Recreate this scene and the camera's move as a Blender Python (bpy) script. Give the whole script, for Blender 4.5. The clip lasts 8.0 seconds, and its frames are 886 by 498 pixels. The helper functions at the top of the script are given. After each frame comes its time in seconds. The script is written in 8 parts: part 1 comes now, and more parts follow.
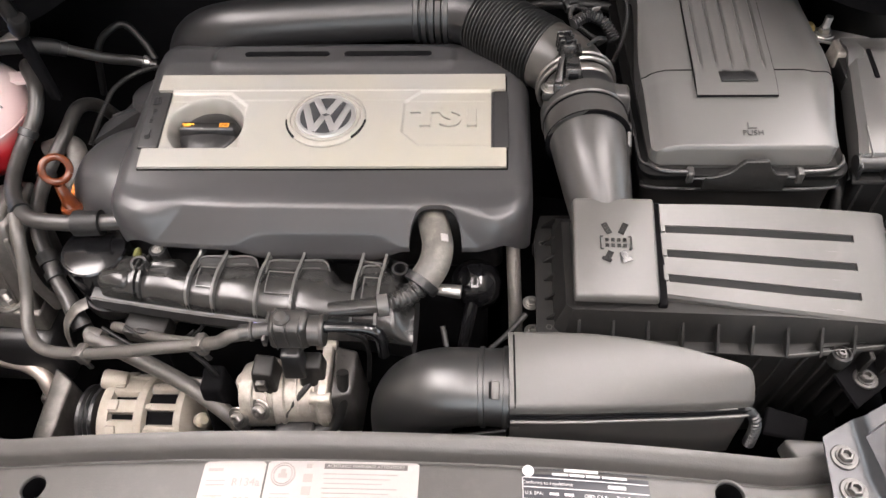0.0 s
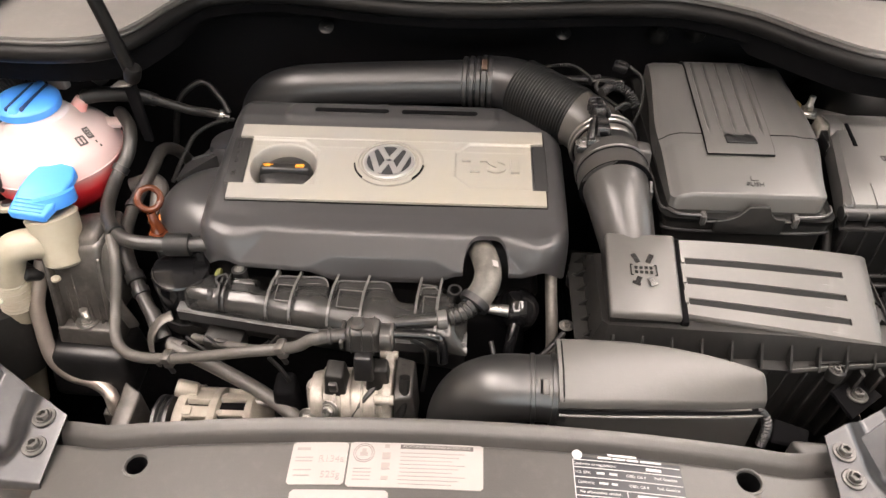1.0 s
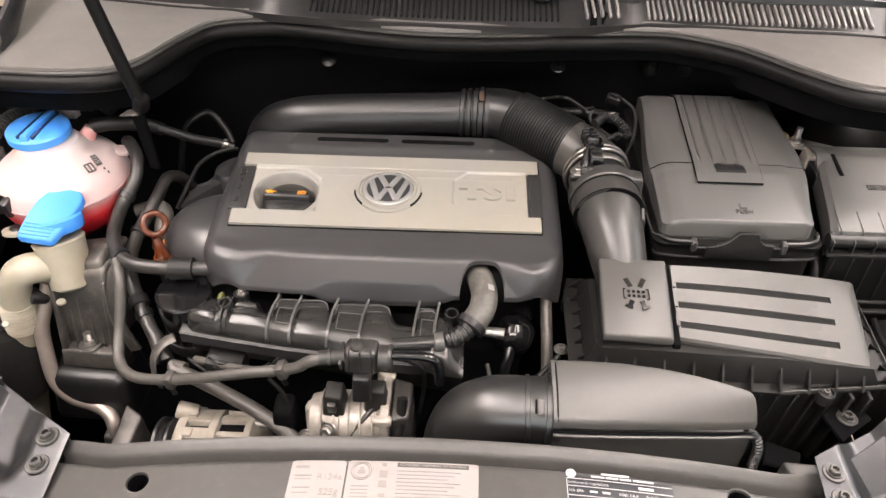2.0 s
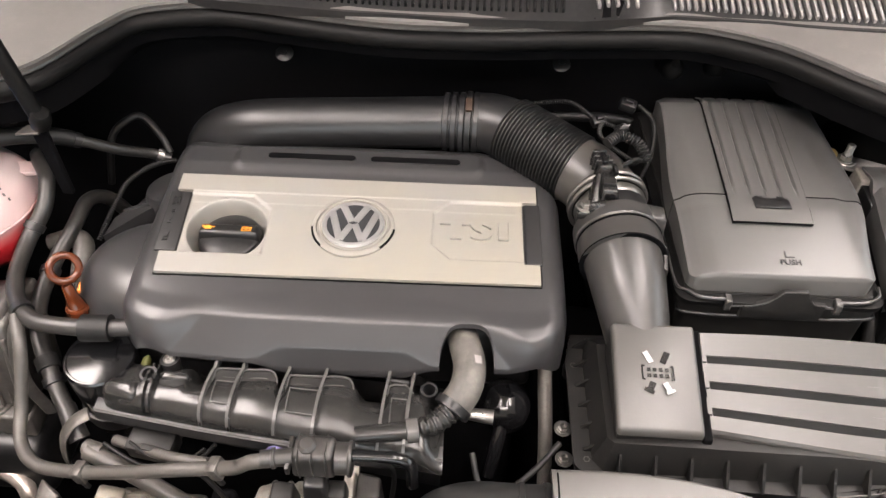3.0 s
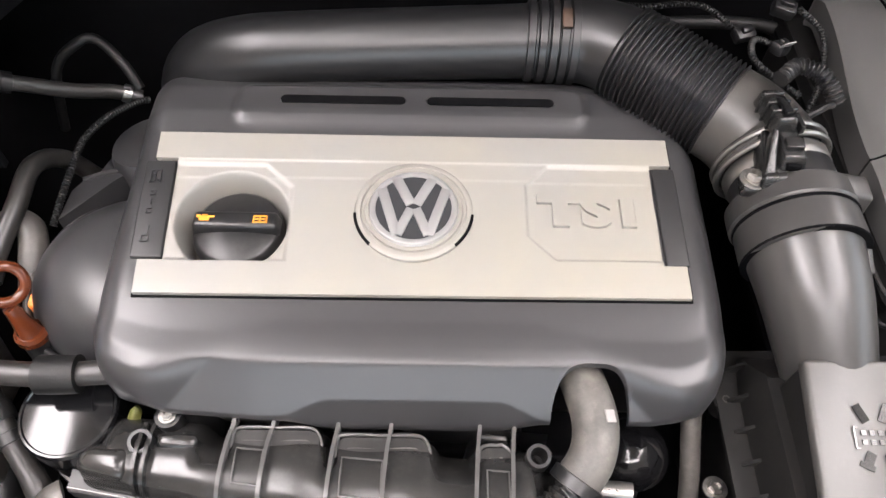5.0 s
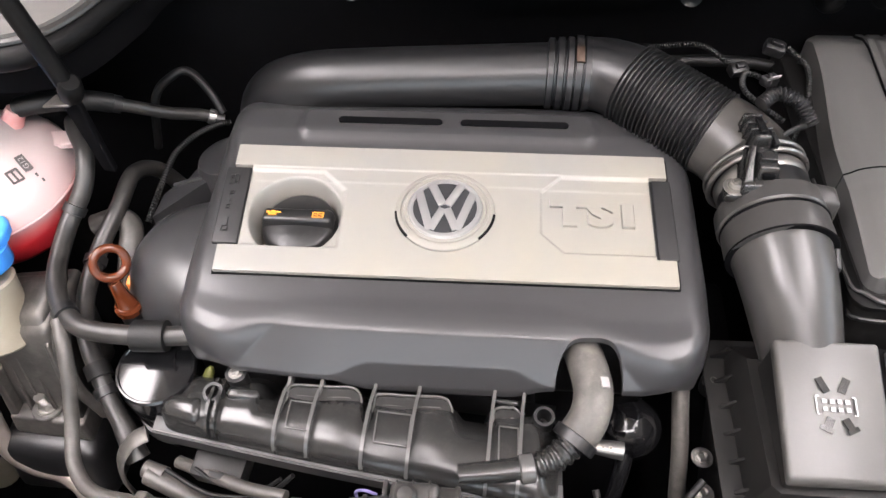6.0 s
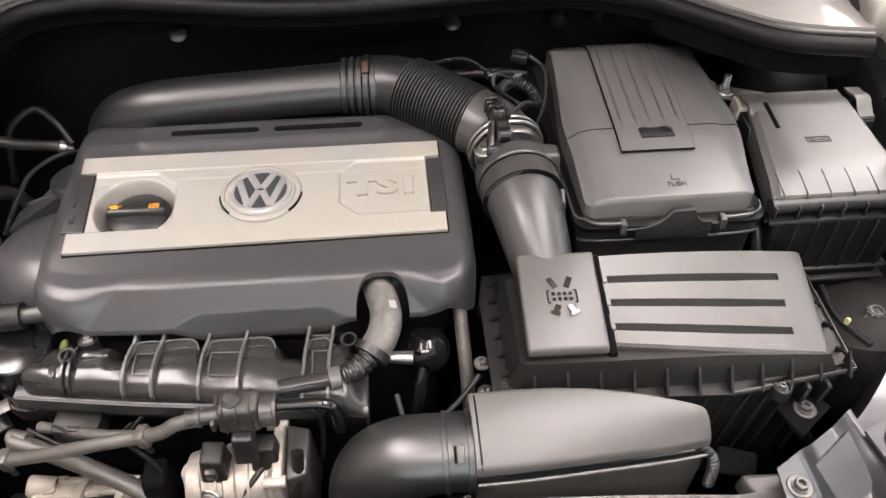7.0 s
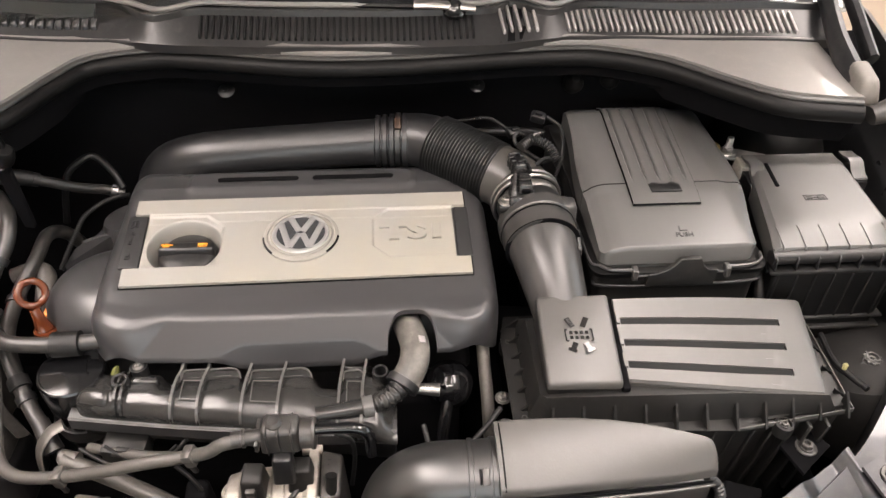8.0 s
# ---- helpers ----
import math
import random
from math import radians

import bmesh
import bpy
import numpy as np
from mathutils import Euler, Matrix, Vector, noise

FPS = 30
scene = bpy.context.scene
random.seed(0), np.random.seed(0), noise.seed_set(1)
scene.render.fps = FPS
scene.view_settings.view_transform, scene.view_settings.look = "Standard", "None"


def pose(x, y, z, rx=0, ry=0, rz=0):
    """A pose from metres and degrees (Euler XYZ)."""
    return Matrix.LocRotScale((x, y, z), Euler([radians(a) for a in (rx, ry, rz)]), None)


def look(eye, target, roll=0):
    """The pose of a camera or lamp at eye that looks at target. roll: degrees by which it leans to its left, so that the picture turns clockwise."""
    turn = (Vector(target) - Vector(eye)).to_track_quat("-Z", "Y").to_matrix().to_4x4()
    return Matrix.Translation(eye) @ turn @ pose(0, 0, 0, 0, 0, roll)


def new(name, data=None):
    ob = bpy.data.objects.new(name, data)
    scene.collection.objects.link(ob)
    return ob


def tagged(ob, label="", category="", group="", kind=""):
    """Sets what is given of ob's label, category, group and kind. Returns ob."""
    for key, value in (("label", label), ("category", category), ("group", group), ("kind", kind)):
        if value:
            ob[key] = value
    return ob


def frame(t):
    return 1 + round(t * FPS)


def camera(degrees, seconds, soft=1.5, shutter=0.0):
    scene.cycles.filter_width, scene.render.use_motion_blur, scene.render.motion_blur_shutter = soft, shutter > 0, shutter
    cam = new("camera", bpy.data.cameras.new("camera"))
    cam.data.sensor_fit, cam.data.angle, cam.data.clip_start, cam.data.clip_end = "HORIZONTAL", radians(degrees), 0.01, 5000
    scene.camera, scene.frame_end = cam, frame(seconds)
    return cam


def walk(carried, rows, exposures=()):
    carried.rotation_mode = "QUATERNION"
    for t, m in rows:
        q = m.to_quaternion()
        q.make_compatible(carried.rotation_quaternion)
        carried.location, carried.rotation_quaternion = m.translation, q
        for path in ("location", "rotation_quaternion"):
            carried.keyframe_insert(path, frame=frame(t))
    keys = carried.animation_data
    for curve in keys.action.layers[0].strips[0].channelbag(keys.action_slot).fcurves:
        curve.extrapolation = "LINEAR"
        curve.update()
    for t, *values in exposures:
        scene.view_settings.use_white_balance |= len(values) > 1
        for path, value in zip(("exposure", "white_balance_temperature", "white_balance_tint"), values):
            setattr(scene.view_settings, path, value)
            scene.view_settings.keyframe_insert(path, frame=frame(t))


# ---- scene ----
# camera and its way round the engine bay
cam = camera(62.5, 8.0, soft=1.5)
PATH = [
    (0, (0.095, 0.038, 1.358), (-0.019, 1.336, -0.16), -3.3),
    (0.5, (0.062, -0.04, 1.379), (0.054, 1.323, -0.084), -1.6),
    (1, (0.012, -0.105, 1.396), (-0.044, 1.372, 0.048), 0.5),
    (1.5, (-0.009, -0.132, 1.404), (-0.159, 1.391, 0.116), -0.2),
    (1.7, (0.0, -0.134, 1.403), (-0.126, 1.402, 0.129), -0.1),
    (2.8, (0.033, 0.002, 1.389), (0.105, 1.495, 0.061), 3.4),
    (3, (0.021, 0.091, 1.372), (-0.005, 1.534, -0.012), 1.7),
    (3.2, (0.001, 0.186, 1.341), (-0.103, 1.54, -0.127), -0.0),
    (3.5, (-0.017, 0.257, 1.309), (-0.135, 1.51, -0.245), -1.6),
    (4, (-0.05, 0.322, 1.275), (-0.115, 1.514, -0.33), -1.0),
    (4.5, (-0.071, 0.346, 1.262), (-0.066, 1.511, -0.364), 1.2),
    (4.7, (-0.075, 0.356, 1.262), (-0.065, 1.506, -0.374), 1.4),
    (5.8, (-0.051, 0.269, 1.31), (-0.125, 1.509, -0.258), -1.1),
    (6, (-0.046, 0.242, 1.322), (-0.185, 1.507, -0.221), -2.5),
    (6.2, (-0.04, 0.206, 1.332), (-0.227, 1.505, -0.178), -3.0),
    (6.5, (-0.008, 0.151, 1.343), (-0.192, 1.499, -0.123), -3.5),
    (6.8, (0.026, 0.081, 1.344), (0.015, 1.488, -0.077), -1.2),
    (7, (0.058, 0.034, 1.354), (0.189, 1.467, -0.035), 0.1),
    (7.3, (0.068, -0.005, 1.365), (0.28, 1.449, 0.009), 0.8),
    (7.5, (0.05, -0.027, 1.366), (0.272, 1.454, 0.041), 1.5),
    (8, (0.026, -0.027, 1.387), (0.154, 1.511, 0.115), 1.0),
]
walk(cam, [(t, look(eye, target, roll)) for t, eye, target, roll in PATH],
     [(0.0, 0.1, 6150, 10), (0.5, 0.03, 6450, 10), (1.0, 0.05, 6600, 10), (1.5, -0.05, 6500, 10), (3.0, 0.08, 6350, 10), (3.5, 0.17, 6400, 10), (4.0, 0.22, 6300, 10), (4.5, 0.18, 6000, 10), (6.0, 0.22, 5950, 10), (6.5, 0.16, 6200, 10), (7.0, 0.09, 6150, 10), (7.5, 0.03, 6300, 10), (8.0, 0.03, 6450, 10)])

HOOD_OPEN, LAMP_GLOW = 66, 27.5
WINDOW_GLOW = 3.6
LAMPS = [(-0.7, -0.5, 1.8, 0.20), (0.75, -0.2, 1.9, 0.26), (1.65, 0.6, 3.0, 0.58), (-1.8, 0.3, 2.6, 0.85), (0.0, -1.6, 0.40, 2.2), (3.2, 3.05, 1.5, 0.9)]

# ---- light ----
world = bpy.data.worlds.new("hall_light")
scene.world = world
world.use_nodes = True
world.node_tree.nodes["Background"].inputs["Color"].default_value = (0.9, 0.95, 1.0, 1)
world.node_tree.nodes["Background"].inputs["Strength"].default_value = 0.01
scene.view_settings.exposure = 0.0


# ---- building helpers ----
def link_node(tree, a, out, b, slot):
    tree.links.new(a.outputs[out], b.inputs[slot])


def surface(name, colour, rough=0.5, metal=0.0, second=None, amount=0.35, big=9.0, fine=420.0, bump=0.12,
            depth=0.0004, rough_vary=0.12, coat=0.0, transmission=0.0, dust=0.0, spec=0.5):
    """A procedural material: colour varied by large patches, dust and fine grain, with relief."""
    mat = bpy.data.materials.new(name)
    mat.use_nodes = True
    tree = mat.node_tree
    bsdf = tree.nodes["Principled BSDF"]
    where = tree.nodes.new("ShaderNodeTexCoord")
    large = tree.nodes.new("ShaderNodeTexNoise")
    large.inputs["Scale"].default_value, large.inputs["Detail"].default_value = big, 6
    large.inputs["Roughness"].default_value = 0.65
    link_node(tree, where, "Object", large, "Vector")
    grain = tree.nodes.new("ShaderNodeTexNoise")
    grain.inputs["Scale"].default_value, grain.inputs["Detail"].default_value = fine, 3
    link_node(tree, where, "Object", grain, "Vector")
    shape = tree.nodes.new("ShaderNodeMapRange")
    shape.inputs["From Min"].default_value, shape.inputs["From Max"].default_value = 0.35, 0.7
    shape.inputs["To Max"].default_value = amount
    link_node(tree, large, "Fac", shape, "Value")
    mix = tree.nodes.new("ShaderNodeMix")
    mix.data_type = "RGBA"
    second = second or tuple(c * 0.6 for c in colour)
    mix.inputs["A"].default_value, mix.inputs["B"].default_value = (*colour, 1), (*second, 1)
    link_node(tree, shape, "Result", mix, "Factor")
    last = mix
    if dust:
        specks = tree.nodes.new("ShaderNodeTexNoise")
        specks.inputs["Scale"].default_value, specks.inputs["Detail"].default_value = 60, 8
        specks.inputs["Roughness"].default_value = 0.75
        link_node(tree, where, "Object", specks, "Vector")
        limit = tree.nodes.new("ShaderNodeMapRange")
        limit.inputs["From Min"].default_value, limit.inputs["From Max"].default_value = 0.5, 0.75
        limit.inputs["To Max"].default_value = dust
        link_node(tree, specks, "Fac", limit, "Value")
        dusty = tree.nodes.new("ShaderNodeMix")
        dusty.data_type = "RGBA"
        dusty.inputs["B"].default_value = (0.30, 0.28, 0.25, 1)
        tree.links.new(mix.outputs["Result"], dusty.inputs["A"])
        link_node(tree, limit, "Result", dusty, "Factor")
        last = dusty
    tree.links.new(last.outputs["Result"], bsdf.inputs["Base Color"])
    sheen = tree.nodes.new("ShaderNodeMapRange")
    sheen.inputs["To Min"].default_value = max(0.03, rough - rough_vary)
    sheen.inputs["To Max"].default_value = min(1.0, rough + rough_vary)
    link_node(tree, large, "Fac", sheen, "Value")
    link_node(tree, sheen, "Result", bsdf, "Roughness")
    relief = tree.nodes.new("ShaderNodeBump")
    relief.inputs["Strength"].default_value, relief.inputs["Distance"].default_value = bump, depth
    link_node(tree, grain, "Fac", relief, "Height")
    link_node(tree, relief, "Normal", bsdf, "Normal")
    bsdf.inputs["Metallic"].default_value = metal
    bsdf.inputs["Specular IOR Level"].default_value = spec
    bsdf.inputs["Coat Weight"].default_value = coat
    bsdf.inputs["Transmission Weight"].default_value = transmission
    return mat


def thing(name, base, label, category, group="", kind=""):
    """A top-level Empty at the base of a thing; its parts are given in world metres."""
    ob = new(name)
    ob.empty_display_size = 0.02
    ob.location = base
    return tagged(ob, label, category, group, kind)


def mesh_from(bm, name, mat, shift=(0, 0, 0), angle=38):
    bmesh.ops.translate(bm, verts=bm.verts, vec=-Vector(shift))
    bmesh.ops.recalc_face_normals(bm, faces=bm.faces)
    for face in bm.faces:
        face.smooth = True
    me = bpy.data.meshes.new(name)
    bm.to_mesh(me)
    bm.free()
    me.set_sharp_from_angle(angle=radians(angle))
    me.materials.append(mat)
    return me


def part(name, bm, mat, parent, label="", angle=38):
    """Links a bmesh, in world metres, as one mesh object under a thing or a part."""
    root = parent
    while root.parent:
        root = root.parent
    ob = new(name, mesh_from(bm, name, mat, root.location, angle))
    ob.parent = parent
    return tagged(ob, label)


def single(name, bm, mat, label, category, group="", kind="", angle=38):
    """A thing of one mesh."""
    ob = new(name, mesh_from(bm, name, mat, (0, 0, 0), angle))
    return tagged(ob, label, category, group, kind)


def along(points, steps):
    """A smooth line through points (Catmull-Rom), with the parameter of each sample."""
    pts = [Vector(p) for p in points]
    ext = [pts[0] * 2 - pts[1], *pts, pts[-1] * 2 - pts[-2]]
    out = []
    for n in range(len(pts) - 1):
        a, b, c, d = ext[n:n + 4]
        for k in range(steps):
            s = k / steps
            p = 0.5 * ((2 * b) + (c - a) * s + (2 * a - 5 * b + 4 * c - d) * s * s + (3 * b - a - 3 * c + d) * s ** 3)
            out.append((n + s, p))
    out.append((len(pts) - 1, pts[-1]))
    return out


def tube(points, radius, seg=14, steps=6, ribs=None, squash=1.0, bm=None, open_ends=False):
    """A swept tube; radius is one number or one a point; ribs=(pitch, depth, from, to) corrugates it."""
    bm = bm or bmesh.new()
    line = along(points, steps)
    radii = [radius] * len(points) if isinstance(radius, (int, float)) else list(radius)
    if ribs:
        fine = []
        for (u, p), (v, q) in zip(line, line[1:]):
            count = max(1, int((q - p).length / (ribs[0] / 8)))
            fine += [(u + (v - u) * k / count, p.lerp(q, k / count)) for k in range(count)]
        line = [*fine, line[-1]]
    up = Vector((0, 0, 1))
    rings, far = [], 0.0
    side = None
    for n, (u, p) in enumerate(line):
        q = line[min(n + 1, len(line) - 1)][1] - line[max(n - 1, 0)][1]
        ahead = q.normalized()
        if side is None:
            side = ahead.cross(up if abs(ahead.z) < 0.9 else Vector((0, 1, 0))).normalized()
        side = (side - ahead * side.dot(ahead)).normalized()
        top = side.cross(ahead)
        far += (p - line[max(n - 1, 0)][1]).length
        k = min(int(u), len(radii) - 2)
        r = radii[k] + (radii[k + 1] - radii[k]) * (u - k)
        if ribs and ribs[2] <= u <= ribs[3]:
            r += ribs[1] * (0.5 + 0.5 * math.cos(2 * math.pi * far / ribs[0])) - ribs[1] / 2
        rings.append([bm.verts.new(p + side * (r * math.cos(a)) + top * (r * squash * math.sin(a)))
                      for a in (2 * math.pi * m / seg for m in range(seg))])
    for a, b in zip(rings, rings[1:]):
        for m in range(seg):
            bm.faces.new((a[m], a[(m + 1) % seg], b[(m + 1) % seg], b[m]))
    if not open_ends:
        bm.faces.new(rings[0])
        bm.faces.new(rings[-1])
    return bm


def spin(profile, place, axis=(0, 0, 1), seg=32, bm=None, caps=True):
    """A turned shape: profile of (radius, height) along an axis."""
    bm = bm or bmesh.new()
    turn = Vector((0, 0, 1)).rotation_difference(Vector(axis).normalized()).to_matrix()
    rings = []
    for r, h in profile:
        rings.append([bm.verts.new(turn @ Vector((max(r, 1e-5) * math.cos(a), max(r, 1e-5) * math.sin(a), h)) + Vector(place))
                      for a in (2 * math.pi * m / seg for m in range(seg))])
    for a, b in zip(rings, rings[1:]):
        for m in range(seg):
            bm.faces.new((a[m], a[(m + 1) % seg], b[(m + 1) % seg], b[m]))
    if caps:
        bm.faces.new(rings[0])
        bm.faces.new(rings[-1])
    return bm


def block(size, m, bevel=0.002, seg=2, bm=None):
    """A box with rounded edges at the pose m."""
    own = bmesh.new()
    bmesh.ops.create_cube(own, size=1, matrix=Matrix.Diagonal((*size, 1)))
    if bevel:
        bmesh.ops.bevel(own, geom=own.edges[:], offset=bevel, segments=seg, affect="EDGES", profile=0.5, clamp_overlap=True)
    own.transform(m if isinstance(m, Matrix) else Matrix.Translation(m))
    return join(own, bm)


def join(own, bm=None):
    if bm is None:
        return own
    me = bpy.data.meshes.new("joined")
    own.to_mesh(me)
    own.free()
    bm.from_mesh(me)
    bpy.data.meshes.remove(me)
    return bm


def hull_box(corners, bevel=0.004, seg=3, bm=None):
    """A six-sided solid from eight corners (bottom four, then top four, in ring order), edges rounded."""
    own = bmesh.new()
    v = [own.verts.new(c) for c in corners]
    for f in ((0, 1, 2, 3), (4, 5, 6, 7), (0, 1, 5, 4), (1, 2, 6, 5), (2, 3, 7, 6), (3, 0, 4, 7)):
        own.faces.new([v[n] for n in f])
    bmesh.ops.recalc_face_normals(own, faces=own.faces)
    if bevel:
        bmesh.ops.bevel(own, geom=own.edges[:], offset=bevel, segments=seg, affect="EDGES", profile=0.5, clamp_overlap=True)
    return join(own, bm)


def plate(outline, thick, m=None, bevel=0.0, bm=None, seg=2):
    """A flat plate from a 2-D outline, thick downwards, at the pose m; top edges rounded."""
    own = bmesh.new()
    top = [own.verts.new((*p, 0)) for p in outline]
    low = [own.verts.new((*p, -thick)) for p in outline]
    n = len(top)
    own.faces.new(top)
    own.faces.new(low[::-1])
    for k in range(n):
        own.faces.new((top[k], low[k], low[(k + 1) % n], top[(k + 1) % n]))
    bmesh.ops.recalc_face_normals(own, faces=own.faces)
    if bevel:
        edges = [e for e in own.edges if all(v.co.z > -thick / 2 for v in e.verts)]
        bmesh.ops.bevel(own, geom=edges, offset=bevel, segments=seg, affect="EDGES", profile=0.5, clamp_overlap=True)
    if m is not None:
        own.transform(m)
    return join(own, bm)


def draped(outline, fz, thick, bevel_drop=0.0, bm=None, steps=1):
    """A plate whose corners lie on the height function fz."""
    own = bmesh.new()
    pts = []
    for a, b in zip(outline, [*outline[1:], outline[0]]):
        pts += [(a[0] + (b[0] - a[0]) * k / steps, a[1] + (b[1] - a[1]) * k / steps) for k in range(steps)]
    top = [own.verts.new((x, y, fz(x, y))) for x, y in pts]
    low = [own.verts.new((x, y, fz(x, y) - thick)) for x, y in pts]
    n = len(top)
    own.faces.new(top)
    own.faces.new(low[::-1])
    for k in range(n):
        own.faces.new((top[k], low[k], low[(k + 1) % n], top[(k + 1) % n]))
    return join(own, bm)


def sheet(rows, thick=0.0, bm=None):
    """A skin through rows of points; with a thickness it gets a skirt downwards all round."""
    own = bmesh.new()
    grid = [[own.verts.new(p) for p in row] for row in rows]
    for a, b in zip(grid, grid[1:]):
        for k in range(len(a) - 1):
            own.faces.new((a[k], a[k + 1], b[k + 1], b[k]))
    if thick:
        rim = [*grid[0], *[r[-1] for r in grid[1:]], *grid[-1][-2::-1], *[r[0] for r in grid[-2:0:-1]]]
        low = [own.verts.new(v.co - Vector((0, 0, thick))) for v in rim]
        for k in range(len(rim)):
            j = (k + 1) % len(rim)
            own.faces.new((rim[k], rim[j], low[j], low[k]))
    return join(own, bm)


def ease(a, b, x):
    s = min(max((x - a) / (b - a), 0.0), 1.0)
    return s * s * (3 - 2 * s)


def curve_at(knots, x):
    return float(np.interp(x, [k[0] for k in knots], [k[1] for k in knots]))


def letters(text, size, thick, m, bm=None, bold=0.0):
    """Raised letters in the built-in font, as a bmesh at the pose m."""
    data = bpy.data.curves.new("lettering", "FONT")
    data.body, data.size, data.extrude = text, size, thick
    data.align_x, data.align_y, data.resolution_u, data.offset = "CENTER", "CENTER", 3, bold
    ob = bpy.data.objects.new("lettering", data)
    scene.collection.objects.link(ob)
    me = bpy.data.meshes.new_from_object(ob.evaluated_get(bpy.context.evaluated_depsgraph_get()))
    own = bmesh.new()
    own.from_mesh(me)
    own.transform(m)
    bpy.data.objects.remove(ob)
    bpy.data.curves.remove(data)
    bpy.data.meshes.remove(me)
    return join(own, bm)


def ring_line(centre, radius, axis=(0, 0, 1), count=20, start=0.0, turn=360.0):
    m = Vector((0, 0, 1)).rotation_difference(Vector(axis).normalized()).to_matrix()
    return [Vector(centre) + m @ Vector((radius * math.cos(a), radius * math.sin(a), 0))
            for a in (radians(start + turn * k / count) for k in range(count + 1))]


def hex_bolt(name, place, radius, mat, parent, axis=(0, 0, 1), washer=True, label=""):
    """A flanged hexagon bolt, as one part with its washer."""
    bm = bmesh.new()
    if washer:
        spin([(radius * 1.75, 0), (radius * 1.8, radius * 0.12), (radius * 1.7, radius * 0.25)], place, axis, 24, bm)
    base = Vector(place) + Vector(axis).normalized() * radius * 0.2
    spin([(radius * 1.25, 0), (radius * 1.2, radius * 0.25)], base, axis, 20, bm)
    spin([(radius, radius * 0.2), (radius, radius * 0.85), (radius * 0.85, radius), (radius * 0.58, radius), (radius * 0.50, radius * 0.35), (0, radius * 0.3)], base, axis, 6, bm)
    return part(name, bm, mat, parent, label)


# ---- materials ----
COVER = surface("cover_plastic", (0.030, 0.0298, 0.031), 0.34, second=(0.026, 0.0258, 0.0268), rough_vary=0.05, bump=0.05, spec=0.6)
INSERT = surface("dark_insert_plastic", (0.018, 0.018, 0.0185), 0.42, bump=0.1)
PIPE = surface("duct_plastic", (0.009, 0.009, 0.0095), 0.34, second=(0.008, 0.008, 0.0085), rough_vary=0.0, bump=0.0, spec=0.55)
METER = surface("meter_pipe_plastic", (0.034, 0.033, 0.032), 0.33, second=(0.027, 0.026, 0.025), bump=0.08, spec=0.6)
# Box plastic with the shade of walls and undersides put into its colour.
BOX_SHADED = surface("shaded_box_plastic", (0.011, 0.0107, 0.0104), 0.44, second=(0.0085, 0.0083, 0.008), bump=0.15, dust=0.03, spec=0.28)
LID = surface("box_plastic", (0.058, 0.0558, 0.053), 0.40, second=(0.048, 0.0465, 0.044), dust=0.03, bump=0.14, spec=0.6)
BLACK = surface("black_plastic", (0.009, 0.009, 0.0095), 0.36, dust=0.05, bump=0.2)
GLOSS = surface("glossy_black_plastic", (0.005, 0.005, 0.0055), 0.12, rough_vary=0.05, bump=0.02)
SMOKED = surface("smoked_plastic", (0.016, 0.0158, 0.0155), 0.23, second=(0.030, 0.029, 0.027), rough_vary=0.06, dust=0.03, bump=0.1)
# Translucent plastic with the highlights of thin edges put into a paler colour.
SMOKED_LIT = surface("lit_translucent_plastic", (0.075, 0.074, 0.072), 0.20, second=(0.05, 0.049, 0.047), bump=0.05)
RUBBER = surface("rubber", (0.016, 0.0155, 0.0148), 0.36, second=(0.030, 0.028, 0.026), amount=0.7, big=25, dust=0.07, bump=0.3)
# Body paint lightened: the light on the cowl is put into the colour.
LIT_GREY = surface("lit_body_grey", (0.17, 0.163, 0.157), 0.33, metal=0.2, second=(0.12, 0.115, 0.11), coat=0.3, dust=0.15)
WEATHERED = surface("weathered_rubber", (0.055, 0.052, 0.048), 0.5, second=(0.13, 0.122, 0.108), amount=0.9, big=45, dust=0.3, bump=0.4)
SILVER = surface("silver_trim", (0.221, 0.215, 0.203), 0.47, second=(0.262, 0.240, 0.188), amount=0.7, big=6, fine=700, bump=0.06, metal=0.1)
CHROME = surface("satin_chrome", (0.50, 0.50, 0.495), 0.32, metal=0.75, bump=0.02, rough_vary=0.05)
BADGE = surface("badge_grey", (0.045, 0.047, 0.050), 0.36, metal=0.4)
STEEL = surface("zinc_steel", (0.30, 0.29, 0.275), 0.32, metal=0.9, second=(0.16, 0.152, 0.145), big=60, bump=0.1)
CAST = surface("cast_aluminium", (0.38, 0.352, 0.315), 0.46, metal=0.4, second=(0.12, 0.108, 0.092), amount=0.8, big=40, fine=300, bump=0.7, dust=0.2)
PALE_PIPE = surface("bare_aluminium_pipe", (0.50, 0.45, 0.40), 0.4, metal=0.7, second=(0.3, 0.24, 0.2), big=30)
AMBER = surface("brown_orange_plastic", (0.085, 0.021, 0.007), 0.17, second=(0.045, 0.010, 0.004), bump=0.05)
ORANGE = surface("orange_plastic", (0.85, 0.26, 0.04), 0.45)
BLUE = surface("blue_plastic", (0.06, 0.27, 0.78), 0.42, second=(0.05, 0.22, 0.68), bump=0.05)
CREAM = surface("aged_clear_plastic", (0.31, 0.285, 0.225), 0.42, second=(0.20, 0.17, 0.12), amount=0.6, big=14, dust=0.1)
PAINT = surface("dark_grey_metallic_paint", (0.062, 0.063, 0.066), 0.33, metal=0.8, second=(0.036, 0.037, 0.040), amount=0.6, big=12, coat=0.35, bump=0.01, rough_vary=0.08, dust=0.08)
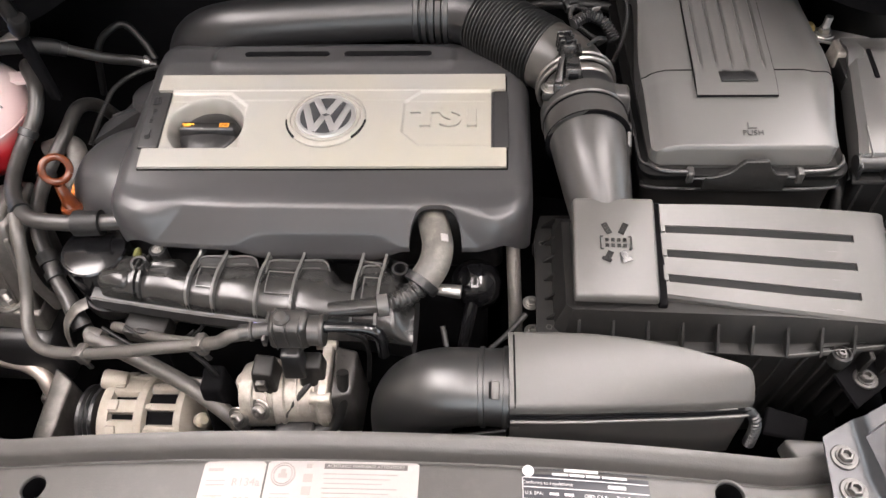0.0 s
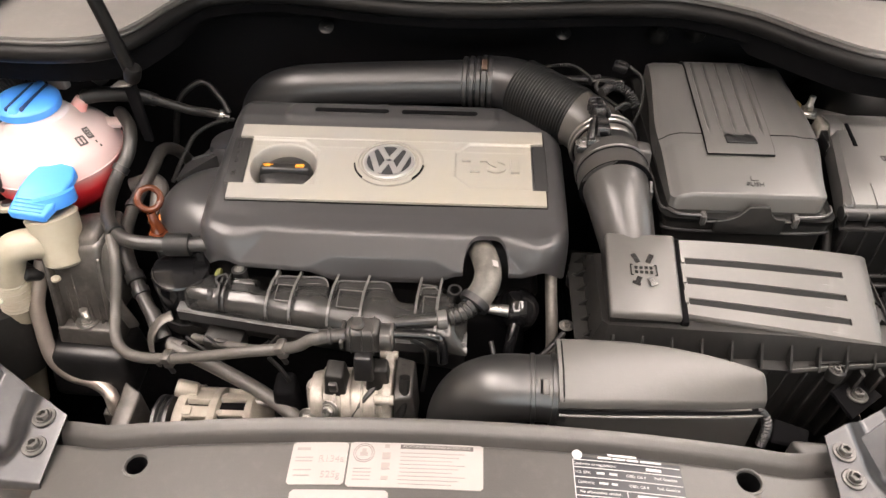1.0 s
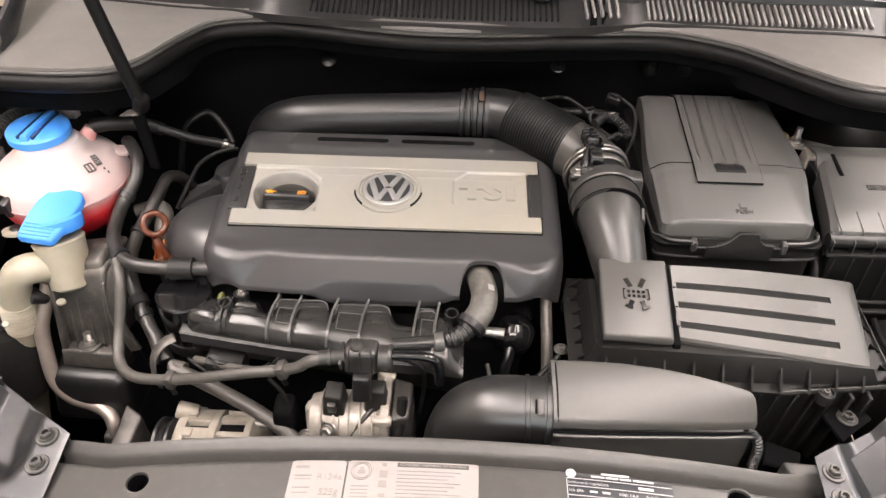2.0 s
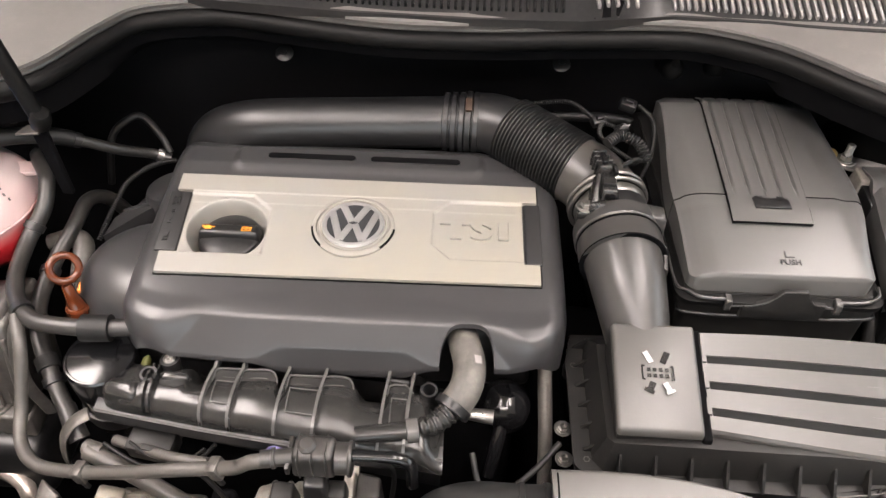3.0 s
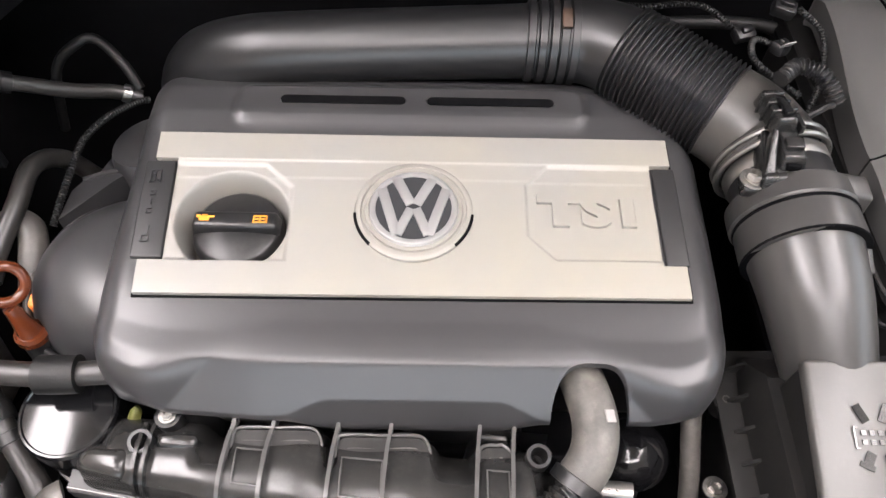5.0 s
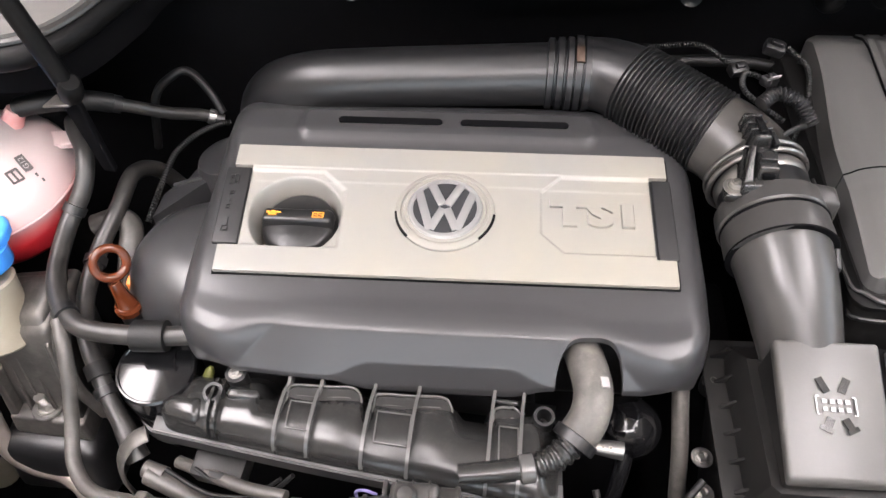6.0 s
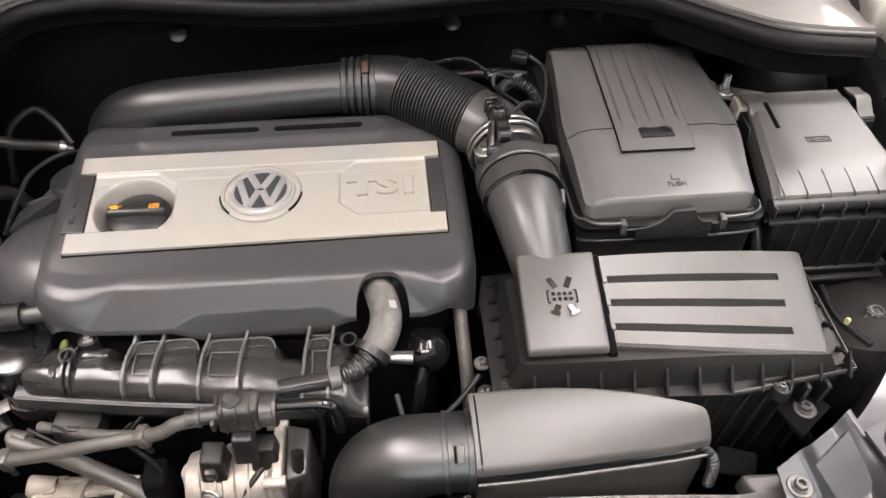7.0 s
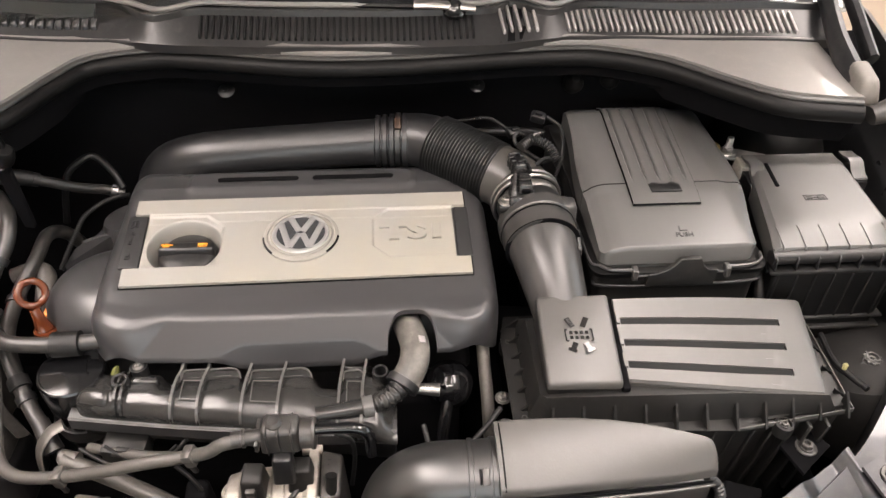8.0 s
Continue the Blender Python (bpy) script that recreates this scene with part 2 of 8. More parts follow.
SEALER = surface("matt_black_carrier_plastic", (0.052, 0.050, 0.048), 0.40, second=(0.044, 0.043, 0.041), bump=0.4, dust=0.05, fine=600)
# Near-black: the deep shade of bay, gaps and holes is put into the colour.
SHADE_BLACK = surface("bay_shade_black", (0.004, 0.004, 0.0045), 0.8, dust=0.01, spec=0.03)
MOUNT = surface("grey_mount_casting", (0.11, 0.103, 0.095), 0.42, metal=0.5, second=(0.035, 0.033, 0.031), amount=0.8, big=22, bump=0.5, dust=0.25)
PAPER = surface("label_paper", (0.265, 0.250, 0.245), 0.4, second=(0.235, 0.217, 0.210), big=20, bump=0.03)
INK = surface("label_ink", (0.075, 0.068, 0.066), 0.5, bump=0.0)
PALE_INK = surface("pale_print", (0.23, 0.205, 0.20), 0.5, bump=0.0)
NAVY = surface("navy_plate", (0.016, 0.018, 0.024), 0.35, bump=0.05)
PRINT = surface("cap_print_orange", (0.75, 0.30, 0.035), 0.4, bump=0.0)
WIRE = surface("loom_tape", (0.006, 0.006, 0.006), 0.5, bump=0.5, dust=0.02, spec=0.35)
# Seal rubber; also a near-black that gives other parts their shade.
SEAL_SHADE = surface("seal_and_shade_black", (0.0035, 0.0035, 0.0035), 0.45, dust=0.01, spec=0.14)
BOLT = surface("painted_bolt_steel", (0.085, 0.083, 0.08), 0.36, metal=0.6, second=(0.05, 0.049, 0.047), big=60, bump=0.1)
HALL_WALL = surface("painted_hall_wall", (0.76, 0.74, 0.71), 0.8, big=1.5)
HALL_FLOOR = surface("beige_hall_floor", (0.30, 0.24, 0.18), 0.5, big=2.0, second=(0.25, 0.20, 0.15))

# ---- the hall round the car ----
def slab(name, size, place, mat, label, category):
    return single(name, block(size, place, 0), mat, label, category, kind="structure")


slab("ground", (9, 9, 0.1), (0, 0.5, -0.05), HALL_FLOOR, "beige sealed hall floor under the car", "floor")
slab("wall_north", (9, 0.1, 3.4), (0, 5.05, 1.7), HALL_WALL, "plain off-white painted hall wall", "wall")
slab("wall_south", (9, 0.1, 0.75), (0, -4.05, 0.375), HALL_WALL, "plain off-white painted hall wall under the window", "wall")
slab("wall_south_head", (9, 0.1, 1.0), (0, -4.05, 2.9), HALL_WALL, "plain off-white painted hall wall over the window", "wall")
for side in (-1, 1):
    slab("wall_south_pier", (2.4, 0.1, 1.65), (3.3 * side, -4.05, 1.575), HALL_WALL, "plain off-white painted hall wall beside the window", "wall")
slab("wall_east", (0.1, 9, 1.5), (4.55, 0.5, 0.75), HALL_WALL, "plain off-white painted hall wall under the high window", "wall")
slab("wall_east_head", (0.1, 9, 0.4), (4.55, 0.5, 3.2), HALL_WALL, "plain off-white painted hall wall over the high window", "wall")
for y, wide in ((-3.0, 2.0), (4.25, 1.5)):
    slab("wall_east_pier", (0.1, wide, 1.5), (4.55, y, 2.25), HALL_WALL, "plain off-white painted hall wall beside the high window", "wall")
slab("wall_west", (0.1, 9, 3.4), (-4.55, 0.5, 1.7), HALL_WALL, "plain off-white painted hall wall", "wall")
slab("ceiling", (9, 9, 0.1), (0, 0.5, 3.45), HALL_WALL, "plain off-white hall ceiling", "ceiling")

lamp_glow = bpy.data.materials.new("lamp_diffuser")
lamp_glow.use_nodes = True
lamp_glow.node_tree.nodes["Principled BSDF"].inputs["Emission Color"].default_value = (1.0, 0.875, 0.81, 1)
lamp_glow.node_tree.nodes["Principled BSDF"].inputs["Emission Strength"].default_value = LAMP_GLOW


day_glow = bpy.data.materials.new("overcast_daylight")
day_glow.use_nodes = True
day_glow.node_tree.nodes["Principled BSDF"].inputs["Emission Color"].default_value = (0.86, 0.96, 1.0, 1)
day_glow.node_tree.nodes["Principled BSDF"].inputs["Emission Strength"].default_value = WINDOW_GLOW
window = thing("window_1", (0, -4.05, 0.75), "wide shopfront window with grey daylight behind it", "window", kind="structure")
part("daylight", block((4.2, 0.02, 1.65), (0, -4.14, 1.575), 0), day_glow, window, "overcast daylight behind the window")
for x in (-2.06, -0.7, 0.7, 2.06):
    part("window_frame", block((0.06, 0.08, 1.65), (x, -4.05, 1.575), 0.006), STEEL, window)
for z in (0.785, 2.365):
    part("window_rail", block((4.06, 0.07, 0.06), (0, -4.05, z), 0.006), STEEL, window)


window = thing("window_2", (4.55, 0.75, 1.5), "high band window with grey daylight behind it", "window", kind="structure")
part("daylight", block((0.02, 5.5, 1.5), (4.66, 0.75, 2.25), 0), day_glow, window, "overcast daylight behind the window")
for y in (-1.96, -0.15, 1.65, 3.46):
    part("window_frame", block((0.08, 0.06, 1.5), (4.55, y, 2.25), 0.006), STEEL, window)
for z in (1.53, 2.97):
    part("window_rail", block((0.07, 5.36, 0.06), (4.55, 0.75, z), 0.006), STEEL, window)


def ceiling_light(x, y, length, width):
    lamp = thing("ceiling_light", (x, y, 3.395), "long white ceiling light panel of the hall", "ceiling light", "hall ceiling lights")
    part("frame", block((width + 0.06, length + 0.06, 0.04), (x, y, 3.378), 0.006), STEEL, lamp)
    part("diffuser", block((width, length, 0.02), (x, y, 3.352), 0.004), lamp_glow, lamp, "glowing opal diffuser")


for x, y, length, width in LAMPS:
    ceiling_light(x, y, length, width)

# ---- the car's shell round the engine bay ----
INNER_R = [(0.428, 0.352, 0.705), (0.507, 0.405, 0.705), (0.565, 0.455, 0.712), (0.645, 0.545, 0.738), (0.69, 0.64, 0.775), (0.715, 0.75, 0.80), (0.745, 0.90, 0.82), (0.755, 1.02, 0.83)]
OUTER_R = [(0.44, 0.20, 0.60), (0.55, 0.25, 0.62), (0.64, 0.34, 0.66), (0.705, 0.47, 0.73), (0.745, 0.64, 0.82), (0.762, 0.78, 0.875), (0.785, 0.95, 0.92), (0.80, 1.10, 0.945)]
INNER_L = [(-0.437, 0.365, 0.688), (-0.512, 0.415, 0.688), (-0.573, 0.455, 0.69), (-0.645, 0.525, 0.70), (-0.70, 0.60, 0.72), (-0.742, 0.70, 0.755), (-0.765, 0.85, 0.79), (-0.775, 1.02, 0.82)]
OUTER_L = [(-0.44, 0.20, 0.58), (-0.55, 0.25, 0.595), (-0.66, 0.34, 0.62), (-0.735, 0.48, 0.69), (-0.785, 0.66, 0.80), (-0.80, 0.80, 0.87), (-0.82, 0.97, 0.92), (-0.835, 1.10, 0.945)]


def wing(name, inner, outer, side):
    """Fender with its inner flange: flat ledge, sunk gutter, outer edge, and the skin outside."""
    rows = []
    for (_, a), (_, b) in zip(along(inner, 6), along(outer, 6)):
        a, b = Vector(a), Vector(b)
        out = Vector((side, 0, 0))
        row = [Vector((a.x, a.y, a.z - 0.16)), Vector((a.x, a.y, a.z - 0.006)), a + out * 0.004]
        for f, up in ((0.3, 0.002), (0.5, 0.003), (0.56, -0.012), (0.72, -0.014), (0.78, 0.0)):
            p = a.lerp(b, f)
            p.z = a.z * (1 - f ** 2) + b.z * f ** 2 + up
            row.append(p)
        row += [b, b + out * 0.02 - Vector((0, 0, 0.012)), b + out * 0.05 - Vector((0, 0, 0.1)), b + out * 0.06 - Vector((0, 0, 0.55))]
        rows.append(row)
    return single(name, sheet(rows), PAINT, "dark grey painted fender with its inner flange beside the engine bay", "fender", kind="structure")


fenders = [wing("fender_left", INNER_L, OUTER_L, -1), wing("fender_right", INNER_R, OUTER_R, 1)]


def on_fender(x, y, lift=0.0):
    """Height of the fender's flange at a place."""
    ob = fenders[x > 0]
    found, at, _, _ = ob.ray_cast(Vector((x, y, 2.0)) - ob.location, Vector((0, 0, -1)))
    return (at.z if found else 0.7) + lift


def flange_hole(x, y, r, r2=None):
    """A near-black plate with a thin rim, for the shade of a hole in the fender's flange."""
    z = on_fender(x, y)
    slope = Vector((on_fender(x + 0.006, y) - on_fender(x - 0.006, y), on_fender(x, y + 0.006) - on_fender(x, y - 0.006))) / 0.012
    up = Vector((-slope.x, -slope.y, 1)).normalized()
    across = Vector((1, 0, slope.x)).normalized()
    m = Matrix.Translation((x, y, z + 0.0009)) @ Matrix((across, up.cross(across), up)).transposed().to_4x4()
    outline = [(r * math.cos(a), (r2 or r) * math.sin(a)) for a in np.linspace(0, 2 * math.pi, 25)[:-1]] if r2 != 0 else [(-r, -r * 1.3), (r, -r * 1.3), (r, r * 1.3), (-r, r * 1.3)]
    return single("flange_hole", plate(outline, 0.003, m), SHADE_BLACK, "black plate for the shade in a fender flange hole", "hole", "fender holes", kind="structure")



# Inner wings and undertray take the bay's shade in their near-black colour.
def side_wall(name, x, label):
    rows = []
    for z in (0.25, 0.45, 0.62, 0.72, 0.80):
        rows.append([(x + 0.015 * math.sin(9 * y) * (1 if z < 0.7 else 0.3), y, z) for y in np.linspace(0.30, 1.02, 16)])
    return single(name, sheet(rows), SHADE_BLACK, label, "inner wing", kind="structure")


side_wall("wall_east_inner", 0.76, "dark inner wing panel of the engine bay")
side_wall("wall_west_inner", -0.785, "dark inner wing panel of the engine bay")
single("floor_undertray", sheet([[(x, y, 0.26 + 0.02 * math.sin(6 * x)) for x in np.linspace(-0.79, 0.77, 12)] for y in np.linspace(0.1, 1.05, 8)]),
       SHADE_BLACK, "black undertray below the engine", "undertray", kind="structure")

# front face and bumper below the carrier
single("front_crossmember", sheet([[(x, 0.10 + 0.25 * x * x, z) for x in np.linspace(-0.5, 0.5, 14)] for z in (0.2, 0.4, 0.6, 0.66)] +
       [[(x, 0.14 + 0.25 * x * x, 0.71 - 0.28 * x * x) for x in np.linspace(-0.5, 0.5, 14)]]), BLACK,
       "black plastic front of the carrier above the grille", "crossmember", kind="structure")


# front carrier over the radiator
def carrier_z(x, y):
    z = 0.744 - 0.30 * x * x
    edge = carrier_edge(x)
    z += 0.004 * ease(0.012, 0.002, edge - y) - 0.015 * math.exp(-((edge - 0.020 - y) / 0.0048) ** 2)
    z -= 0.03 * ease(0.20, 0.12, y)
    return z


def carrier_edge(x):
    return 0.340 + 0.02 * x * x + 0.012 * ease(0.36, 0.44, abs(x))


carrier = thing("front_carrier", (0, 0.25, 0.70), "matt black plastic front carrier panel with printed labels", "carrier panel", kind="structure")
holes = [(-0.322, 0.293, 0.0115), (0.314, 0.303, 0.0125)]
rows = []
for s in [0.01 * k for k in range(18)] + [0.2] + list(np.linspace(0.22, 0.95, 40)) + [1.0]:
    rows.append([(x, carrier_edge(x) - s * (carrier_edge(x) - 0.13), 0) for x in np.linspace(-0.432, 0.43, 216)])
rows = [[(x, y, carrier_z(x, y)) for x, y, _ in row] for row in rows]
body = sheet(rows, 0.045)
gone = [f for f in body.faces if any(math.hypot(f.calc_center_median().x - hx, f.calc_center_median().y - hy) < hr + 0.001 for hx, hy, hr in holes)]
bmesh.ops.delete(body, geom=gone, context="FACES")
for vert in body.verts:
    for hx, hy, hr in holes:
        away = Vector((vert.co.x - hx, vert.co.y - hy))
        if vert.is_boundary and away.length < hr + 0.009:
            away = away.normalized() * (hr + 0.0012)
            vert.co = (hx + away.x, hy + away.y, carrier_z(hx + away.x, hy + away.y))
part("panel", body, SEALER, carrier)
for hx, hy, hr in holes:
    z = carrier_z(hx, hy)
    part("hole_rim", spin([(hr + 0.0030, -0.002), (hr + 0.0026, 0.0005), (hr + 0.0008, 0.0008), (hr, -0.0002), (hr, -0.012), (hr, -0.02)], (hx, hy, z), seg=28, caps=False), SEALER, carrier, "round hole in the panel")
    part("hole_well", spin([(hr - 0.0004, -0.003), (hr - 0.0004, -0.06), (0.0, -0.06)], (hx, hy, z), seg=24, caps=False), SHADE_BLACK, carrier)
part("end_step", hull_box([(0.40, 0.335, 0.66), (0.435, 0.335, 0.66), (0.435, 0.375, 0.66), (0.385, 0.375, 0.66), (0.40, 0.335, 0.688), (0.43, 0.335, 0.688), (0.43, 0.372, 0.688), (0.385, 0.372, 0.692)], 0.006), SEALER, carrier)

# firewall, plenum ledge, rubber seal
# Firewall coloured near-black for the shade behind the engine.
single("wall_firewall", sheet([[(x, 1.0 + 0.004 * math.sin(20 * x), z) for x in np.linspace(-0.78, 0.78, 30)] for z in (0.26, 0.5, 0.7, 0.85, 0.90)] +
       [[(x, 1.03, 0.93) for x in np.linspace(-0.78, 0.78, 30)]]), SHADE_BLACK, "black insulated firewall behind the engine", "firewall", kind="structure")

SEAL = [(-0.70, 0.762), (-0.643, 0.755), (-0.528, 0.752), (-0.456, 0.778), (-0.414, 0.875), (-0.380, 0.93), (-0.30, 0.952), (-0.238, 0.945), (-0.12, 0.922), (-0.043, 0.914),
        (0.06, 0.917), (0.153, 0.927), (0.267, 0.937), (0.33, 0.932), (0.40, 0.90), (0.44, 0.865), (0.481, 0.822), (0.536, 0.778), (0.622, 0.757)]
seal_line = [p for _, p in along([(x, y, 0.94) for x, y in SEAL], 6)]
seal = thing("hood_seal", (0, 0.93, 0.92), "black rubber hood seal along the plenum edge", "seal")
part("bead", tube([(x, y, 0.936) for x, y in SEAL], 0.012, 12, 6), SEAL_SHADE, seal)
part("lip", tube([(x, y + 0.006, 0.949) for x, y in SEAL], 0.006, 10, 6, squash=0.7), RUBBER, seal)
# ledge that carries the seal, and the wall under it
# Plenum wall likewise: shade under the seal as near-black colour.
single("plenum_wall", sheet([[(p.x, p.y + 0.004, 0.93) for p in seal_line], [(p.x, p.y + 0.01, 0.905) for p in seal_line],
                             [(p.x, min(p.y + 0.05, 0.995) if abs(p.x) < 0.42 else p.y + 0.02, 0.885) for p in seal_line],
                             [(p.x, 0.997, 0.880) for p in seal_line]]), SHADE_BLACK,
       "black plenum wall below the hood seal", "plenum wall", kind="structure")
for x in (-0.217, 0.157):
    clip = thing("trim_clip", (x, 0.985, 0.872), "round black plastic trim clip on the plenum wall", "clip", "plenum trim clips")
    part("head", spin([(0.011, 0), (0.0125, 0.002), (0.009, 0.004), (0.004, 0.0045)], (x, 0.979, 0.874), (0, -0.5, 0.85), 20), BLACK, clip)
    part("centre_pin", spin([(0.004, 0), (0.0038, 0.003)], (x, 0.977, 0.877), (0, -0.5, 0.85), 12), BLACK, clip)

# painted panel between seal and cowl
COWL = [(-0.72, 0.985), (-0.55, 0.972), (-0.355, 0.965), (-0.274, 0.948), (-0.119, 0.932), (0.035, 0.925), (0.174, 0.93), (0.277, 0.953), (0.398, 0.945), (0.50, 0.925), (0.62, 0.905), (0.70, 0.90)]


def cowl_front(x):
    return curve_at(COWL, x)


rows = []
seal_x = [p for p in seal_line if p.x > -0.7]
for f in (0, 0.12, 0.4, 0.8, 1.0, 1.15):
    row = []
    for p in seal_x:
        y0, y1 = p.y + 0.006, max(cowl_front(p.x), p.y + 0.02)
        row.append((p.x, y0 + (y1 - y0) * f, 0.9565 + 0.005 * f + 0.008 * f * ease(0.4, 0.6, abs(p.x))))
    rows.append(row)
single("cowl_panel", sheet(rows, 0.01), LIT_GREY, "grey painted body panel between hood seal and windscreen cowl", "body panel", kind="structure")

# ---- windscreen cowl with its grilles ----
cowl = thing("windscreen_cowl", (0, 0.98, 0.95), "black plastic windscreen cowl with slotted grilles", "cowl")
xs = np.linspace(-0.70, 0.66, 120)


def cowl_back(x):
    return cowl_front(x) + 0.062 + 0.02 * math.exp(-((x - 0.205) / 0.02) ** 2) - 0.03 * math.exp(-((x - 0.262) / 0.03) ** 2) - 0.035 * math.exp(-((x + 0.30) / 0.035) ** 2)


def cowl_z(x, f):
    return 0.9625 + 0.03 * f + 0.01 * ease(0.4, 0.6, abs(x))


part("tray", sheet([[(x, cowl_front(x) - 0.004 + (cowl_back(x) - cowl_front(x)) * f, cowl_z(x, f) - (0.008 if 0.05 < f < 0.95 else 0)) for x in xs] for f in (0, 0.04, 0.06, 0.5, 0.94, 0.96, 1.0)], 0.012), BLACK, cowl)
# Near-black sheets added for the shade between and under the slats.
part("grille_shade", sheet([[(x, cowl_front(x) + (cowl_back(x) - cowl_front(x)) * f, cowl_z(x, f) - 0.0065) for x in np.linspace(-0.245, 0.155, 30)] for f in (0.15, 0.5, 0.9)]), SHADE_BLACK, cowl, "near-black sheet for the shade under the slats")
part("grille_shade", sheet([[(x, cowl_front(x) + (cowl_back(x) - cowl_front(x)) * f, cowl_z(x, f) - 0.0065) for x in np.linspace(0.18, 0.61, 30)] for f in (0.12, 0.5, 0.92)]), SHADE_BLACK, cowl, "near-black sheet for the shade under the slats")
# Scuffed edge whose highlight is painted by the pale grey.
part("rear_lip", tube([(x, cowl_back(x) + 0.002, cowl_z(x, 1.0) + 0.004) for x in xs[::4]], 0.004, 8, 4), LIT_GREY, cowl, "scuffed rear edge of the cowl, its highlight in pale grey")


def slats(x0, x1, count, f0=0.12, f1=0.9, lean=0.0, thick=0.0032, mat=None):
    for k in range(count):
        x = x0 + (x1 - x0) * k / (count - 1)
        y0, y1 = (cowl_front(x) + (cowl_back(x) - cowl_front(x)) * f for f in (f0, f1))
        z0, z1 = cowl_z(x, f0) - 0.001, cowl_z(x, f1) - 0.001
        t = thick
        bm = hull_box([(x - t, y0, z0 - 0.008), (x + t, y0, z0 - 0.008), (x + t + lean, y1, z1 - 0.008), (x - t + lean, y1, z1 - 0.008),
                       (x - t, y0, z0), (x + t, y0, z0), (x + t + lean, y1, z1), (x - t + lean, y1, z1)], 0.0008, 1)
        part("slat", bm, mat or SEALER, cowl)


# Pale grey paints the reflections on the right-hand glossy black slats.
slats(0.285, 0.60, 36, 0.22, 0.75, lean=-0.003, thick=0.0019, mat=LIT_GREY)
slats(0.190, 0.238, 5, 0.3, 0.9, lean=-0.004, thick=0.0022, mat=LIT_GREY)
slats(-0.235, 0.145, 44, 0.25, 0.80, thick=0.0018, mat=SEAL_SHADE)
slats(-0.505, -0.385, 11, 0.35, 0.6, thick=0.0044, mat=BLACK)
part("cover_strip", sheet([[(x, cowl_front(x) + (cowl_back(x) - cowl_front(x)) * f, cowl_z(x, f) + 0.001) for x in np.linspace(-0.70, -0.385, 20)] for f in (0.58, 0.8, 1.0)], 0.006), SEALER, cowl)

GLASS = surface("windscreen_glass", (0.5, 0.55, 0.53), 0.04, transmission=1.0, bump=0.0, rough_vary=0.01)
screen = sheet([[(x, 1.01 + s * 0.75 + 0.03 * (x / 0.7) ** 2 * -1, 0.985 + s * 0.46) for x in np.linspace(-0.72, 0.70, 14)] for s in (0, 0.33, 0.66, 1.0)], 0.005)
single("window_windscreen", screen, GLASS, "raked windscreen glass above the cowl", "windscreen", kind="structure")
single("dashboard", sheet([[(x, 1.05, 0.93) for x in (-0.75, 0, 0.75)], [(x, 1.25, 0.97) for x in (-0.75, 0, 0.75)], [(x, 2.1, 0.98) for x in (-0.75, 0, 0.75)], [(x, 2.1, 0.2) for x in (-0.75, 0, 0.75)]]), BLACK,
       "black dashboard top behind the windscreen", "dashboard", kind="structure")
wiper = thing("wiper", (0.0, 1.0, 0.99), "black windscreen wiper arm lying on the cowl", "wiper")
part("arm", tube([(-0.26, 1.012, 0.993), (-0.1, 1.003, 0.996), (0.07, 0.990, 0.996)], [0.006, 0.009, 0.010], 10, 5, squash=0.6), GLOSS, wiper)
part("elbow", tube([(0.065, 0.990, 0.996), (0.09, 0.985, 0.998), (0.15, 0.978, 0.994)], [0.011, 0.010, 0.007], 10, 5, squash=0.6), STEEL, wiper, "scuffed metal elbow of the arm")
part("blade", tube([(-0.30, 1.03, 0.998), (0.0, 1.022, 1.003), (0.34, 1.012, 1.002)], 0.006, 8, 5), RUBBER, wiper)
single("wiper_shaft", spin([(0.016, 0), (0.017, 0.006), (0.010, 0.016), (0.004, 0.018)], (0.12, 0.985, 0.985), (0, -0.3, 1), 20), GLOSS, "black capped wiper pivot on the cowl", "wiper pivot")

# ---- hood, held open above the bay, with its strut and hinges ----
hood = thing("hood", (0, 1.06, 0.98), "dark grey car hood standing open over the bay", "hood")
open_angle = radians(HOOD_OPEN)
def hood_point(x, s, lift=0.0):
    return (x, 1.09 - s * math.cos(open_angle) + lift * math.sin(open_angle) * -1, 1.02 + s * math.sin(open_angle) - lift * math.cos(open_angle))
def hood_half(s):
    return 0.675 - 0.09 * s ** 3
part("skin", sheet([[hood_point(f * hood_half(s), s + 0.08 * (1 - f * f) * (1 if s > 0.9 else 0)) for f in np.linspace(-1, 1, 16)] for s in np.linspace(0, 0.95, 10)]), PAINT, hood)
# Inner side is out of view; its pale grey is added to brighten the bay.
part("inner_frame", sheet([[hood_point(f * hood_half(s) * 0.96, s, 0.03 - 0.012 * (0.25 < s < 0.7)) for f in np.linspace(-1, 1, 16)] for s in np.linspace(0.03, 0.9, 10)]), LIT_GREY, hood, "unseen inner side of the hood, made pale to bounce light")
prop = thing("hood_strut", (-0.4315, 0.742, 0.915), "black gas strut that holds the hood open", "hood strut")
a, b = Vector((-0.4315, 0.742, 0.915)), Vector((-0.589, 0.787, 1.62))
part("cylinder", tube([a, a.lerp(b, 0.25), a.lerp(b, 0.62)], 0.009, 14, 2), SEAL_SHADE, prop)
part("piston_rod", tube([a.lerp(b, 0.6), b], 0.005, 10, 2), STEEL, prop)
part("end_fitting", spin([(0.005, -0.011), (0.010, -0.009), (0.0115, 0.0), (0.010, 0.013), (0.008, 0.015)], a, (0.5, -0.3, 1), 14), SEAL_SHADE, prop)
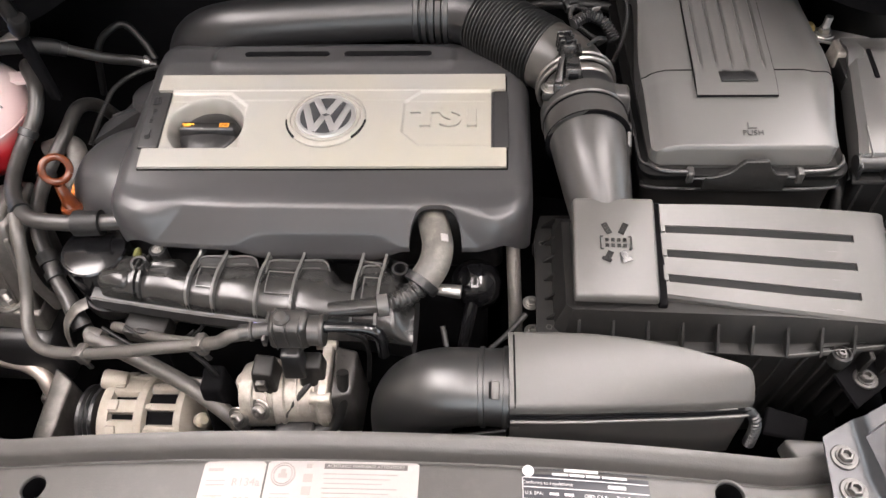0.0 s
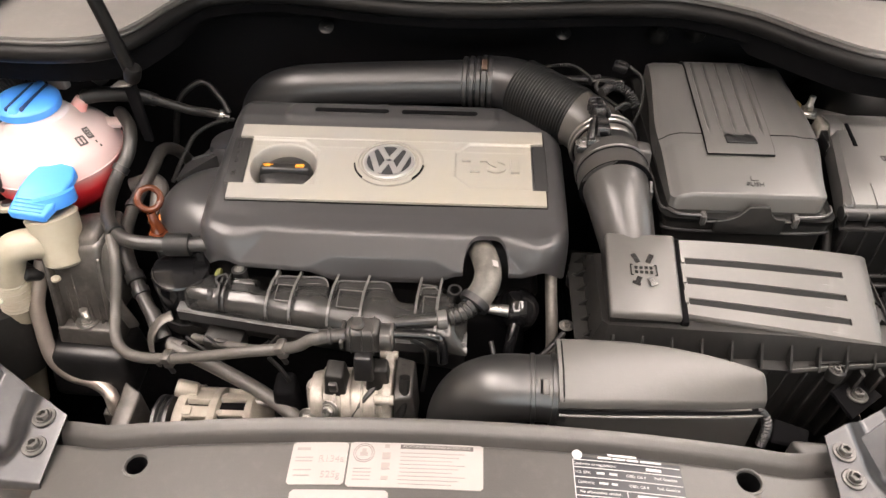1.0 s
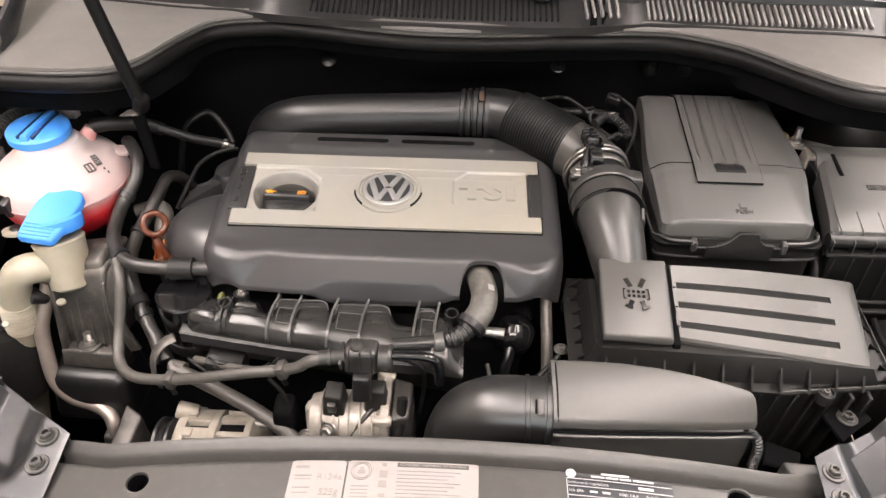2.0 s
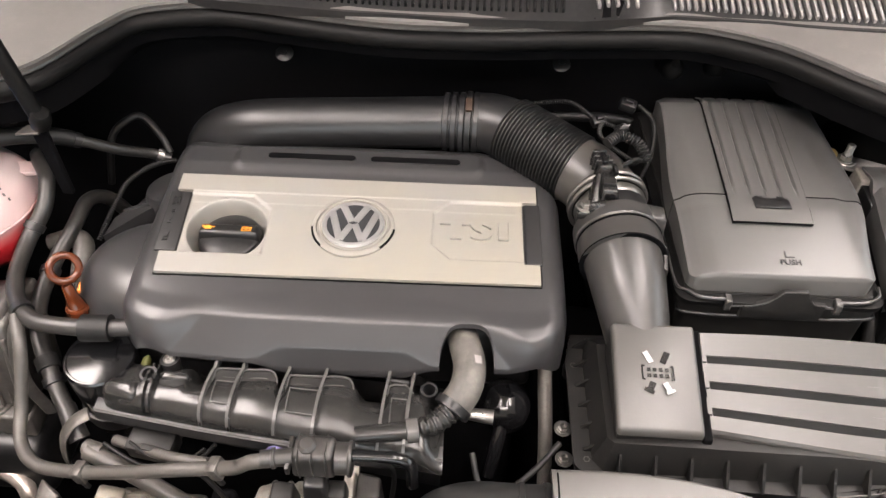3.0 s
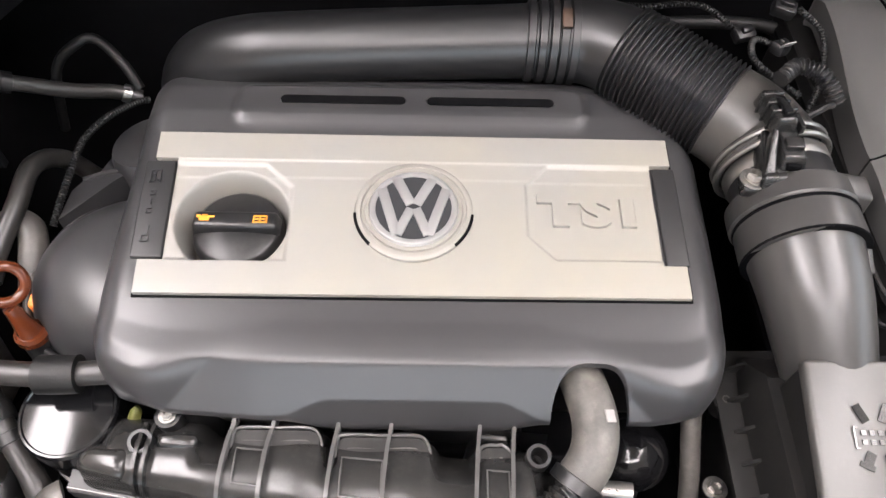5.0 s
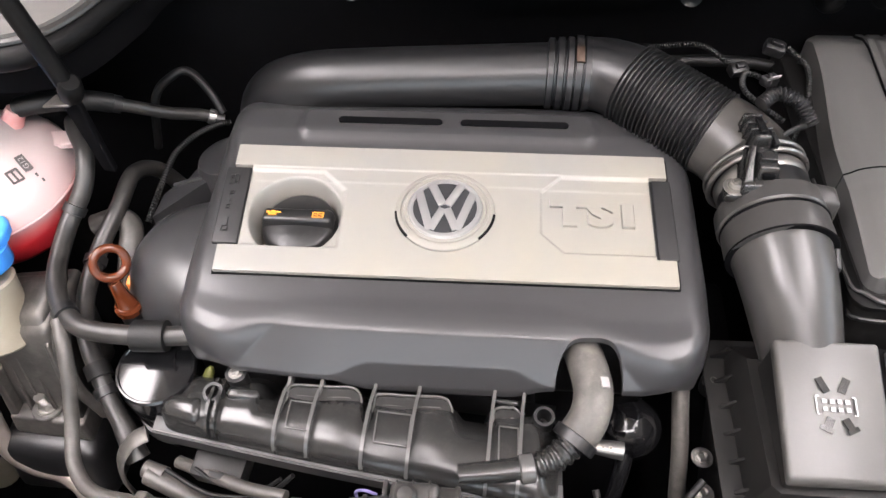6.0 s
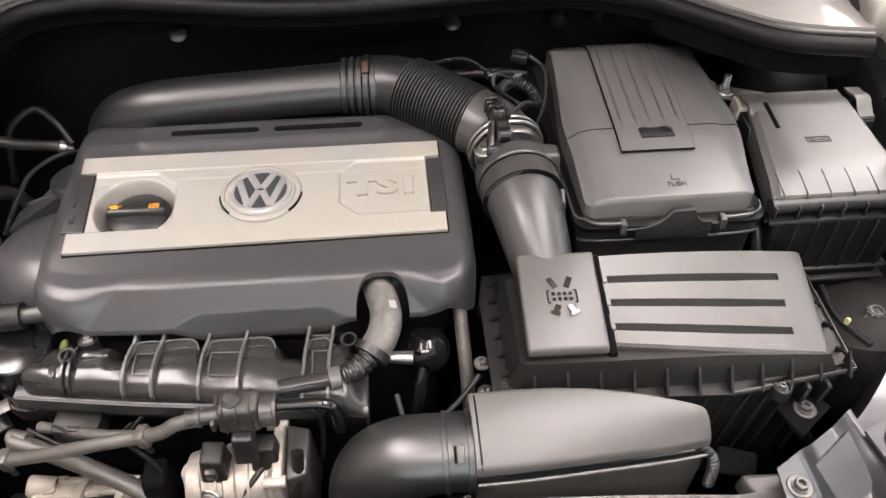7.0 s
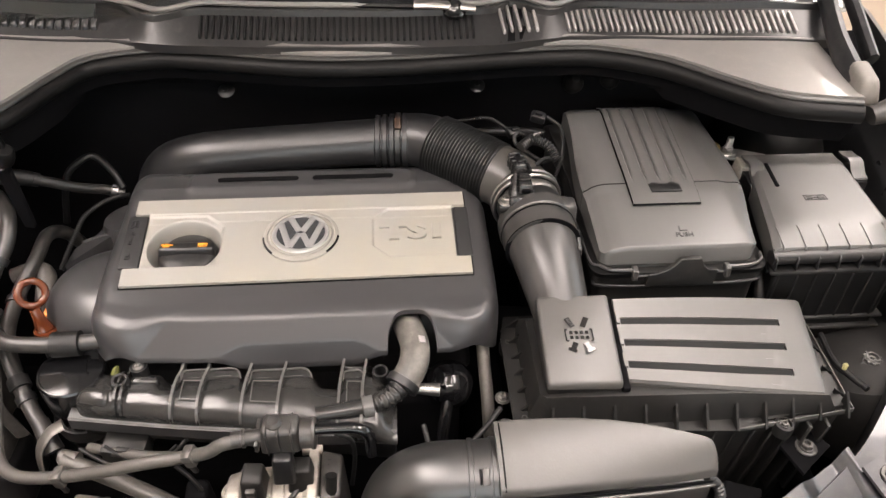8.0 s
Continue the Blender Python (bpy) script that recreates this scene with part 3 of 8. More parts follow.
brk = thing("strut_bracket", (-0.46, 0.75, 0.76), "bent sheet metal strut bracket", "bracket")
part("flange", hull_box([(-0.468, 0.742, 0.893), (-0.438, 0.738, 0.898), (-0.434, 0.757, 0.898), (-0.462, 0.760, 0.893), (-0.468, 0.742, 0.896), (-0.438, 0.738, 0.901), (-0.434, 0.757, 0.901), (-0.462, 0.760, 0.896)], 0.001, 1), MOUNT, brk)
part("stay", hull_box([(-0.452, 0.756, 0.80), (-0.438, 0.754, 0.80), (-0.438, 0.762, 0.80), (-0.452, 0.764, 0.80), (-0.456, 0.752, 0.895), (-0.438, 0.750, 0.898), (-0.438, 0.759, 0.898), (-0.456, 0.761, 0.895)], 0.002), SHADE_BLACK, brk)


def hinge(side):
    x = 0.63 * side + (0.0 if side > 0 else -0.02)
    m = lambda y, z, dx=0.0: (x + side * dx, y, z)
    h = part("hinge", tube([m(0.80, 0.955), m(0.87, 0.985), m(0.97, 1.015, 0.02), m(1.05, 1.03, 0.03)], [0.014, 0.011, 0.010, 0.012], 10, 5, squash=1.6), PAINT, hood, "painted hood hinge beside the cowl")
    part("upper_arm", tube([m(0.83, 0.975, 0.03), m(0.95, 1.03, 0.035), m(1.06, 1.07, 0.03)], 0.008, 8, 4, squash=1.5), PAINT, h)
    part("stop_buffer", hull_box([m(0.765, 0.94, -0.015), m(0.765, 0.94, 0.02), m(0.82, 0.94, 0.02), m(0.82, 0.94, -0.015), m(0.772, 0.975, -0.01), m(0.772, 0.975, 0.012), m(0.815, 0.985, 0.015), m(0.815, 0.985, -0.01)], 0.008), PALE_BLOCK, h, "pale dusty hinge block")
    single("seal_end", tube([m(0.746, 0.94, -0.004), m(0.748, 0.948, 0.022), m(0.762, 0.962, 0.048)], [0.0125, 0.0150, 0.0115], 14, 5), RUBBER, "rubber end of the hood seal", "seal end", "hood seal ends")


PALE_BLOCK = surface("dusty_pale_paint", (0.12, 0.112, 0.10), 0.6, second=(0.16, 0.15, 0.135), big=30, dust=0.2)
hinge(1)
hinge(-1)

# ---- engine cover ----
XL, XR = -0.337, 0.149
ARCH_X, ARCH_W = 0.041, 0.029
MIDDLE = [(0.553, 0.744), (0.566, 0.7615), (0.586, 0.7868), (0.590, 0.7885), (0.597, 0.7900), (0.606, 0.7912), (0.618, 0.7922), (0.632, 0.7942), (0.642, 0.796), (0.70, 0.802), (0.788, 0.809), (0.80, 0.811), (0.815, 0.816), (0.845, 0.816), (0.862, 0.811), (0.878, 0.799), (0.895, 0.778)]
ENDS = [(0.553, 0.738), (0.557, 0.757), (0.563, 0.7755), (0.571, 0.7855), (0.584, 0.7895), (0.605, 0.791), (0.632, 0.795), (0.642, 0.796), (0.70, 0.802), (0.788, 0.809), (0.80, 0.811), (0.815, 0.814), (0.845, 0.814), (0.862, 0.808), (0.878, 0.796), (0.895, 0.775)]


def front_y(x, arch=True):
    y = 0.5585 + 0.004 * ease(-0.19, -0.28, x)
    d = max(0.0, (XL + 0.075 - x) / 0.075)
    y += 0.048 * (1 - math.sqrt(max(0.0, 1 - d * d)))
    d = max(0.0, (x - XR + 0.05) / 0.05)
    y += 0.055 * (1 - math.sqrt(max(0.0, 1 - d * d)))
    d = abs(x - ARCH_X) / ARCH_W
    if arch and d < 1:
        y += 0.030 * (1 - d ** 3) ** 0.5
    return y


def rear_y(x):
    y = 0.893
    d = max(0.0, (XL + 0.035 - x) / 0.035)
    y -= 0.035 * (1 - math.sqrt(max(0.0, 1 - d * d)))
    y -= 0.092 * max(0.0, (x - 0.045) / 0.104) ** 1.08
    return y


def roll(d, radius):
    """Drop of a quarter-round edge at the distance d from the rim."""
    d = min(max(d, 0.0), radius)
    return radius - math.sqrt(radius * radius - (radius - d) ** 2)


def cover_z(x, y):
    base_y = y
    y -= (front_y(x, False) - 0.5585) * ease(0.66, 0.60, y)
    shift = (y - 0.587) * 1.4
    left = min(max((x - shift + 0.272) / 0.036, 0.0), 1.0)
    right = min(max((0.082 - x - shift) / 0.034, 0.0), 1.0)
    mid = left ** 1.7 * right ** 1.7
    z = curve_at(MIDDLE, y) * mid + curve_at(ENDS, y) * (1 - mid)
    y = base_y
    z -= roll(x - XL, 0.026) + roll(XR - x, 0.025)
    cham = max(0.0, 1 - (rear_y(x) - y) / 0.03) if x > 0.03 else 0.0
    z -= 0.022 * min(1.0, cham) ** 2
    lip = 0.5675 - 0.009 * ease(-0.150, -0.192, x) - 0.009 * ease(-0.030, 0.010, x)
    z -= 1.6 * max(0.0, lip - y)
    away = math.hypot(max(abs(x + 0.100) - 0.138, 0.0), max(abs(y - 0.8255) - 0.006, 0.0))
    z += 0.0034 * ease(0.0215, 0.0105, away)
    if y > 0.655:
        z -= 0.075 * ease(0.054, 0.049, math.hypot(x + 0.236, y - 0.702))
    for a, b in ((-0.213, -0.107), (-0.084, 0.024)):
        d = math.hypot(max(a + 0.003 - x, 0, x - b + 0.003), y - 0.8265)
        if d < 0.0046:
            z -= 0.05 * ease(0.0046, 0.0036, d)
    return z


def smooth_knots(knots, soft):
    grid = np.linspace(0.54, 0.91, 371)
    vals = np.interp(grid, [k[0] for k in knots], [k[1] for k in knots])
    core = np.exp(-(np.arange(-12, 13) / soft) ** 2)
    padded = np.pad(vals, 12, mode="reflect", reflect_type="odd")
    return list(zip(grid, np.convolve(padded, core / core.sum(), "valid")))


MIDDLE, ENDS = smooth_knots(MIDDLE, 1.8), smooth_knots(ENDS, 3)
col_x = sorted({*np.round(np.linspace(XL, XR, 300), 5), *np.round(ARCH_X + ARCH_W * np.sin(np.linspace(-1.5707, 1.5707, 30)), 5),
                *np.round(XL + 0.02 * (1 - np.cos(np.linspace(0, 1.57, 12))), 5), *np.round(XR - 0.02 * (1 - np.cos(np.linspace(0, 1.57, 12))), 5)})
row_y = sorted({*np.round(np.linspace(0.553, 0.62, 62), 5), *np.round(np.linspace(0.62, 0.81, 30), 5), *np.round(np.linspace(0.81, 0.845, 46), 5), *np.round(np.linspace(0.845, 0.893, 16), 5)})
rows = []
for x in col_x:
    f, r = front_y(x), rear_y(x)
    knots = [(0.553, f), (0.62, max(0.62, f + 0.01)), (0.845, min(0.845, r - 0.012)), (0.893, r)]
    row = []
    for y in row_y:
        v = curve_at(knots, y)
        row.append((x, v, cover_z(x, v)))
    rows.append(row)
engine_cover = thing("engine_cover", (-0.09, 0.72, 0.74), "dark grey plastic engine cover with a silver trim panel", "engine cover")
shell = sheet(rows, 0.007)
for vert in shell.verts:
    if vert.is_boundary:
        vert.co.z -= 0.028 * max(ease(XL + 0.05, XL, vert.co.x), ease(XR - 0.04, XR, vert.co.x), ease(0.80, 0.85, vert.co.y))
part("shell", shell, COVER, engine_cover, angle=50)
# Nearly flush black plates stand in for the shade inside the slots.
for a, b in ((-0.213, -0.107), (-0.084, 0.024)):
    part("slot", plate([(cx + 0.0047 * math.cos(t), 0.8265 + 0.0047 * math.sin(t)) for cx, t0 in ((b - 0.003, -1.5708), (a + 0.003, 1.5708)) for t in np.linspace(t0, t0 + 3.1416, 9)], 0.04, Matrix.Translation((0, 0, curve_at(MIDDLE, 0.8265) + 0.0024))), SHADE_BLACK, engine_cover, "black fill for the shade in the cover slot")


def panel_z(x, y):
    """The silver panel's face, with its recesses."""
    z = curve_at(MIDDLE, y) + 0.0045
    if 0.664 < y < 0.7605:
        z -= 0.0008 * ease(0.7605, 0.7585, y)
    step = ease(0.7415, 0.7435, y)
    z += 0.0005 * step
    # shallow field with cut corners round the letters
    d = max(-0.003 - x, x - 0.104, 0.669 - y, y - 0.758, (-(x + 0.003) + (0.690 - y)) * 0.7071 - 0.0, (-(x + 0.003) + (y - 0.739)) * 0.7071)
    z -= 0.0022 * ease(0.0008, -0.0012, d)
    # field and bowl round the filler cap
    d = max(-0.287 - x, x + 0.190, 0.664 - y, y - 0.757, (x + 0.190) * 0.7 + (y - 0.757) * 0.7 + 0.016)
    z -= 0.002 * ease(0.0008, -0.004, d)
    if y > 0.6645:
        d = math.hypot((x + 0.236) * 0.98, (y - 0.702) * 0.93)
        z -= 0.034 * ease(0.0445, 0.0355, d)
    return z


def panel_x(x, y):
    lean = -0.009 * (y - 0.635) / 0.152
    return x + lean * ease(-0.10, -0.30, x)


px = sorted({*np.round(np.linspace(-0.303, 0.1185, 400), 5), -0.2845, -0.2847, 0.1010, 0.1012})
py = sorted({*np.round(np.linspace(0.6365, 0.7875, 150), 5), 0.6640, 0.6642, 0.6650, 0.7600, 0.7602})
own = bmesh.new()
grid = [[own.verts.new((panel_x(x, y), y + 0.006 * (x + 0.1) * ease(0.70, 0.64, y), panel_z(x, y))) for y in py] for x in px]
for i in range(len(px) - 1):
    for j in range(len(py) - 1):
        cx, cy = (px[i] + px[i + 1]) / 2, (py[j] + py[j + 1]) / 2
        if 0.6641 < cy < 0.7601 and (cx < -0.2846 or cx > 0.1011):
            continue
        if cy > 0.6645 and math.hypot((cx + 0.236) * 0.98, (cy - 0.702) * 0.93) < 0.033:
            continue
        own.faces.new((grid[i][j], grid[i + 1][j], grid[i + 1][j + 1], grid[i][j + 1]))
edge = [e for e in own.edges if e.is_boundary]
low = bmesh.ops.extrude_edge_only(own, edges=edge)
bmesh.ops.translate(own, verts=[g for g in low["geom"] if isinstance(g, bmesh.types.BMVert)], vec=(0, 0, -0.007))
bmesh.ops.delete(own, geom=[v for v in own.verts if not v.link_faces], context="VERTS")
trim = part("trim_panel", own, SILVER, engine_cover, "silver grey trim panel, slightly yellowed", angle=60)
seat_z = panel_z(-0.094, 0.712)
part("badge_seat", spin([(0.0478, -0.003), (0.0474, 0.0012), (0.0460, 0.0022), (0.0428, 0.0022), (0.0420, 0.0005), (0.0398, 0.0005), (0.0390, 0.0022), (0.0362, 0.0022)], (-0.094, 0.712, seat_z), (0, -0.06, 1), 72), SILVER, trim, "raised round seat of the badge")
for line in ([(-0.3105, 0.758), (-0.3130, 0.7885), (0.1196, 0.7888), (0.1196, 0.761)], [(-0.3045, 0.664), (-0.3042, 0.6345), (-0.10, 0.6354), (0.1196, 0.6368), (0.1196, 0.664)]):
    dense = [Vector(a).lerp(Vector(b), k / 8) for a, b in zip(line, line[1:]) for k in range(8)] + [Vector(line[-1])]
    part("panel_gap", tube([(v.x, v.y, curve_at(MIDDLE, v.y) + 0.0006) for v in dense], 0.0011, 6, 1), SHADE_BLACK, engine_cover, "dark gap round the trim panel")
word = bmesh.new()
for char, x, wide in (("T", 0.0240, 1.36), ("S", 0.0530, 1.22)):
    letters(char, 0.0385, 0.0022, pose(x, 0.7135, panel_z(0.052, 0.714) + 0.0008, 4, 0, 0) @ Matrix.Diagonal((wide, 0.98, 1, 1)), word, bold=0.0028)
block((0.0115, 0.0275, 0.0044), pose(0.0785, 0.7135, panel_z(0.052, 0.714) + 0.0008, 4, 0, 0), 0.0004, 1, word)
part("raised_letters", word, SILVER, trim, "letters moulded in the trim")
# dark side inserts
for xa, xb, slant in ((-0.3125, -0.2875, -0.006), (0.1035, 0.122, 0.0)):
    bm = hull_box([(xa, 0.666, 0.785), (xb, 0.666, 0.785), (xb + slant, 0.7585, 0.79), (xa + slant, 0.7585, 0.79),
                   (xa, 0.666, panel_z(0.05, 0.65) + 0.0005), (xb, 0.666, panel_z(0.05, 0.65) + 0.0005), (xb + slant, 0.7585, panel_z(-0.15, 0.7595) - 0.001), (xa + slant, 0.7585, panel_z(-0.15, 0.7595) - 0.001)], 0.0015)
    part("side_insert", bm, INSERT, engine_cover)
for name, y0, strokes in (("book_mark", 0.741, ((-0.004, 0, 0.0008, 0.012), (0.004, 0, 0.0008, 0.012), (0, 0, 0.0007, 0.012), (0, 0.006, 0.008, 0.0008), (-0.002, -0.006, 0.0045, 0.0008), (0.0022, -0.003, 0.003, 0.0007), (-0.0018, 0.002, 0.003, 0.0007))),
                          ("code_mark", 0.716, ((0, 0.010, 0.004, 0.0008), (0, 0.0065, 0.004, 0.0008), (0.0018, 0.008, 0.0007, 0.004), (0, 0.0, 0.0008, 0.005), (0, -0.007, 0.004, 0.0008), (-0.0018, -0.009, 0.0007, 0.004), (0, -0.011, 0.004, 0.0008))),
                          ("can_mark", 0.684, ((0, 0, 0.0050, 0.0008), (0, -0.005, 0.0060, 0.0008), (-0.0026, -0.0025, 0.0008, 0.005), (0.003, -0.003, 0.0008, 0.004), (0.0015, 0.005, 0.0008, 0.008)))):
    mark = bmesh.new()
    for dx, dy, w, h in strokes:
        block((w, h, 0.0010), pose(-0.303 - 0.06 * (y0 - 0.68) + dx, y0 + dy, curve_at(MIDDLE, y0 + dy) + 0.0050, 3, 0, 5), 0, bm=mark)
    part(name, mark, COVER, engine_cover, "thin moulded sign on the dark insert")

badge = part("badge", spin([(0.0350, -0.002), (0.0360, 0.002), (0.0350, 0.0042), (0.0335, 0.0046), (0.0305, 0.0040), (0.0302, 0.0005)], (-0.094, 0.712, panel_z(-0.094, 0.712) + 0.001), (0, -0.06, 1), 56), CHROME, engine_cover, "round chromed badge")
bz = panel_z(-0.094, 0.712) + 0.002
bm_pose = pose(-0.094, 0.712, bz + 0.0027, 3.4, 0, 0)
part("field", spin([(0.0322, 0), (0.0322, 0.0006), (0, 0.0008)], (-0.094, 0.712, bz + 0.0016), (0, -0.06, 1), 40), BADGE, badge, "dark grey field of the badge")
for a, b, w in (((-0.0145, 0.0280), (-0.0022, 0.0025), 0.0084), ((0.0145, 0.0280), (0.0022, 0.0025), 0.0084), ((-0.0262, 0.0178), (-0.0125, -0.0270), 0.0082), ((0.0262, 0.0178), (0.0125, -0.0270), 0.0082),
                ((-0.0122, -0.0265), (-0.0020, -0.0015), 0.0078), ((0.0122, -0.0265), (0.0020, -0.0015), 0.0078)):
    d = Vector(b) - Vector(a)
    n = Vector((-d.y, d.x)).normalized() * w / 2
    shape = [Vector(a) + n, Vector(a) - n, Vector(b) - n, Vector(b) + n]
    part("bar", plate(shape, 0.0022, bm_pose @ Matrix.Translation((0, 0, 0.0012)), 0.0009), CHROME, badge)
for a0, a1 in ((185, 225), (-45, -5)):
    part("slit", tube(ring_line((-0.094, 0.712, bz - 0.0012), 0.0468, (0, -0.06, 1), 10, a0, a1 - a0), 0.0016, 6, 2), SHADE_BLACK, engine_cover, "dark gap beside the badge")

# ---- oil filler cap ----
cap_c = Vector((-0.237, 0.703, 0.781))
oil_cap = thing("oil_filler_cap", cap_c, "black plastic oil filler cap with orange symbols", "oil cap")
part("disc", spin([(0.0345, -0.012), (0.0365, -0.008), (0.0372, 0.004), (0.0355, 0.0105), (0.032, 0.0135), (0.012, 0.0155), (0, 0.0158)], cap_c, (0, -0.05, 1), 48), BLACK, oil_cap)
part("grip_bar", hull_box([cap_c + Vector(p) for p in ((-0.036, -0.009, 0.008), (0.036, -0.009, 0.008), (0.036, 0.011, 0.008), (-0.036, 0.011, 0.008),
                                                       (-0.0335, -0.0065, 0.0225), (0.0335, -0.0065, 0.0225), (0.033, 0.0085, 0.0225), (-0.033, 0.0085, 0.0225))], 0.0035), BLACK, oil_cap)
zt = 0.0229
sym = bmesh.new()
for dx, dy, w, h in ((-0.024, 0.0, 0.008, 0.0045), (-0.0185, 0.0018, 0.005, 0.0016), (-0.029, 0.002, 0.003, 0.0025), (-0.024, 0.0034, 0.004, 0.0012)):
    block((w, h, 0.0006), cap_c + Vector((dx, dy, zt)), 0, bm=sym)
part("can_symbol", sym, PRINT, oil_cap, "orange printed oil can symbol")
sym = bmesh.new()
for dx, dy, w, h in ((0.0205, 0.003, 0.011, 0.0012), (0.0205, -0.003, 0.011, 0.0012), (0.0155, 0, 0.0012, 0.007), (0.0205, 0, 0.0010, 0.007), (0.0258, 0, 0.0012, 0.007), (0.018, 0, 0.003, 0.001), (0.0232, 0, 0.003, 0.001)):
    block((w, h, 0.0006), cap_c + Vector((dx, dy, zt)), 0, bm=sym)
part("book_symbol", sym, PRINT, oil_cap, "orange printed handbook symbol")
part("filler_neck", spin([(0.037, -0.05), (0.039, -0.012), (0.036, -0.012)], cap_c, (0, -0.05, 1), 36), SHADE_BLACK, oil_cap)

# ---- resonator dome at the cover's side ----
dome = thing("air_resonator", (-0.36, 0.71, 0.70), "dark grey moulded plastic resonator dome beside the engine cover", "resonator")
rows = [[(-0.326 + 0.106 * math.cos(a), 0.694 + 0.089 * math.sin(a), 0.64) for a in np.linspace(1.25, 5.05, 111)]]
for f in np.linspace(0, 1, 61):
    reach = math.cos(f * math.pi / 2) ** 0.9
    row = []
    for a in np.linspace(1.25, 5.05, 111):
        x, y = -0.326 + 0.106 * reach * math.cos(a), 0.694 + 0.089 * reach * math.sin(a)
        z = 0.690 + 0.083 * max(0.0, 1 - reach ** 3.8) ** 0.52
        # two crisp arcs where the lobe meets the rear shelf
        ridge = y - (0.735 + 0.80 * (x + 0.409) - 2.2 * (x + 0.36) ** 2)
        z += 0.0040 * math.exp(-(ridge / 0.0024) ** 2) + 0.0030 * math.exp(-((ridge - 0.015) / 0.0024) ** 2) - 0.006 * ease(0.0, 0.006, ridge)
        row.append((x, y, z))
    rows.append(row)
part("dome", sheet(rows), COVER, dome)
part("clip_band", tube([(-0.326 + 0.1045 * math.cos(a), 0.694 + 0.0878 * math.sin(a), 0.7235) for a in np.linspace(2.55, 3.75, 12)], 0.0019, 8, 2), STEEL, dome, "thin bright metal rim")
part("rim_band", tube([(-0.326 + 0.1075 * math.cos(a), 0.694 + 0.0905 * math.sin(a), 0.7165) for a in np.linspace(2.3, 4.9, 24)], 0.0042, 10, 2), BLACK, dome, "dark rim below the dome")
part("shelf", draped([(-0.4155, 0.744), (-0.413, 0.778), (-0.402, 0.791), (-0.391, 0.793), (-0.383, 0.812), (-0.366, 0.842), (-0.345, 0.853), (-0.322, 0.853), (-0.322, 0.812), (-0.345, 0.799), (-0.372, 0.781), (-0.395, 0.761)], lambda x, y: 0.7435 + 0.26 * (x + 0.4155), 0.06), COVER, dome, "flat rear shelf of the resonator")
part("shelf_rib", tube([(-0.404, 0.789, 0.7470), (-0.380, 0.793, 0.7533), (-0.342, 0.792, 0.7632)], 0.0026, 8, 4), COVER, dome)
part("shelf_rib", tube([(-0.372, 0.802, 0.7553), (-0.358, 0.806, 0.7590), (-0.335, 0.806, 0.7650)], 0.0022, 8, 4), COVER, dome)
part("rear_hump", spin([(0.040, -0.06), (0.040, -0.010), (0.036, -0.002), (0.028, 0.001), (0, 0.002)], (-0.345, 0.822, 0.768), (-0.15, 0.1, 1), 36), COVER, dome)
part("foot", hull_box([(-0.392, 0.605, 0.69), (-0.335, 0.592, 0.69), (-0.330, 0.63, 0.69), (-0.395, 0.645, 0.69), (-0.388, 0.612, 0.714), (-0.338, 0.598, 0.714), (-0.332, 0.63, 0.72), (-0.392, 0.645, 0.72)], 0.005), BLACK, dome, "dark foot of the resonator")
hex_bolt("bolt", (-0.361, 0.614, 0.716), 0.0042, STEEL, dome)

# ---- engine block below, mostly in the dark ----
block_thing = thing("engine_block", (-0.1, 0.66, 0.30), "dark cast engine block under the cover", "engine")
# Block, gearbox and radiator: low-bay shade given by near-black colour.
part("block", hull_box([(-0.33, 0.52, 0.30), (0.10, 0.52, 0.30), (0.10, 0.86, 0.30), (-0.33, 0.86, 0.30), (-0.33, 0.56, 0.66), (0.10, 0.56, 0.66), (0.10, 0.87, 0.70), (-0.33, 0.87, 0.70)], 0.01), SHADE_BLACK, block_thing)
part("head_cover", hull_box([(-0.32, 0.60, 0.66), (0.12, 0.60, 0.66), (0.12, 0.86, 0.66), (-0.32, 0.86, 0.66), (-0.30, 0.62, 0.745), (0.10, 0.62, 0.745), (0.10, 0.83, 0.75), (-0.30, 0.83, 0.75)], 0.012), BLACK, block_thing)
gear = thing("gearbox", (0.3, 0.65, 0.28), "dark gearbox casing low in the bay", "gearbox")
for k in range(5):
    part("casing_rib", block((0.008, 0.34, 0.03), (0.18 + 0.08 * k, 0.68, 0.525), 0.003), SHADE_BLACK, gear)
part("casing", hull_box([(0.11, 0.45, 0.28), (0.62, 0.48, 0.28), (0.62, 0.90, 0.28), (0.11, 0.90, 0.28), (0.12, 0.48, 0.52), (0.55, 0.50, 0.50), (0.55, 0.86, 0.50), (0.12, 0.86, 0.55)], 0.03), SHADE_BLACK, gear)
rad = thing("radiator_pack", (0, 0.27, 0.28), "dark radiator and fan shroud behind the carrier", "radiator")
part("shroud", hull_box([(-0.42, 0.26, 0.28), (0.42, 0.26, 0.28), (0.42, 0.36, 0.28), (-0.42, 0.36, 0.28), (-0.42, 0.26, 0.64), (0.42, 0.26, 0.64), (0.42, 0.345, 0.64), (-0.42, 0.345, 0.64)], 0.008), SHADE_BLACK, rad)

# ---- charge pipe behind the cover and bellows to the air meter ----
pipe = thing("intake_pipe", (-0.1, 0.89, 0.80), "large black plastic intake pipe behind the engine cover", "intake pipe")
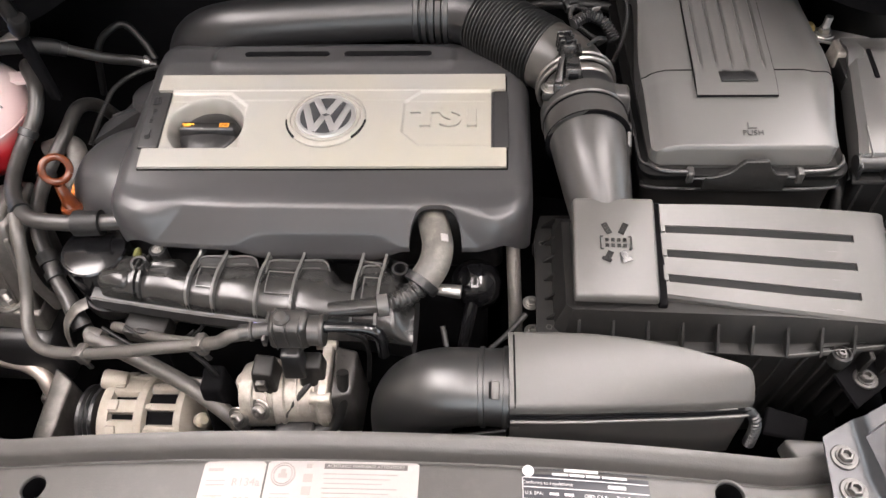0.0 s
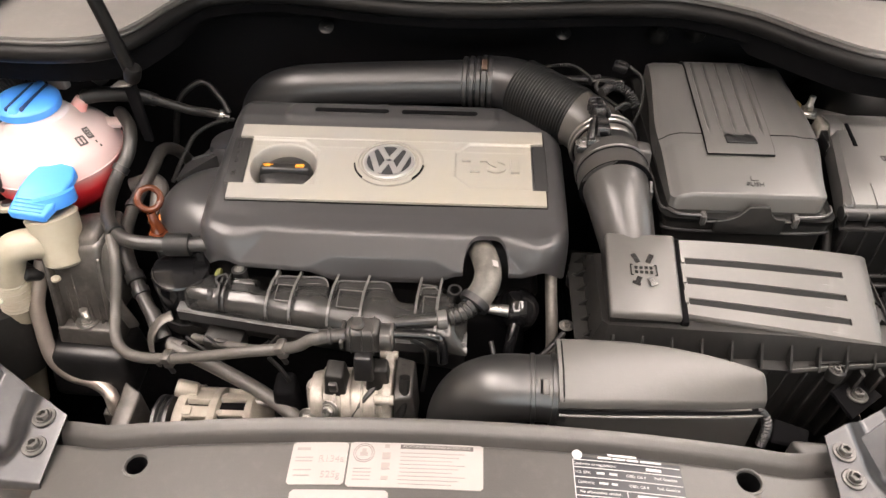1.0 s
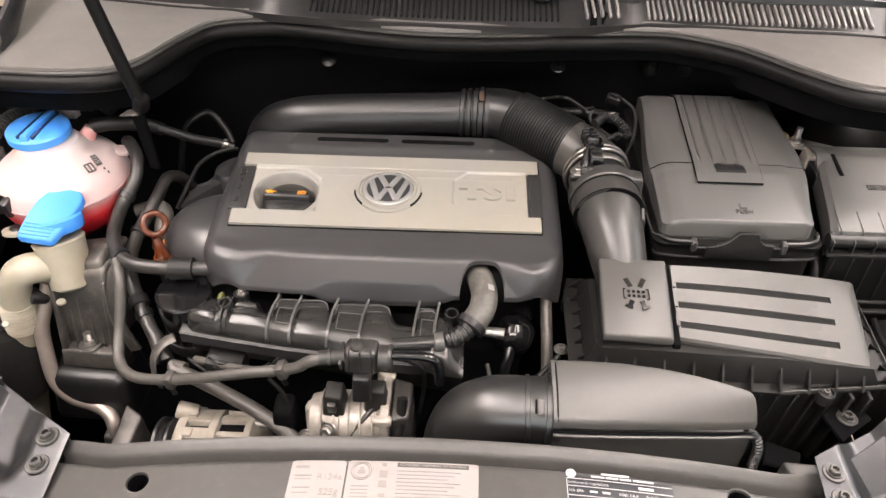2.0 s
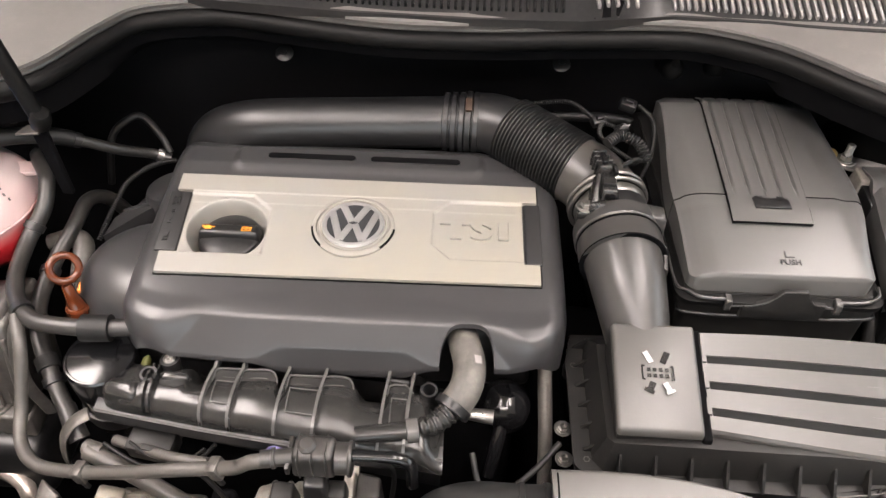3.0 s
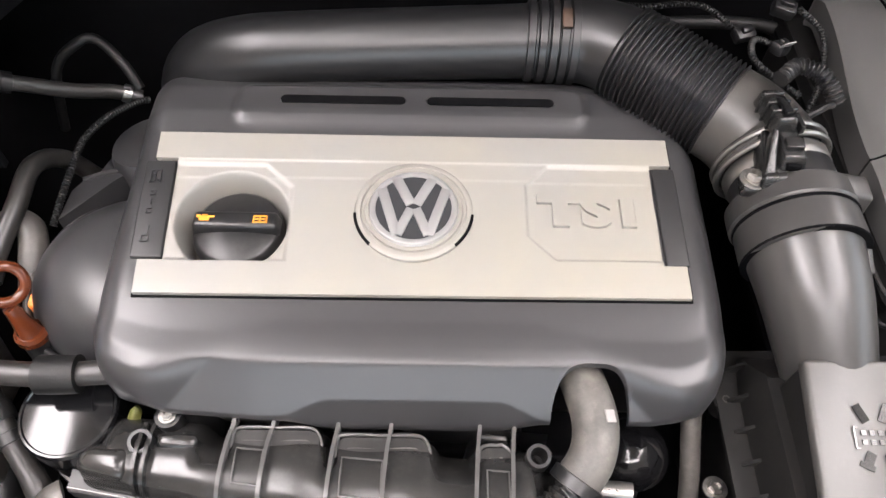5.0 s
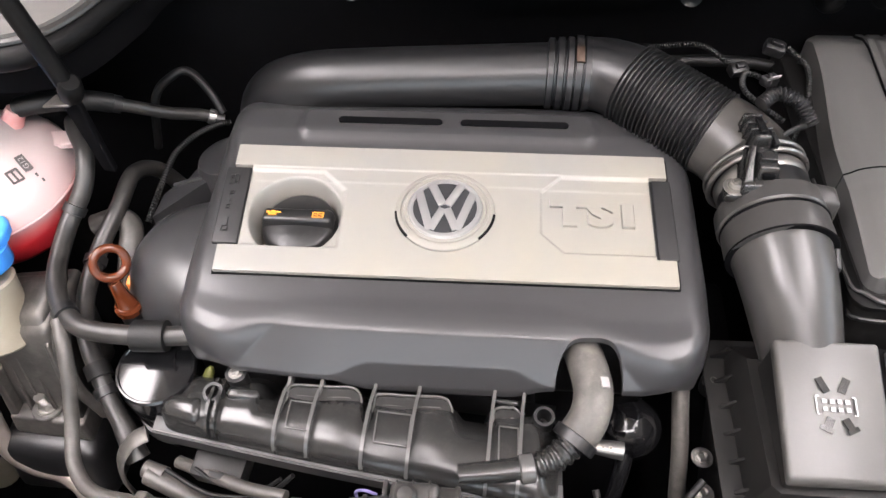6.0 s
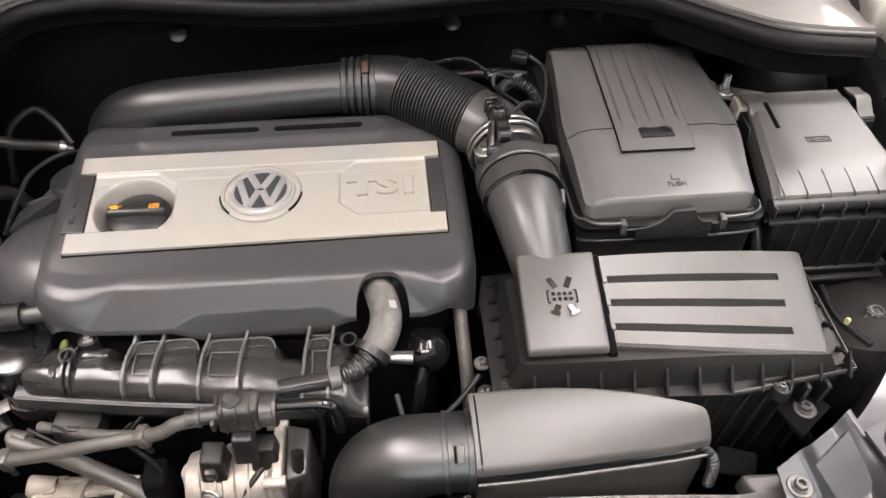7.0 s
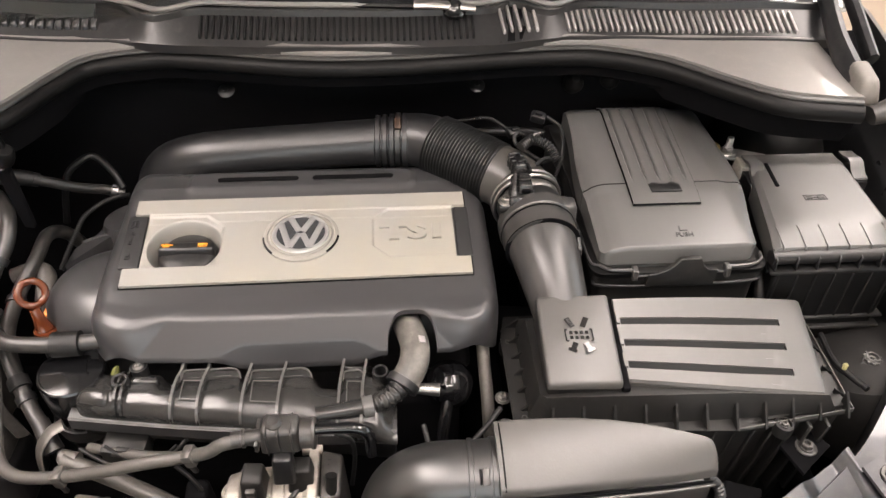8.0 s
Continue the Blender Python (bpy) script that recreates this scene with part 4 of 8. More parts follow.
part("pipe", tube([(-0.325, 0.912, 0.70), (-0.318, 0.906, 0.755), (-0.295, 0.896, 0.794), (-0.255, 0.889, 0.815), (-0.20, 0.887, 0.824), (-0.10, 0.888, 0.830), (0.0, 0.890, 0.834), (0.03, 0.891, 0.835)],
                  [0.037, 0.037, 0.036, 0.0345, 0.033, 0.0325, 0.033, 0.0345], 32, 8), PIPE, pipe)
for k, (x, r) in enumerate(((0.006, 0.0370), (0.016, 0.0380), (0.026, 0.0385), (0.044, 0.0395))):
    part("collar", spin([(r - 0.003, -0.004), (r, -0.003), (r, 0.003), (r - 0.003, 0.004)], (x, 0.8905 - 0.0002 * k, 0.835), (1, -0.05, 0), 40), PIPE, pipe)
clamp = thing("hose_clamp", (0.033, 0.893, 0.838), "spring steel hose clamp with a tarnished lug", "hose clamp", "hose clamps")
part("band", spin([(0.0382, -0.0035), (0.0395, -0.0032), (0.0395, 0.0032), (0.0382, 0.0035)], (0.035, 0.8905, 0.8355), (1, -0.06, 0), 40), BLACK, clamp)
part("lug", block((0.009, 0.018, 0.004), pose(0.034, 0.8736, 0.8722, 25, 0, 0), 0.001), surface("tarnished_brass", (0.05, 0.031, 0.021), 0.45, metal=0.5), clamp, "tarnished brown clamp lug")
BELLOWS = surface("ribbed_black_rubber", (0.010, 0.010, 0.010), 0.30, second=(0.009, 0.009, 0.009), rough_vary=0.03, bump=0.0)
CUFF = surface("smooth_grey_rubber", (0.036, 0.034, 0.031), 0.33, second=(0.052, 0.049, 0.045), dust=0.06, bump=0.15)
bellows = thing("intake_bellows", (0.12, 0.85, 0.80), "black corrugated rubber intake bellows", "bellows hose")
part("elbow", tube([(0.044, 0.8905, 0.836), (0.062, 0.887, 0.837), (0.078, 0.880, 0.837), (0.092, 0.871, 0.8365)], [0.0375, 0.0385, 0.0395, 0.040], 32, 6), PIPE, bellows)
part("corrugated_sleeve", tube([(0.089, 0.873, 0.8365), (0.115, 0.853, 0.833), (0.145, 0.830, 0.8285), (0.168, 0.812, 0.825)], [0.0415, 0.042, 0.042, 0.042], 36, 8, ribs=(0.0047, 0.0050, 0, 3)), BELLOWS, bellows, angle=180)
part("end_cuff", tube([(0.166, 0.8135, 0.825), (0.182, 0.801, 0.822), (0.195, 0.785, 0.818), (0.201, 0.768, 0.815)], [0.042, 0.0425, 0.043, 0.0445], 32, 6), CUFF, bellows)
clamp2 = thing("hose_clamp", (0.203, 0.765, 0.815), "bright wire hose clamp on the air meter", "hose clamp", "hose clamps")
for d in (0.0, 0.009):
    part("wire_band", tube(ring_line((0.2015 + 0.12 * d, 0.768 - d, 0.8148 - 0.1 * d), 0.0458, (0.16, -0.98, -0.1), 40), 0.0026, 8, 1), STEEL, clamp2)
part("bright_sleeve", spin([(0.041, -0.006), (0.0425, -0.004), (0.0425, 0.006), (0.041, 0.008)], (0.2045, 0.752, 0.8135), (0.12, -0.99, -0.1), 36), STEEL, clamp2, "bright metal sleeve end")

# ---- air meter pipe ----
meter = thing("air_mass_meter", (0.21, 0.70, 0.78), "dark grey plastic air mass meter pipe running into the air box", "air meter")
part("upper_tube", tube([(0.204, 0.757, 0.8135), (0.207, 0.735, 0.812), (0.2085, 0.715, 0.8105)], 0.0415, 40, 5), PIPE, meter)
flange_axis = (0.04, -0.99, -0.09)
part("flange", spin([(0.042, -0.0105), (0.0465, -0.0105), (0.0490, -0.0085), (0.0495, 0.0085), (0.0480, 0.0105), (0.042, 0.0105)], (0.2080, 0.7125, 0.8100), flange_axis, 48), METER, meter)
part("flange_lug", hull_box([(0.232, 0.7015, 0.770), (0.2605, 0.7015, 0.770), (0.2605, 0.7235, 0.772), (0.232, 0.7235, 0.772), (0.226, 0.7015, 0.8500), (0.2560, 0.7015, 0.8440), (0.2560, 0.7235, 0.8460), (0.226, 0.7235, 0.8520)], 0.0035, 3), METER, meter, "squared lug of the flange")
part("flange_gap", spin([(0.0476, -0.0012), (0.0482, 0.0), (0.0476, 0.0012)], (0.2090, 0.7008, 0.8086), flange_axis, 48), SHADE_BLACK, meter, "dark joint under the flange")
part("cuff", tube([(0.2088, 0.7002, 0.8086), (0.2095, 0.687, 0.8072), (0.2104, 0.674, 0.8056)], [0.0470, 0.0476, 0.0478], 40, 5), METER, meter)
part("cuff_edge", spin([(0.0478, -0.0012), (0.0485, 0.0), (0.0478, 0.0012)], (0.2105, 0.6735, 0.8055), flange_axis, 48), SHADE_BLACK, meter, "dark joint under the cuff")
part("lower_tube", tube([(0.2095, 0.690, 0.8075), (0.2105, 0.674, 0.8050), (0.2145, 0.642, 0.7950), (0.221, 0.606, 0.7735), (0.223, 0.594, 0.764)], [0.0445, 0.0430, 0.0400, 0.0355, 0.0335], 40, 6, squash=1.0), METER, meter)
part("side_rib", hull_box([(0.2520, 0.655, 0.790), (0.2570, 0.655, 0.790), (0.2590, 0.685, 0.790), (0.2540, 0.685, 0.790), (0.2510, 0.655, 0.815), (0.2560, 0.655, 0.813), (0.2580, 0.685, 0.822), (0.2530, 0.685, 0.824)], 0.0015), METER, meter)
part("side_rail", tube([(0.254, 0.70, 0.806), (0.251, 0.66, 0.797), (0.250, 0.625, 0.782)], 0.0022, 8, 5), METER, meter)
sensor = thing("air_sensor", (0.195, 0.752, 0.845), "black sensor plug with a corrugated loom on the air meter", "sensor")
SENSOR = surface("sensor_plastic", (0.012, 0.012, 0.012), 0.26, second=(0.020, 0.019, 0.018), bump=0.1, dust=0.04)
part("base", hull_box([(0.183, 0.728, 0.842), (0.222, 0.728, 0.842), (0.218, 0.782, 0.842), (0.190, 0.782, 0.842), (0.185, 0.731, 0.857), (0.219, 0.731, 0.857), (0.215, 0.779, 0.860), (0.193, 0.779, 0.860)], 0.002), SENSOR, sensor)
part("body", hull_box([(0.196, 0.738, 0.855), (0.217, 0.738, 0.855), (0.214, 0.776, 0.855), (0.197, 0.776, 0.855), (0.198, 0.741, 0.870), (0.215, 0.741, 0.869), (0.213, 0.774, 0.872), (0.199, 0.774, 0.873)], 0.002), SENSOR, sensor)
part("slot", block((0.011, 0.004, 0.006), pose(0.206, 0.7385, 0.8615, 10, 0, -3), 0.0008, 1), SHADE_BLACK, sensor)
part("step", block((0.014, 0.010, 0.005), pose(0.206, 0.752, 0.8725, 6, 0, -3), 0.0012), SENSOR, sensor)
part("plug", hull_box([(0.193, 0.764, 0.866), (0.212, 0.764, 0.866), (0.206, 0.806, 0.862), (0.189, 0.806, 0.862), (0.195, 0.766, 0.884), (0.210, 0.766, 0.884), (0.204, 0.804, 0.880), (0.191, 0.804, 0.880)], 0.0035, 3), SENSOR, sensor)
for k in range(3):
    part("plug_rib", block((0.0195 - 0.0012 * k, 0.0022, 0.0205), pose(0.2010 - 0.0016 * k, 0.776 + 0.010 * k, 0.8745 - 0.001 * k, 0, 0, 6), 0.0007, 1), SENSOR, sensor)
part("latch", block((0.006, 0.020, 0.004), pose(0.2005, 0.778, 0.886, -4, 0, 6), 0.001), GLOSS, sensor)
part("side_latch", block((0.004, 0.016, 0.008), pose(0.214, 0.772, 0.874, 0, 0, 6), 0.001), SENSOR, sensor)
part("brace", hull_box([(0.183, 0.733, 0.850), (0.194, 0.733, 0.850), (0.198, 0.768, 0.852), (0.193, 0.770, 0.852), (0.186, 0.735, 0.8575), (0.194, 0.736, 0.8575), (0.198, 0.766, 0.874), (0.194, 0.768, 0.874)], 0.0012), SENSOR, sensor, "sloping brace beside the plug")
part("mount_ear", hull_box([(0.172, 0.729, 0.835), (0.198, 0.729, 0.835), (0.198, 0.748, 0.835), (0.174, 0.748, 0.835), (0.172, 0.729, 0.846), (0.198, 0.729, 0.846), (0.198, 0.748, 0.846), (0.174, 0.748, 0.846)], 0.003), SENSOR, sensor)
hex_bolt("screw", (0.1815, 0.739, 0.846), 0.0060, STEEL, sensor, washer=True)
sensor.location += Vector((-0.014, -0.020, -0.002))
part("loom", tube([(0.196, 0.797, 0.876), (0.212, 0.808, 0.880), (0.232, 0.800, 0.876), (0.244, 0.785, 0.862)], 0.0062, 14, 8, ribs=(0.0036, 0.0020, 0, 3)), BLACK, sensor)
part("lead", tube([(0.210, 0.760, 0.872), (0.221, 0.762, 0.880), (0.231, 0.772, 0.872), (0.225, 0.78, 0.86)], 0.0025, 8, 5), WIRE, sensor)

# ---- battery with its cover ----
battery = thing("battery_box", (0.38, 0.79, 0.60), "black plastic battery box with a two-part cover", "battery")


def rounded(x0, x1, y0, y1, r, n=6, taper=0.0):
    """A rounded rectangle outline; taper draws in the far end."""
    out = []
    for cx, cy, a0 in ((x1 - r, y0 + r, -90), (x1 - r - taper, y1 - r, 0), (x0 + r + taper, y1 - r, 90), (x0 + r, y0 + r, 180)):
        out += [(cx + r * math.cos(radians(a0 + 90 * k / n)), cy + r * math.sin(radians(a0 + 90 * k / n))) for k in range(n + 1)]
    return out


def loft(loops, close=True):
    """A closed skin through loops of points with equal counts."""
    own = bmesh.new()
    rings = [[own.verts.new(p) for p in loop] for loop in loops]
    n = len(rings[0])
    for a, b in zip(rings, rings[1:]):
        for k in range(n):
            own.faces.new((a[k], a[(k + 1) % n], b[(k + 1) % n], b[k]))
    if close:
        own.faces.new(rings[0])
        own.faces.new(rings[-1])
    return own


# Colour raised in place of the light that falls on these lids.
LIT_LID = surface("lit_box_plastic", (0.074, 0.073, 0.071), 0.33, second=(0.064, 0.063, 0.0615), rough_vary=0.05, bump=0.06, spec=0.6)


def bat_loop(grow, z, front=0.0, r=0.010, tilt=0.0):
    return [(x, y, z + tilt * (y - 0.79)) for x, y in rounded(0.272 - grow, 0.481 + grow, 0.634 - grow - front, 0.982 + grow, r + grow)]


def bat_top(x, y):
    """Height of the cover's top: flat, rolling down at the front and the edges."""
    z = 0.842 - 0.017 * max(0.0, (0.735 - y) / 0.099) ** 1.15 - 0.005 * max(0.0, (0.6435 - y) / 0.0035) ** 2
    z -= 0.004 * ease(0.306, 0.284, x) + 0.008 * ease(0.290, 0.276, x) + 0.003 * ease(0.455, 0.472, x) + 0.007 * ease(0.466 + 0.022 * ease(0.64, 0.80, y), 0.478 + 0.022 * ease(0.64, 0.80, y), x) + 0.016 * ease(0.945, 0.984, y)
    return z


def bat_edge(y):
    cut = 0.010 * max(0.0, 1 - (y - 0.640) / 0.012) ** 2 + 0.016 * max(0.0, (y - 0.966) / 0.018) ** 2
    return 0.276 + cut + 0.016 * ease(0.75, 0.96, y), 0.474 - cut + 0.022 * ease(0.64, 0.80, y)


def bat_sheet(y0, y1, n, skirt):
    rows = []
    for y in sorted([*np.linspace(y0, y1, n), *(y0 + 0.0007 * k for k in range(1, 12))]):
        a, b = bat_edge(y)
        rows.append([(a + (b - a) * f, y, bat_top(a + (b - a) * f, y)) for f in np.linspace(0, 1, 40)])
    return sheet(rows, skirt)


# Case darker than its covers: shade of the sides put into the colour.
part("case", loft([bat_loop(0.0, 0.60), bat_loop(0.0, 0.775), bat_loop(0.004, 0.778), bat_loop(0.004, 0.788), bat_loop(0.0, 0.790), bat_loop(-0.004, 0.800)]), BOX_SHADED, battery)
part("rim", loft([bat_loop(0.007, 0.790), bat_loop(0.008, 0.792), bat_loop(0.008, 0.797), bat_loop(0.004, 0.798)]), SEAL_SHADE, battery, "moulded rim of the case")
cover_f = part("front_cover", bat_sheet(0.640, 0.7535, 34, 0.028), LIT_LID, battery, "front flap of the battery cover")
part("rear_cover", bat_sheet(0.7555, 0.984, 38, 0.03), LIT_LID, battery, "rear battery cover")
# grooved middle plate
rows = []
for y in np.linspace(0.708, 0.980, 34):
    f = (y - 0.708) / 0.244
    x0, x1 = 0.330 + 0.016 * f, 0.418 + 0.022 * f
    row = []
    for k in range(121):
        x = x0 + (x1 - x0) * k / 120
        u = k / 120
        z = bat_top(0.38, max(y, 0.715)) + 0.0042 - 0.001 * (y < 0.712)
        if y > 0.752:
            z -= 0.0034 * max(0.0, math.cos((u - 0.5) * 2 * math.pi * 5)) ** 8 * ease(0.752, 0.775, y) * (0.08 < u < 0.92)
        row.append((x, y, z))
    rows.append(row)
middle = part("grooved_plate", sheet(rows, 0.005), LIT_LID, battery, "ribbed middle plate of the battery cover")
edge = [(0.330 + 0.016 * f, 0.708 + 0.244 * f) for f in np.linspace(1.11, 0, 14)] + [(0.418 + 0.022 * f, 0.708 + 0.244 * f) for f in np.linspace(0, 1.11, 14)]
part("plate_gap", tube([(x, y, bat_top(0.38, max(y, 0.715)) + 0.0018) for x, y in edge], 0.0016, 6, 1), SHADE_BLACK, battery, "dark gap round the ribbed plate")
part("cover_gap", tube([(bat_edge(0.7545)[0] + (bat_edge(0.7545)[1] - bat_edge(0.7545)[0]) * f, 0.7545, bat_top(bat_edge(0.7545)[0] + (bat_edge(0.7545)[1] - bat_edge(0.7545)[0]) * f, 0.7545) - 0.0006) for f in np.linspace(0, 1, 40)], 0.0012, 6, 1), SHADE_BLACK, battery, "dark joint across the cover")
sym = bmesh.new()
sz = bat_top(0.38, 0.735) + 0.0060
plate([(-0.020, -0.010), (0.020, -0.010), (0.020, 0.007), (0.016, 0.007), (0.016, 0.010), (0.008, 0.010), (0.008, 0.007), (-0.008, 0.007), (-0.008, 0.010), (-0.016, 0.010), (-0.016, 0.007), (-0.020, 0.007)], 0.002, pose(0.379, 0.737, sz), 0.0004, sym)
part("battery_symbol", sym, BLACK, middle, "dark moulded battery symbol")
push = bmesh.new()
letters("PUSH", 0.0095, 0.0004, pose(0.383, 0.658, bat_top(0.383, 0.658) + 0.0008, 12, 0, 0), push)
block((0.009, 0.0012, 0.0008), pose(0.3835, 0.6650, bat_top(0.38, 0.6650) + 0.0007, 14, 0, 0), 0, bm=push)
block((0.0014, 0.008, 0.0008), pose(0.379, 0.668, bat_top(0.38, 0.668) + 0.0007, 14, 0, 0), 0, bm=push)
part("push_mark", push, surface("shadow_grey_moulding", (0.02, 0.02, 0.02), 0.4), cover_f, "moulded word and arrow")
# latch mouth in the front lip
facing = Matrix(((1, 0, 0, 0), (0, 0, -1, 0.6245), (0, 1, 0, 0), (0, 0, 0, 1)))
part("latch", plate([(0.334, 0.776), (0.334, 0.7945), (0.346, 0.7965), (0.357, 0.8015), (0.364, 0.8085), (0.370, 0.8170), (0.373, 0.8185), (0.395, 0.8185), (0.3975, 0.8165), (0.402, 0.8060), (0.408, 0.8005), (0.421, 0.7995), (0.421, 0.776)], 0.005, facing, 0.0010), BOX_SHADED, battery, "dark latch plate with a raised tongue")
part("tongue_edge", tube([(0.336, 0.6240, 0.7952), (0.346, 0.6240, 0.7970), (0.357, 0.6240, 0.8020), (0.364, 0.6240, 0.8090), (0.370, 0.6240, 0.8174), (0.375, 0.6240, 0.8188), (0.394, 0.6240, 0.8188)], 0.0009, 6, 3), METER, battery, "lighter edge of the latch plate")
part("tongue_edge", tube([(0.402, 0.6240, 0.8064), (0.408, 0.6240, 0.8010), (0.421, 0.6240, 0.8000)], 0.0009, 6, 3), METER, battery, "lighter edge of the latch plate")
for x0, x1 in ((0.314, 0.321), (0.4305, 0.4375)):
    part("latch_tab", hull_box([(x0, 0.622, 0.788), (x1, 0.622, 0.788), (x1, 0.632, 0.788), (x0, 0.632, 0.788), (x0, 0.622, 0.803), (x1, 0.622, 0.803), (x1, 0.634, 0.804), (x0, 0.634, 0.804)], 0.0012, 1), METER, battery)
for lip_run in ([(0.276, 0.640, 0.800), (0.285, 0.631, 0.801), (0.300, 0.6285, 0.801), (0.317, 0.628, 0.801)], [(0.318, 0.627, 0.792), (0.335, 0.627, 0.793)], [(0.420, 0.627, 0.795), (0.434, 0.627, 0.795)], [(0.434, 0.628, 0.802), (0.452, 0.6285, 0.802), (0.470, 0.631, 0.803), (0.481, 0.640, 0.803), (0.484, 0.652, 0.803)]):
    part("lip_line", tube(lip_run, 0.0020, 8, 4), METER, battery, "lighter edge of the lip")
part("left_lip", tube([(0.266, 0.78, 0.7985), (0.266, 0.70, 0.7985), (0.2665, 0.650, 0.799), (0.276, 0.640, 0.800)], 0.0015, 8, 4), METER, battery, "lighter edge of the lip")
part("case_ledge", tube([(0.270, 0.70, 0.776), (0.270, 0.645, 0.776), (0.280, 0.629, 0.776), (0.37, 0.6285, 0.774), (0.47, 0.629, 0.776), (0.484, 0.645, 0.776), (0.485, 0.70, 0.776)], 0.0022, 8, 4), BLACK, battery, "ledge round the case")
single("battery_tray", loft([[(x, y, 0.45) for x, y in rounded(0.255, 0.498, 0.61, 0.994, 0.01)], [(x, y, 0.62) for x, y in rounded(0.255, 0.498, 0.61, 0.994, 0.01)], [(x, y, 0.62) for x, y in rounded(0.262, 0.491, 0.617, 0.988, 0.01)]]),
       SHADE_BLACK, "black plastic battery tray under the battery", "battery tray")
part("side_strap", hull_box([(0.262, 0.69, 0.70), (0.268, 0.69, 0.70), (0.268, 0.715, 0.70), (0.262, 0.715, 0.70), (0.262, 0.69, 0.80), (0.268, 0.69, 0.80), (0.268, 0.715, 0.80), (0.262, 0.715, 0.80)], 0.002), BLACK, battery)

# ---- battery terminal with stud ----
term = thing("terminal_clamp", (0.52, 0.87, 0.80), "zinc plated terminal bracket with a threaded stud", "terminal")
part("bracket", plate([(-0.035, -0.012), (0.03, -0.016), (0.055, -0.006), (0.05, 0.008), (0.012, 0.014), (-0.035, 0.012)], 0.004, pose(0.530, 0.868, 0.812, 0, 4, -8), 0.0008), STEEL, term)
hex_bolt("nut", (0.522, 0.870, 0.813), 0.0075, STEEL, term)
part("stud", tube([(0.522, 0.870, 0.818), (0.522, 0.870, 0.838)], 0.0045, 12, 10, ribs=(0.0016, 0.0008, 0, 1)), STEEL, term)
part("brass_bolt", spin([(0.009, 0), (0.0095, 0.005), (0.006, 0.009), (0, 0.0095)], (0.503, 0.876, 0.815), (0, 0, 1), 8), surface("brass", (0.55, 0.42, 0.16), 0.35, metal=0.9), term, "yellowish plated bolt head")
part("lug_block", hull_box([(0.528, 0.828, 0.790), (0.552, 0.828, 0.790), (0.552, 0.858, 0.790), (0.528, 0.858, 0.790), (0.530, 0.830, 0.812), (0.550, 0.830, 0.812), (0.550, 0.856, 0.815), (0.530, 0.856, 0.815)], 0.003), CAST, term, "grey cable lug")
part("cable", tube([(0.500, 0.872, 0.80), (0.512, 0.83, 0.79), (0.513, 0.78, 0.775), (0.505, 0.72, 0.765), (0.500, 0.66, 0.755), (0.499, 0.63, 0.72)], 0.008, 10, 6), WIRE, term)

# ---- fuse box ----
fuse = thing("fuse_box", (0.59, 0.74, 0.62), "grey-black plastic fuse box with ribbed front edge", "fuse box")


def fuse_x(y):
    f = (y - 0.625) / 0.235
    return 0.494 + 0.054 * f, 0.668 + 0.017 * f


rows = []
for y in [0.645, 0.647, 0.652, 0.662, 0.676, 0.70, 0.74, 0.78, 0.82, 0.836, 0.840, 0.858]:
    a, b = fuse_x(y)
    row = []
    for f in (0, 0.02, 0.05, 0.3, 0.5, 0.7, 0.95, 0.98, 1.0):
        z = 0.817 - 0.006 * ease(0.05, 0.0, f) - 0.006 * ease(0.95, 1.0, f) - 0.010 * max(0.0, (0.675 - y) / 0.054) - 0.004 * (y < 0.646) - 0.003 * ease(0.837, 0.840, y)
        row.append((a + (b - a) * f, y, z))
    rows.append(row)
lid = part("lid", sheet(rows, 0.03), LIT_LID, fuse, "flat lid of the fuse box")
# Case and ledges near-black for the shade below the lid.
part("case", hull_box([(0.500, 0.632, 0.60), (0.665, 0.632, 0.60), (0.680, 0.85, 0.60), (0.545, 0.85, 0.60), (0.500, 0.630, 0.785), (0.665, 0.630, 0.785), (0.680, 0.85, 0.79), (0.550, 0.85, 0.79)], 0.006), SEAL_SHADE, fuse)
for k in range(6):
    x = 0.507 + 0.0285 * k
    part("rib", hull_box([(x + 0.003, 0.642, 0.79), (x + 0.0044, 0.642, 0.79), (x + 0.0082, 0.684, 0.81), (x + 0.0068, 0.684, 0.81), (x + 0.003, 0.6435, 0.8132), (x + 0.0044, 0.6435, 0.8132), (x + 0.0082, 0.684, 0.8188), (x + 0.0068, 0.684, 0.8188)], 0.0004, 1), LIT_LID, fuse)
part("front_ledge", hull_box([(0.494, 0.628, 0.781), (0.668, 0.628, 0.781), (0.670, 0.652, 0.781), (0.498, 0.652, 0.781), (0.494, 0.630, 0.786), (0.668, 0.630, 0.786), (0.670, 0.652, 0.788), (0.498, 0.652, 0.788)], 0.0015, 1), SEAL_SHADE, fuse)
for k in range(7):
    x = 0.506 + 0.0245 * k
    part("front_rib", hull_box([(x, 0.628, 0.70), (x + 0.0016, 0.628, 0.70), (x + 0.0016, 0.634, 0.70), (x, 0.634, 0.70), (x, 0.6275, 0.780), (x + 0.0016, 0.6275, 0.780), (x + 0.0016, 0.636, 0.782), (x, 0.636, 0.782)], 0.0004, 1), BOX_SHADED, fuse)
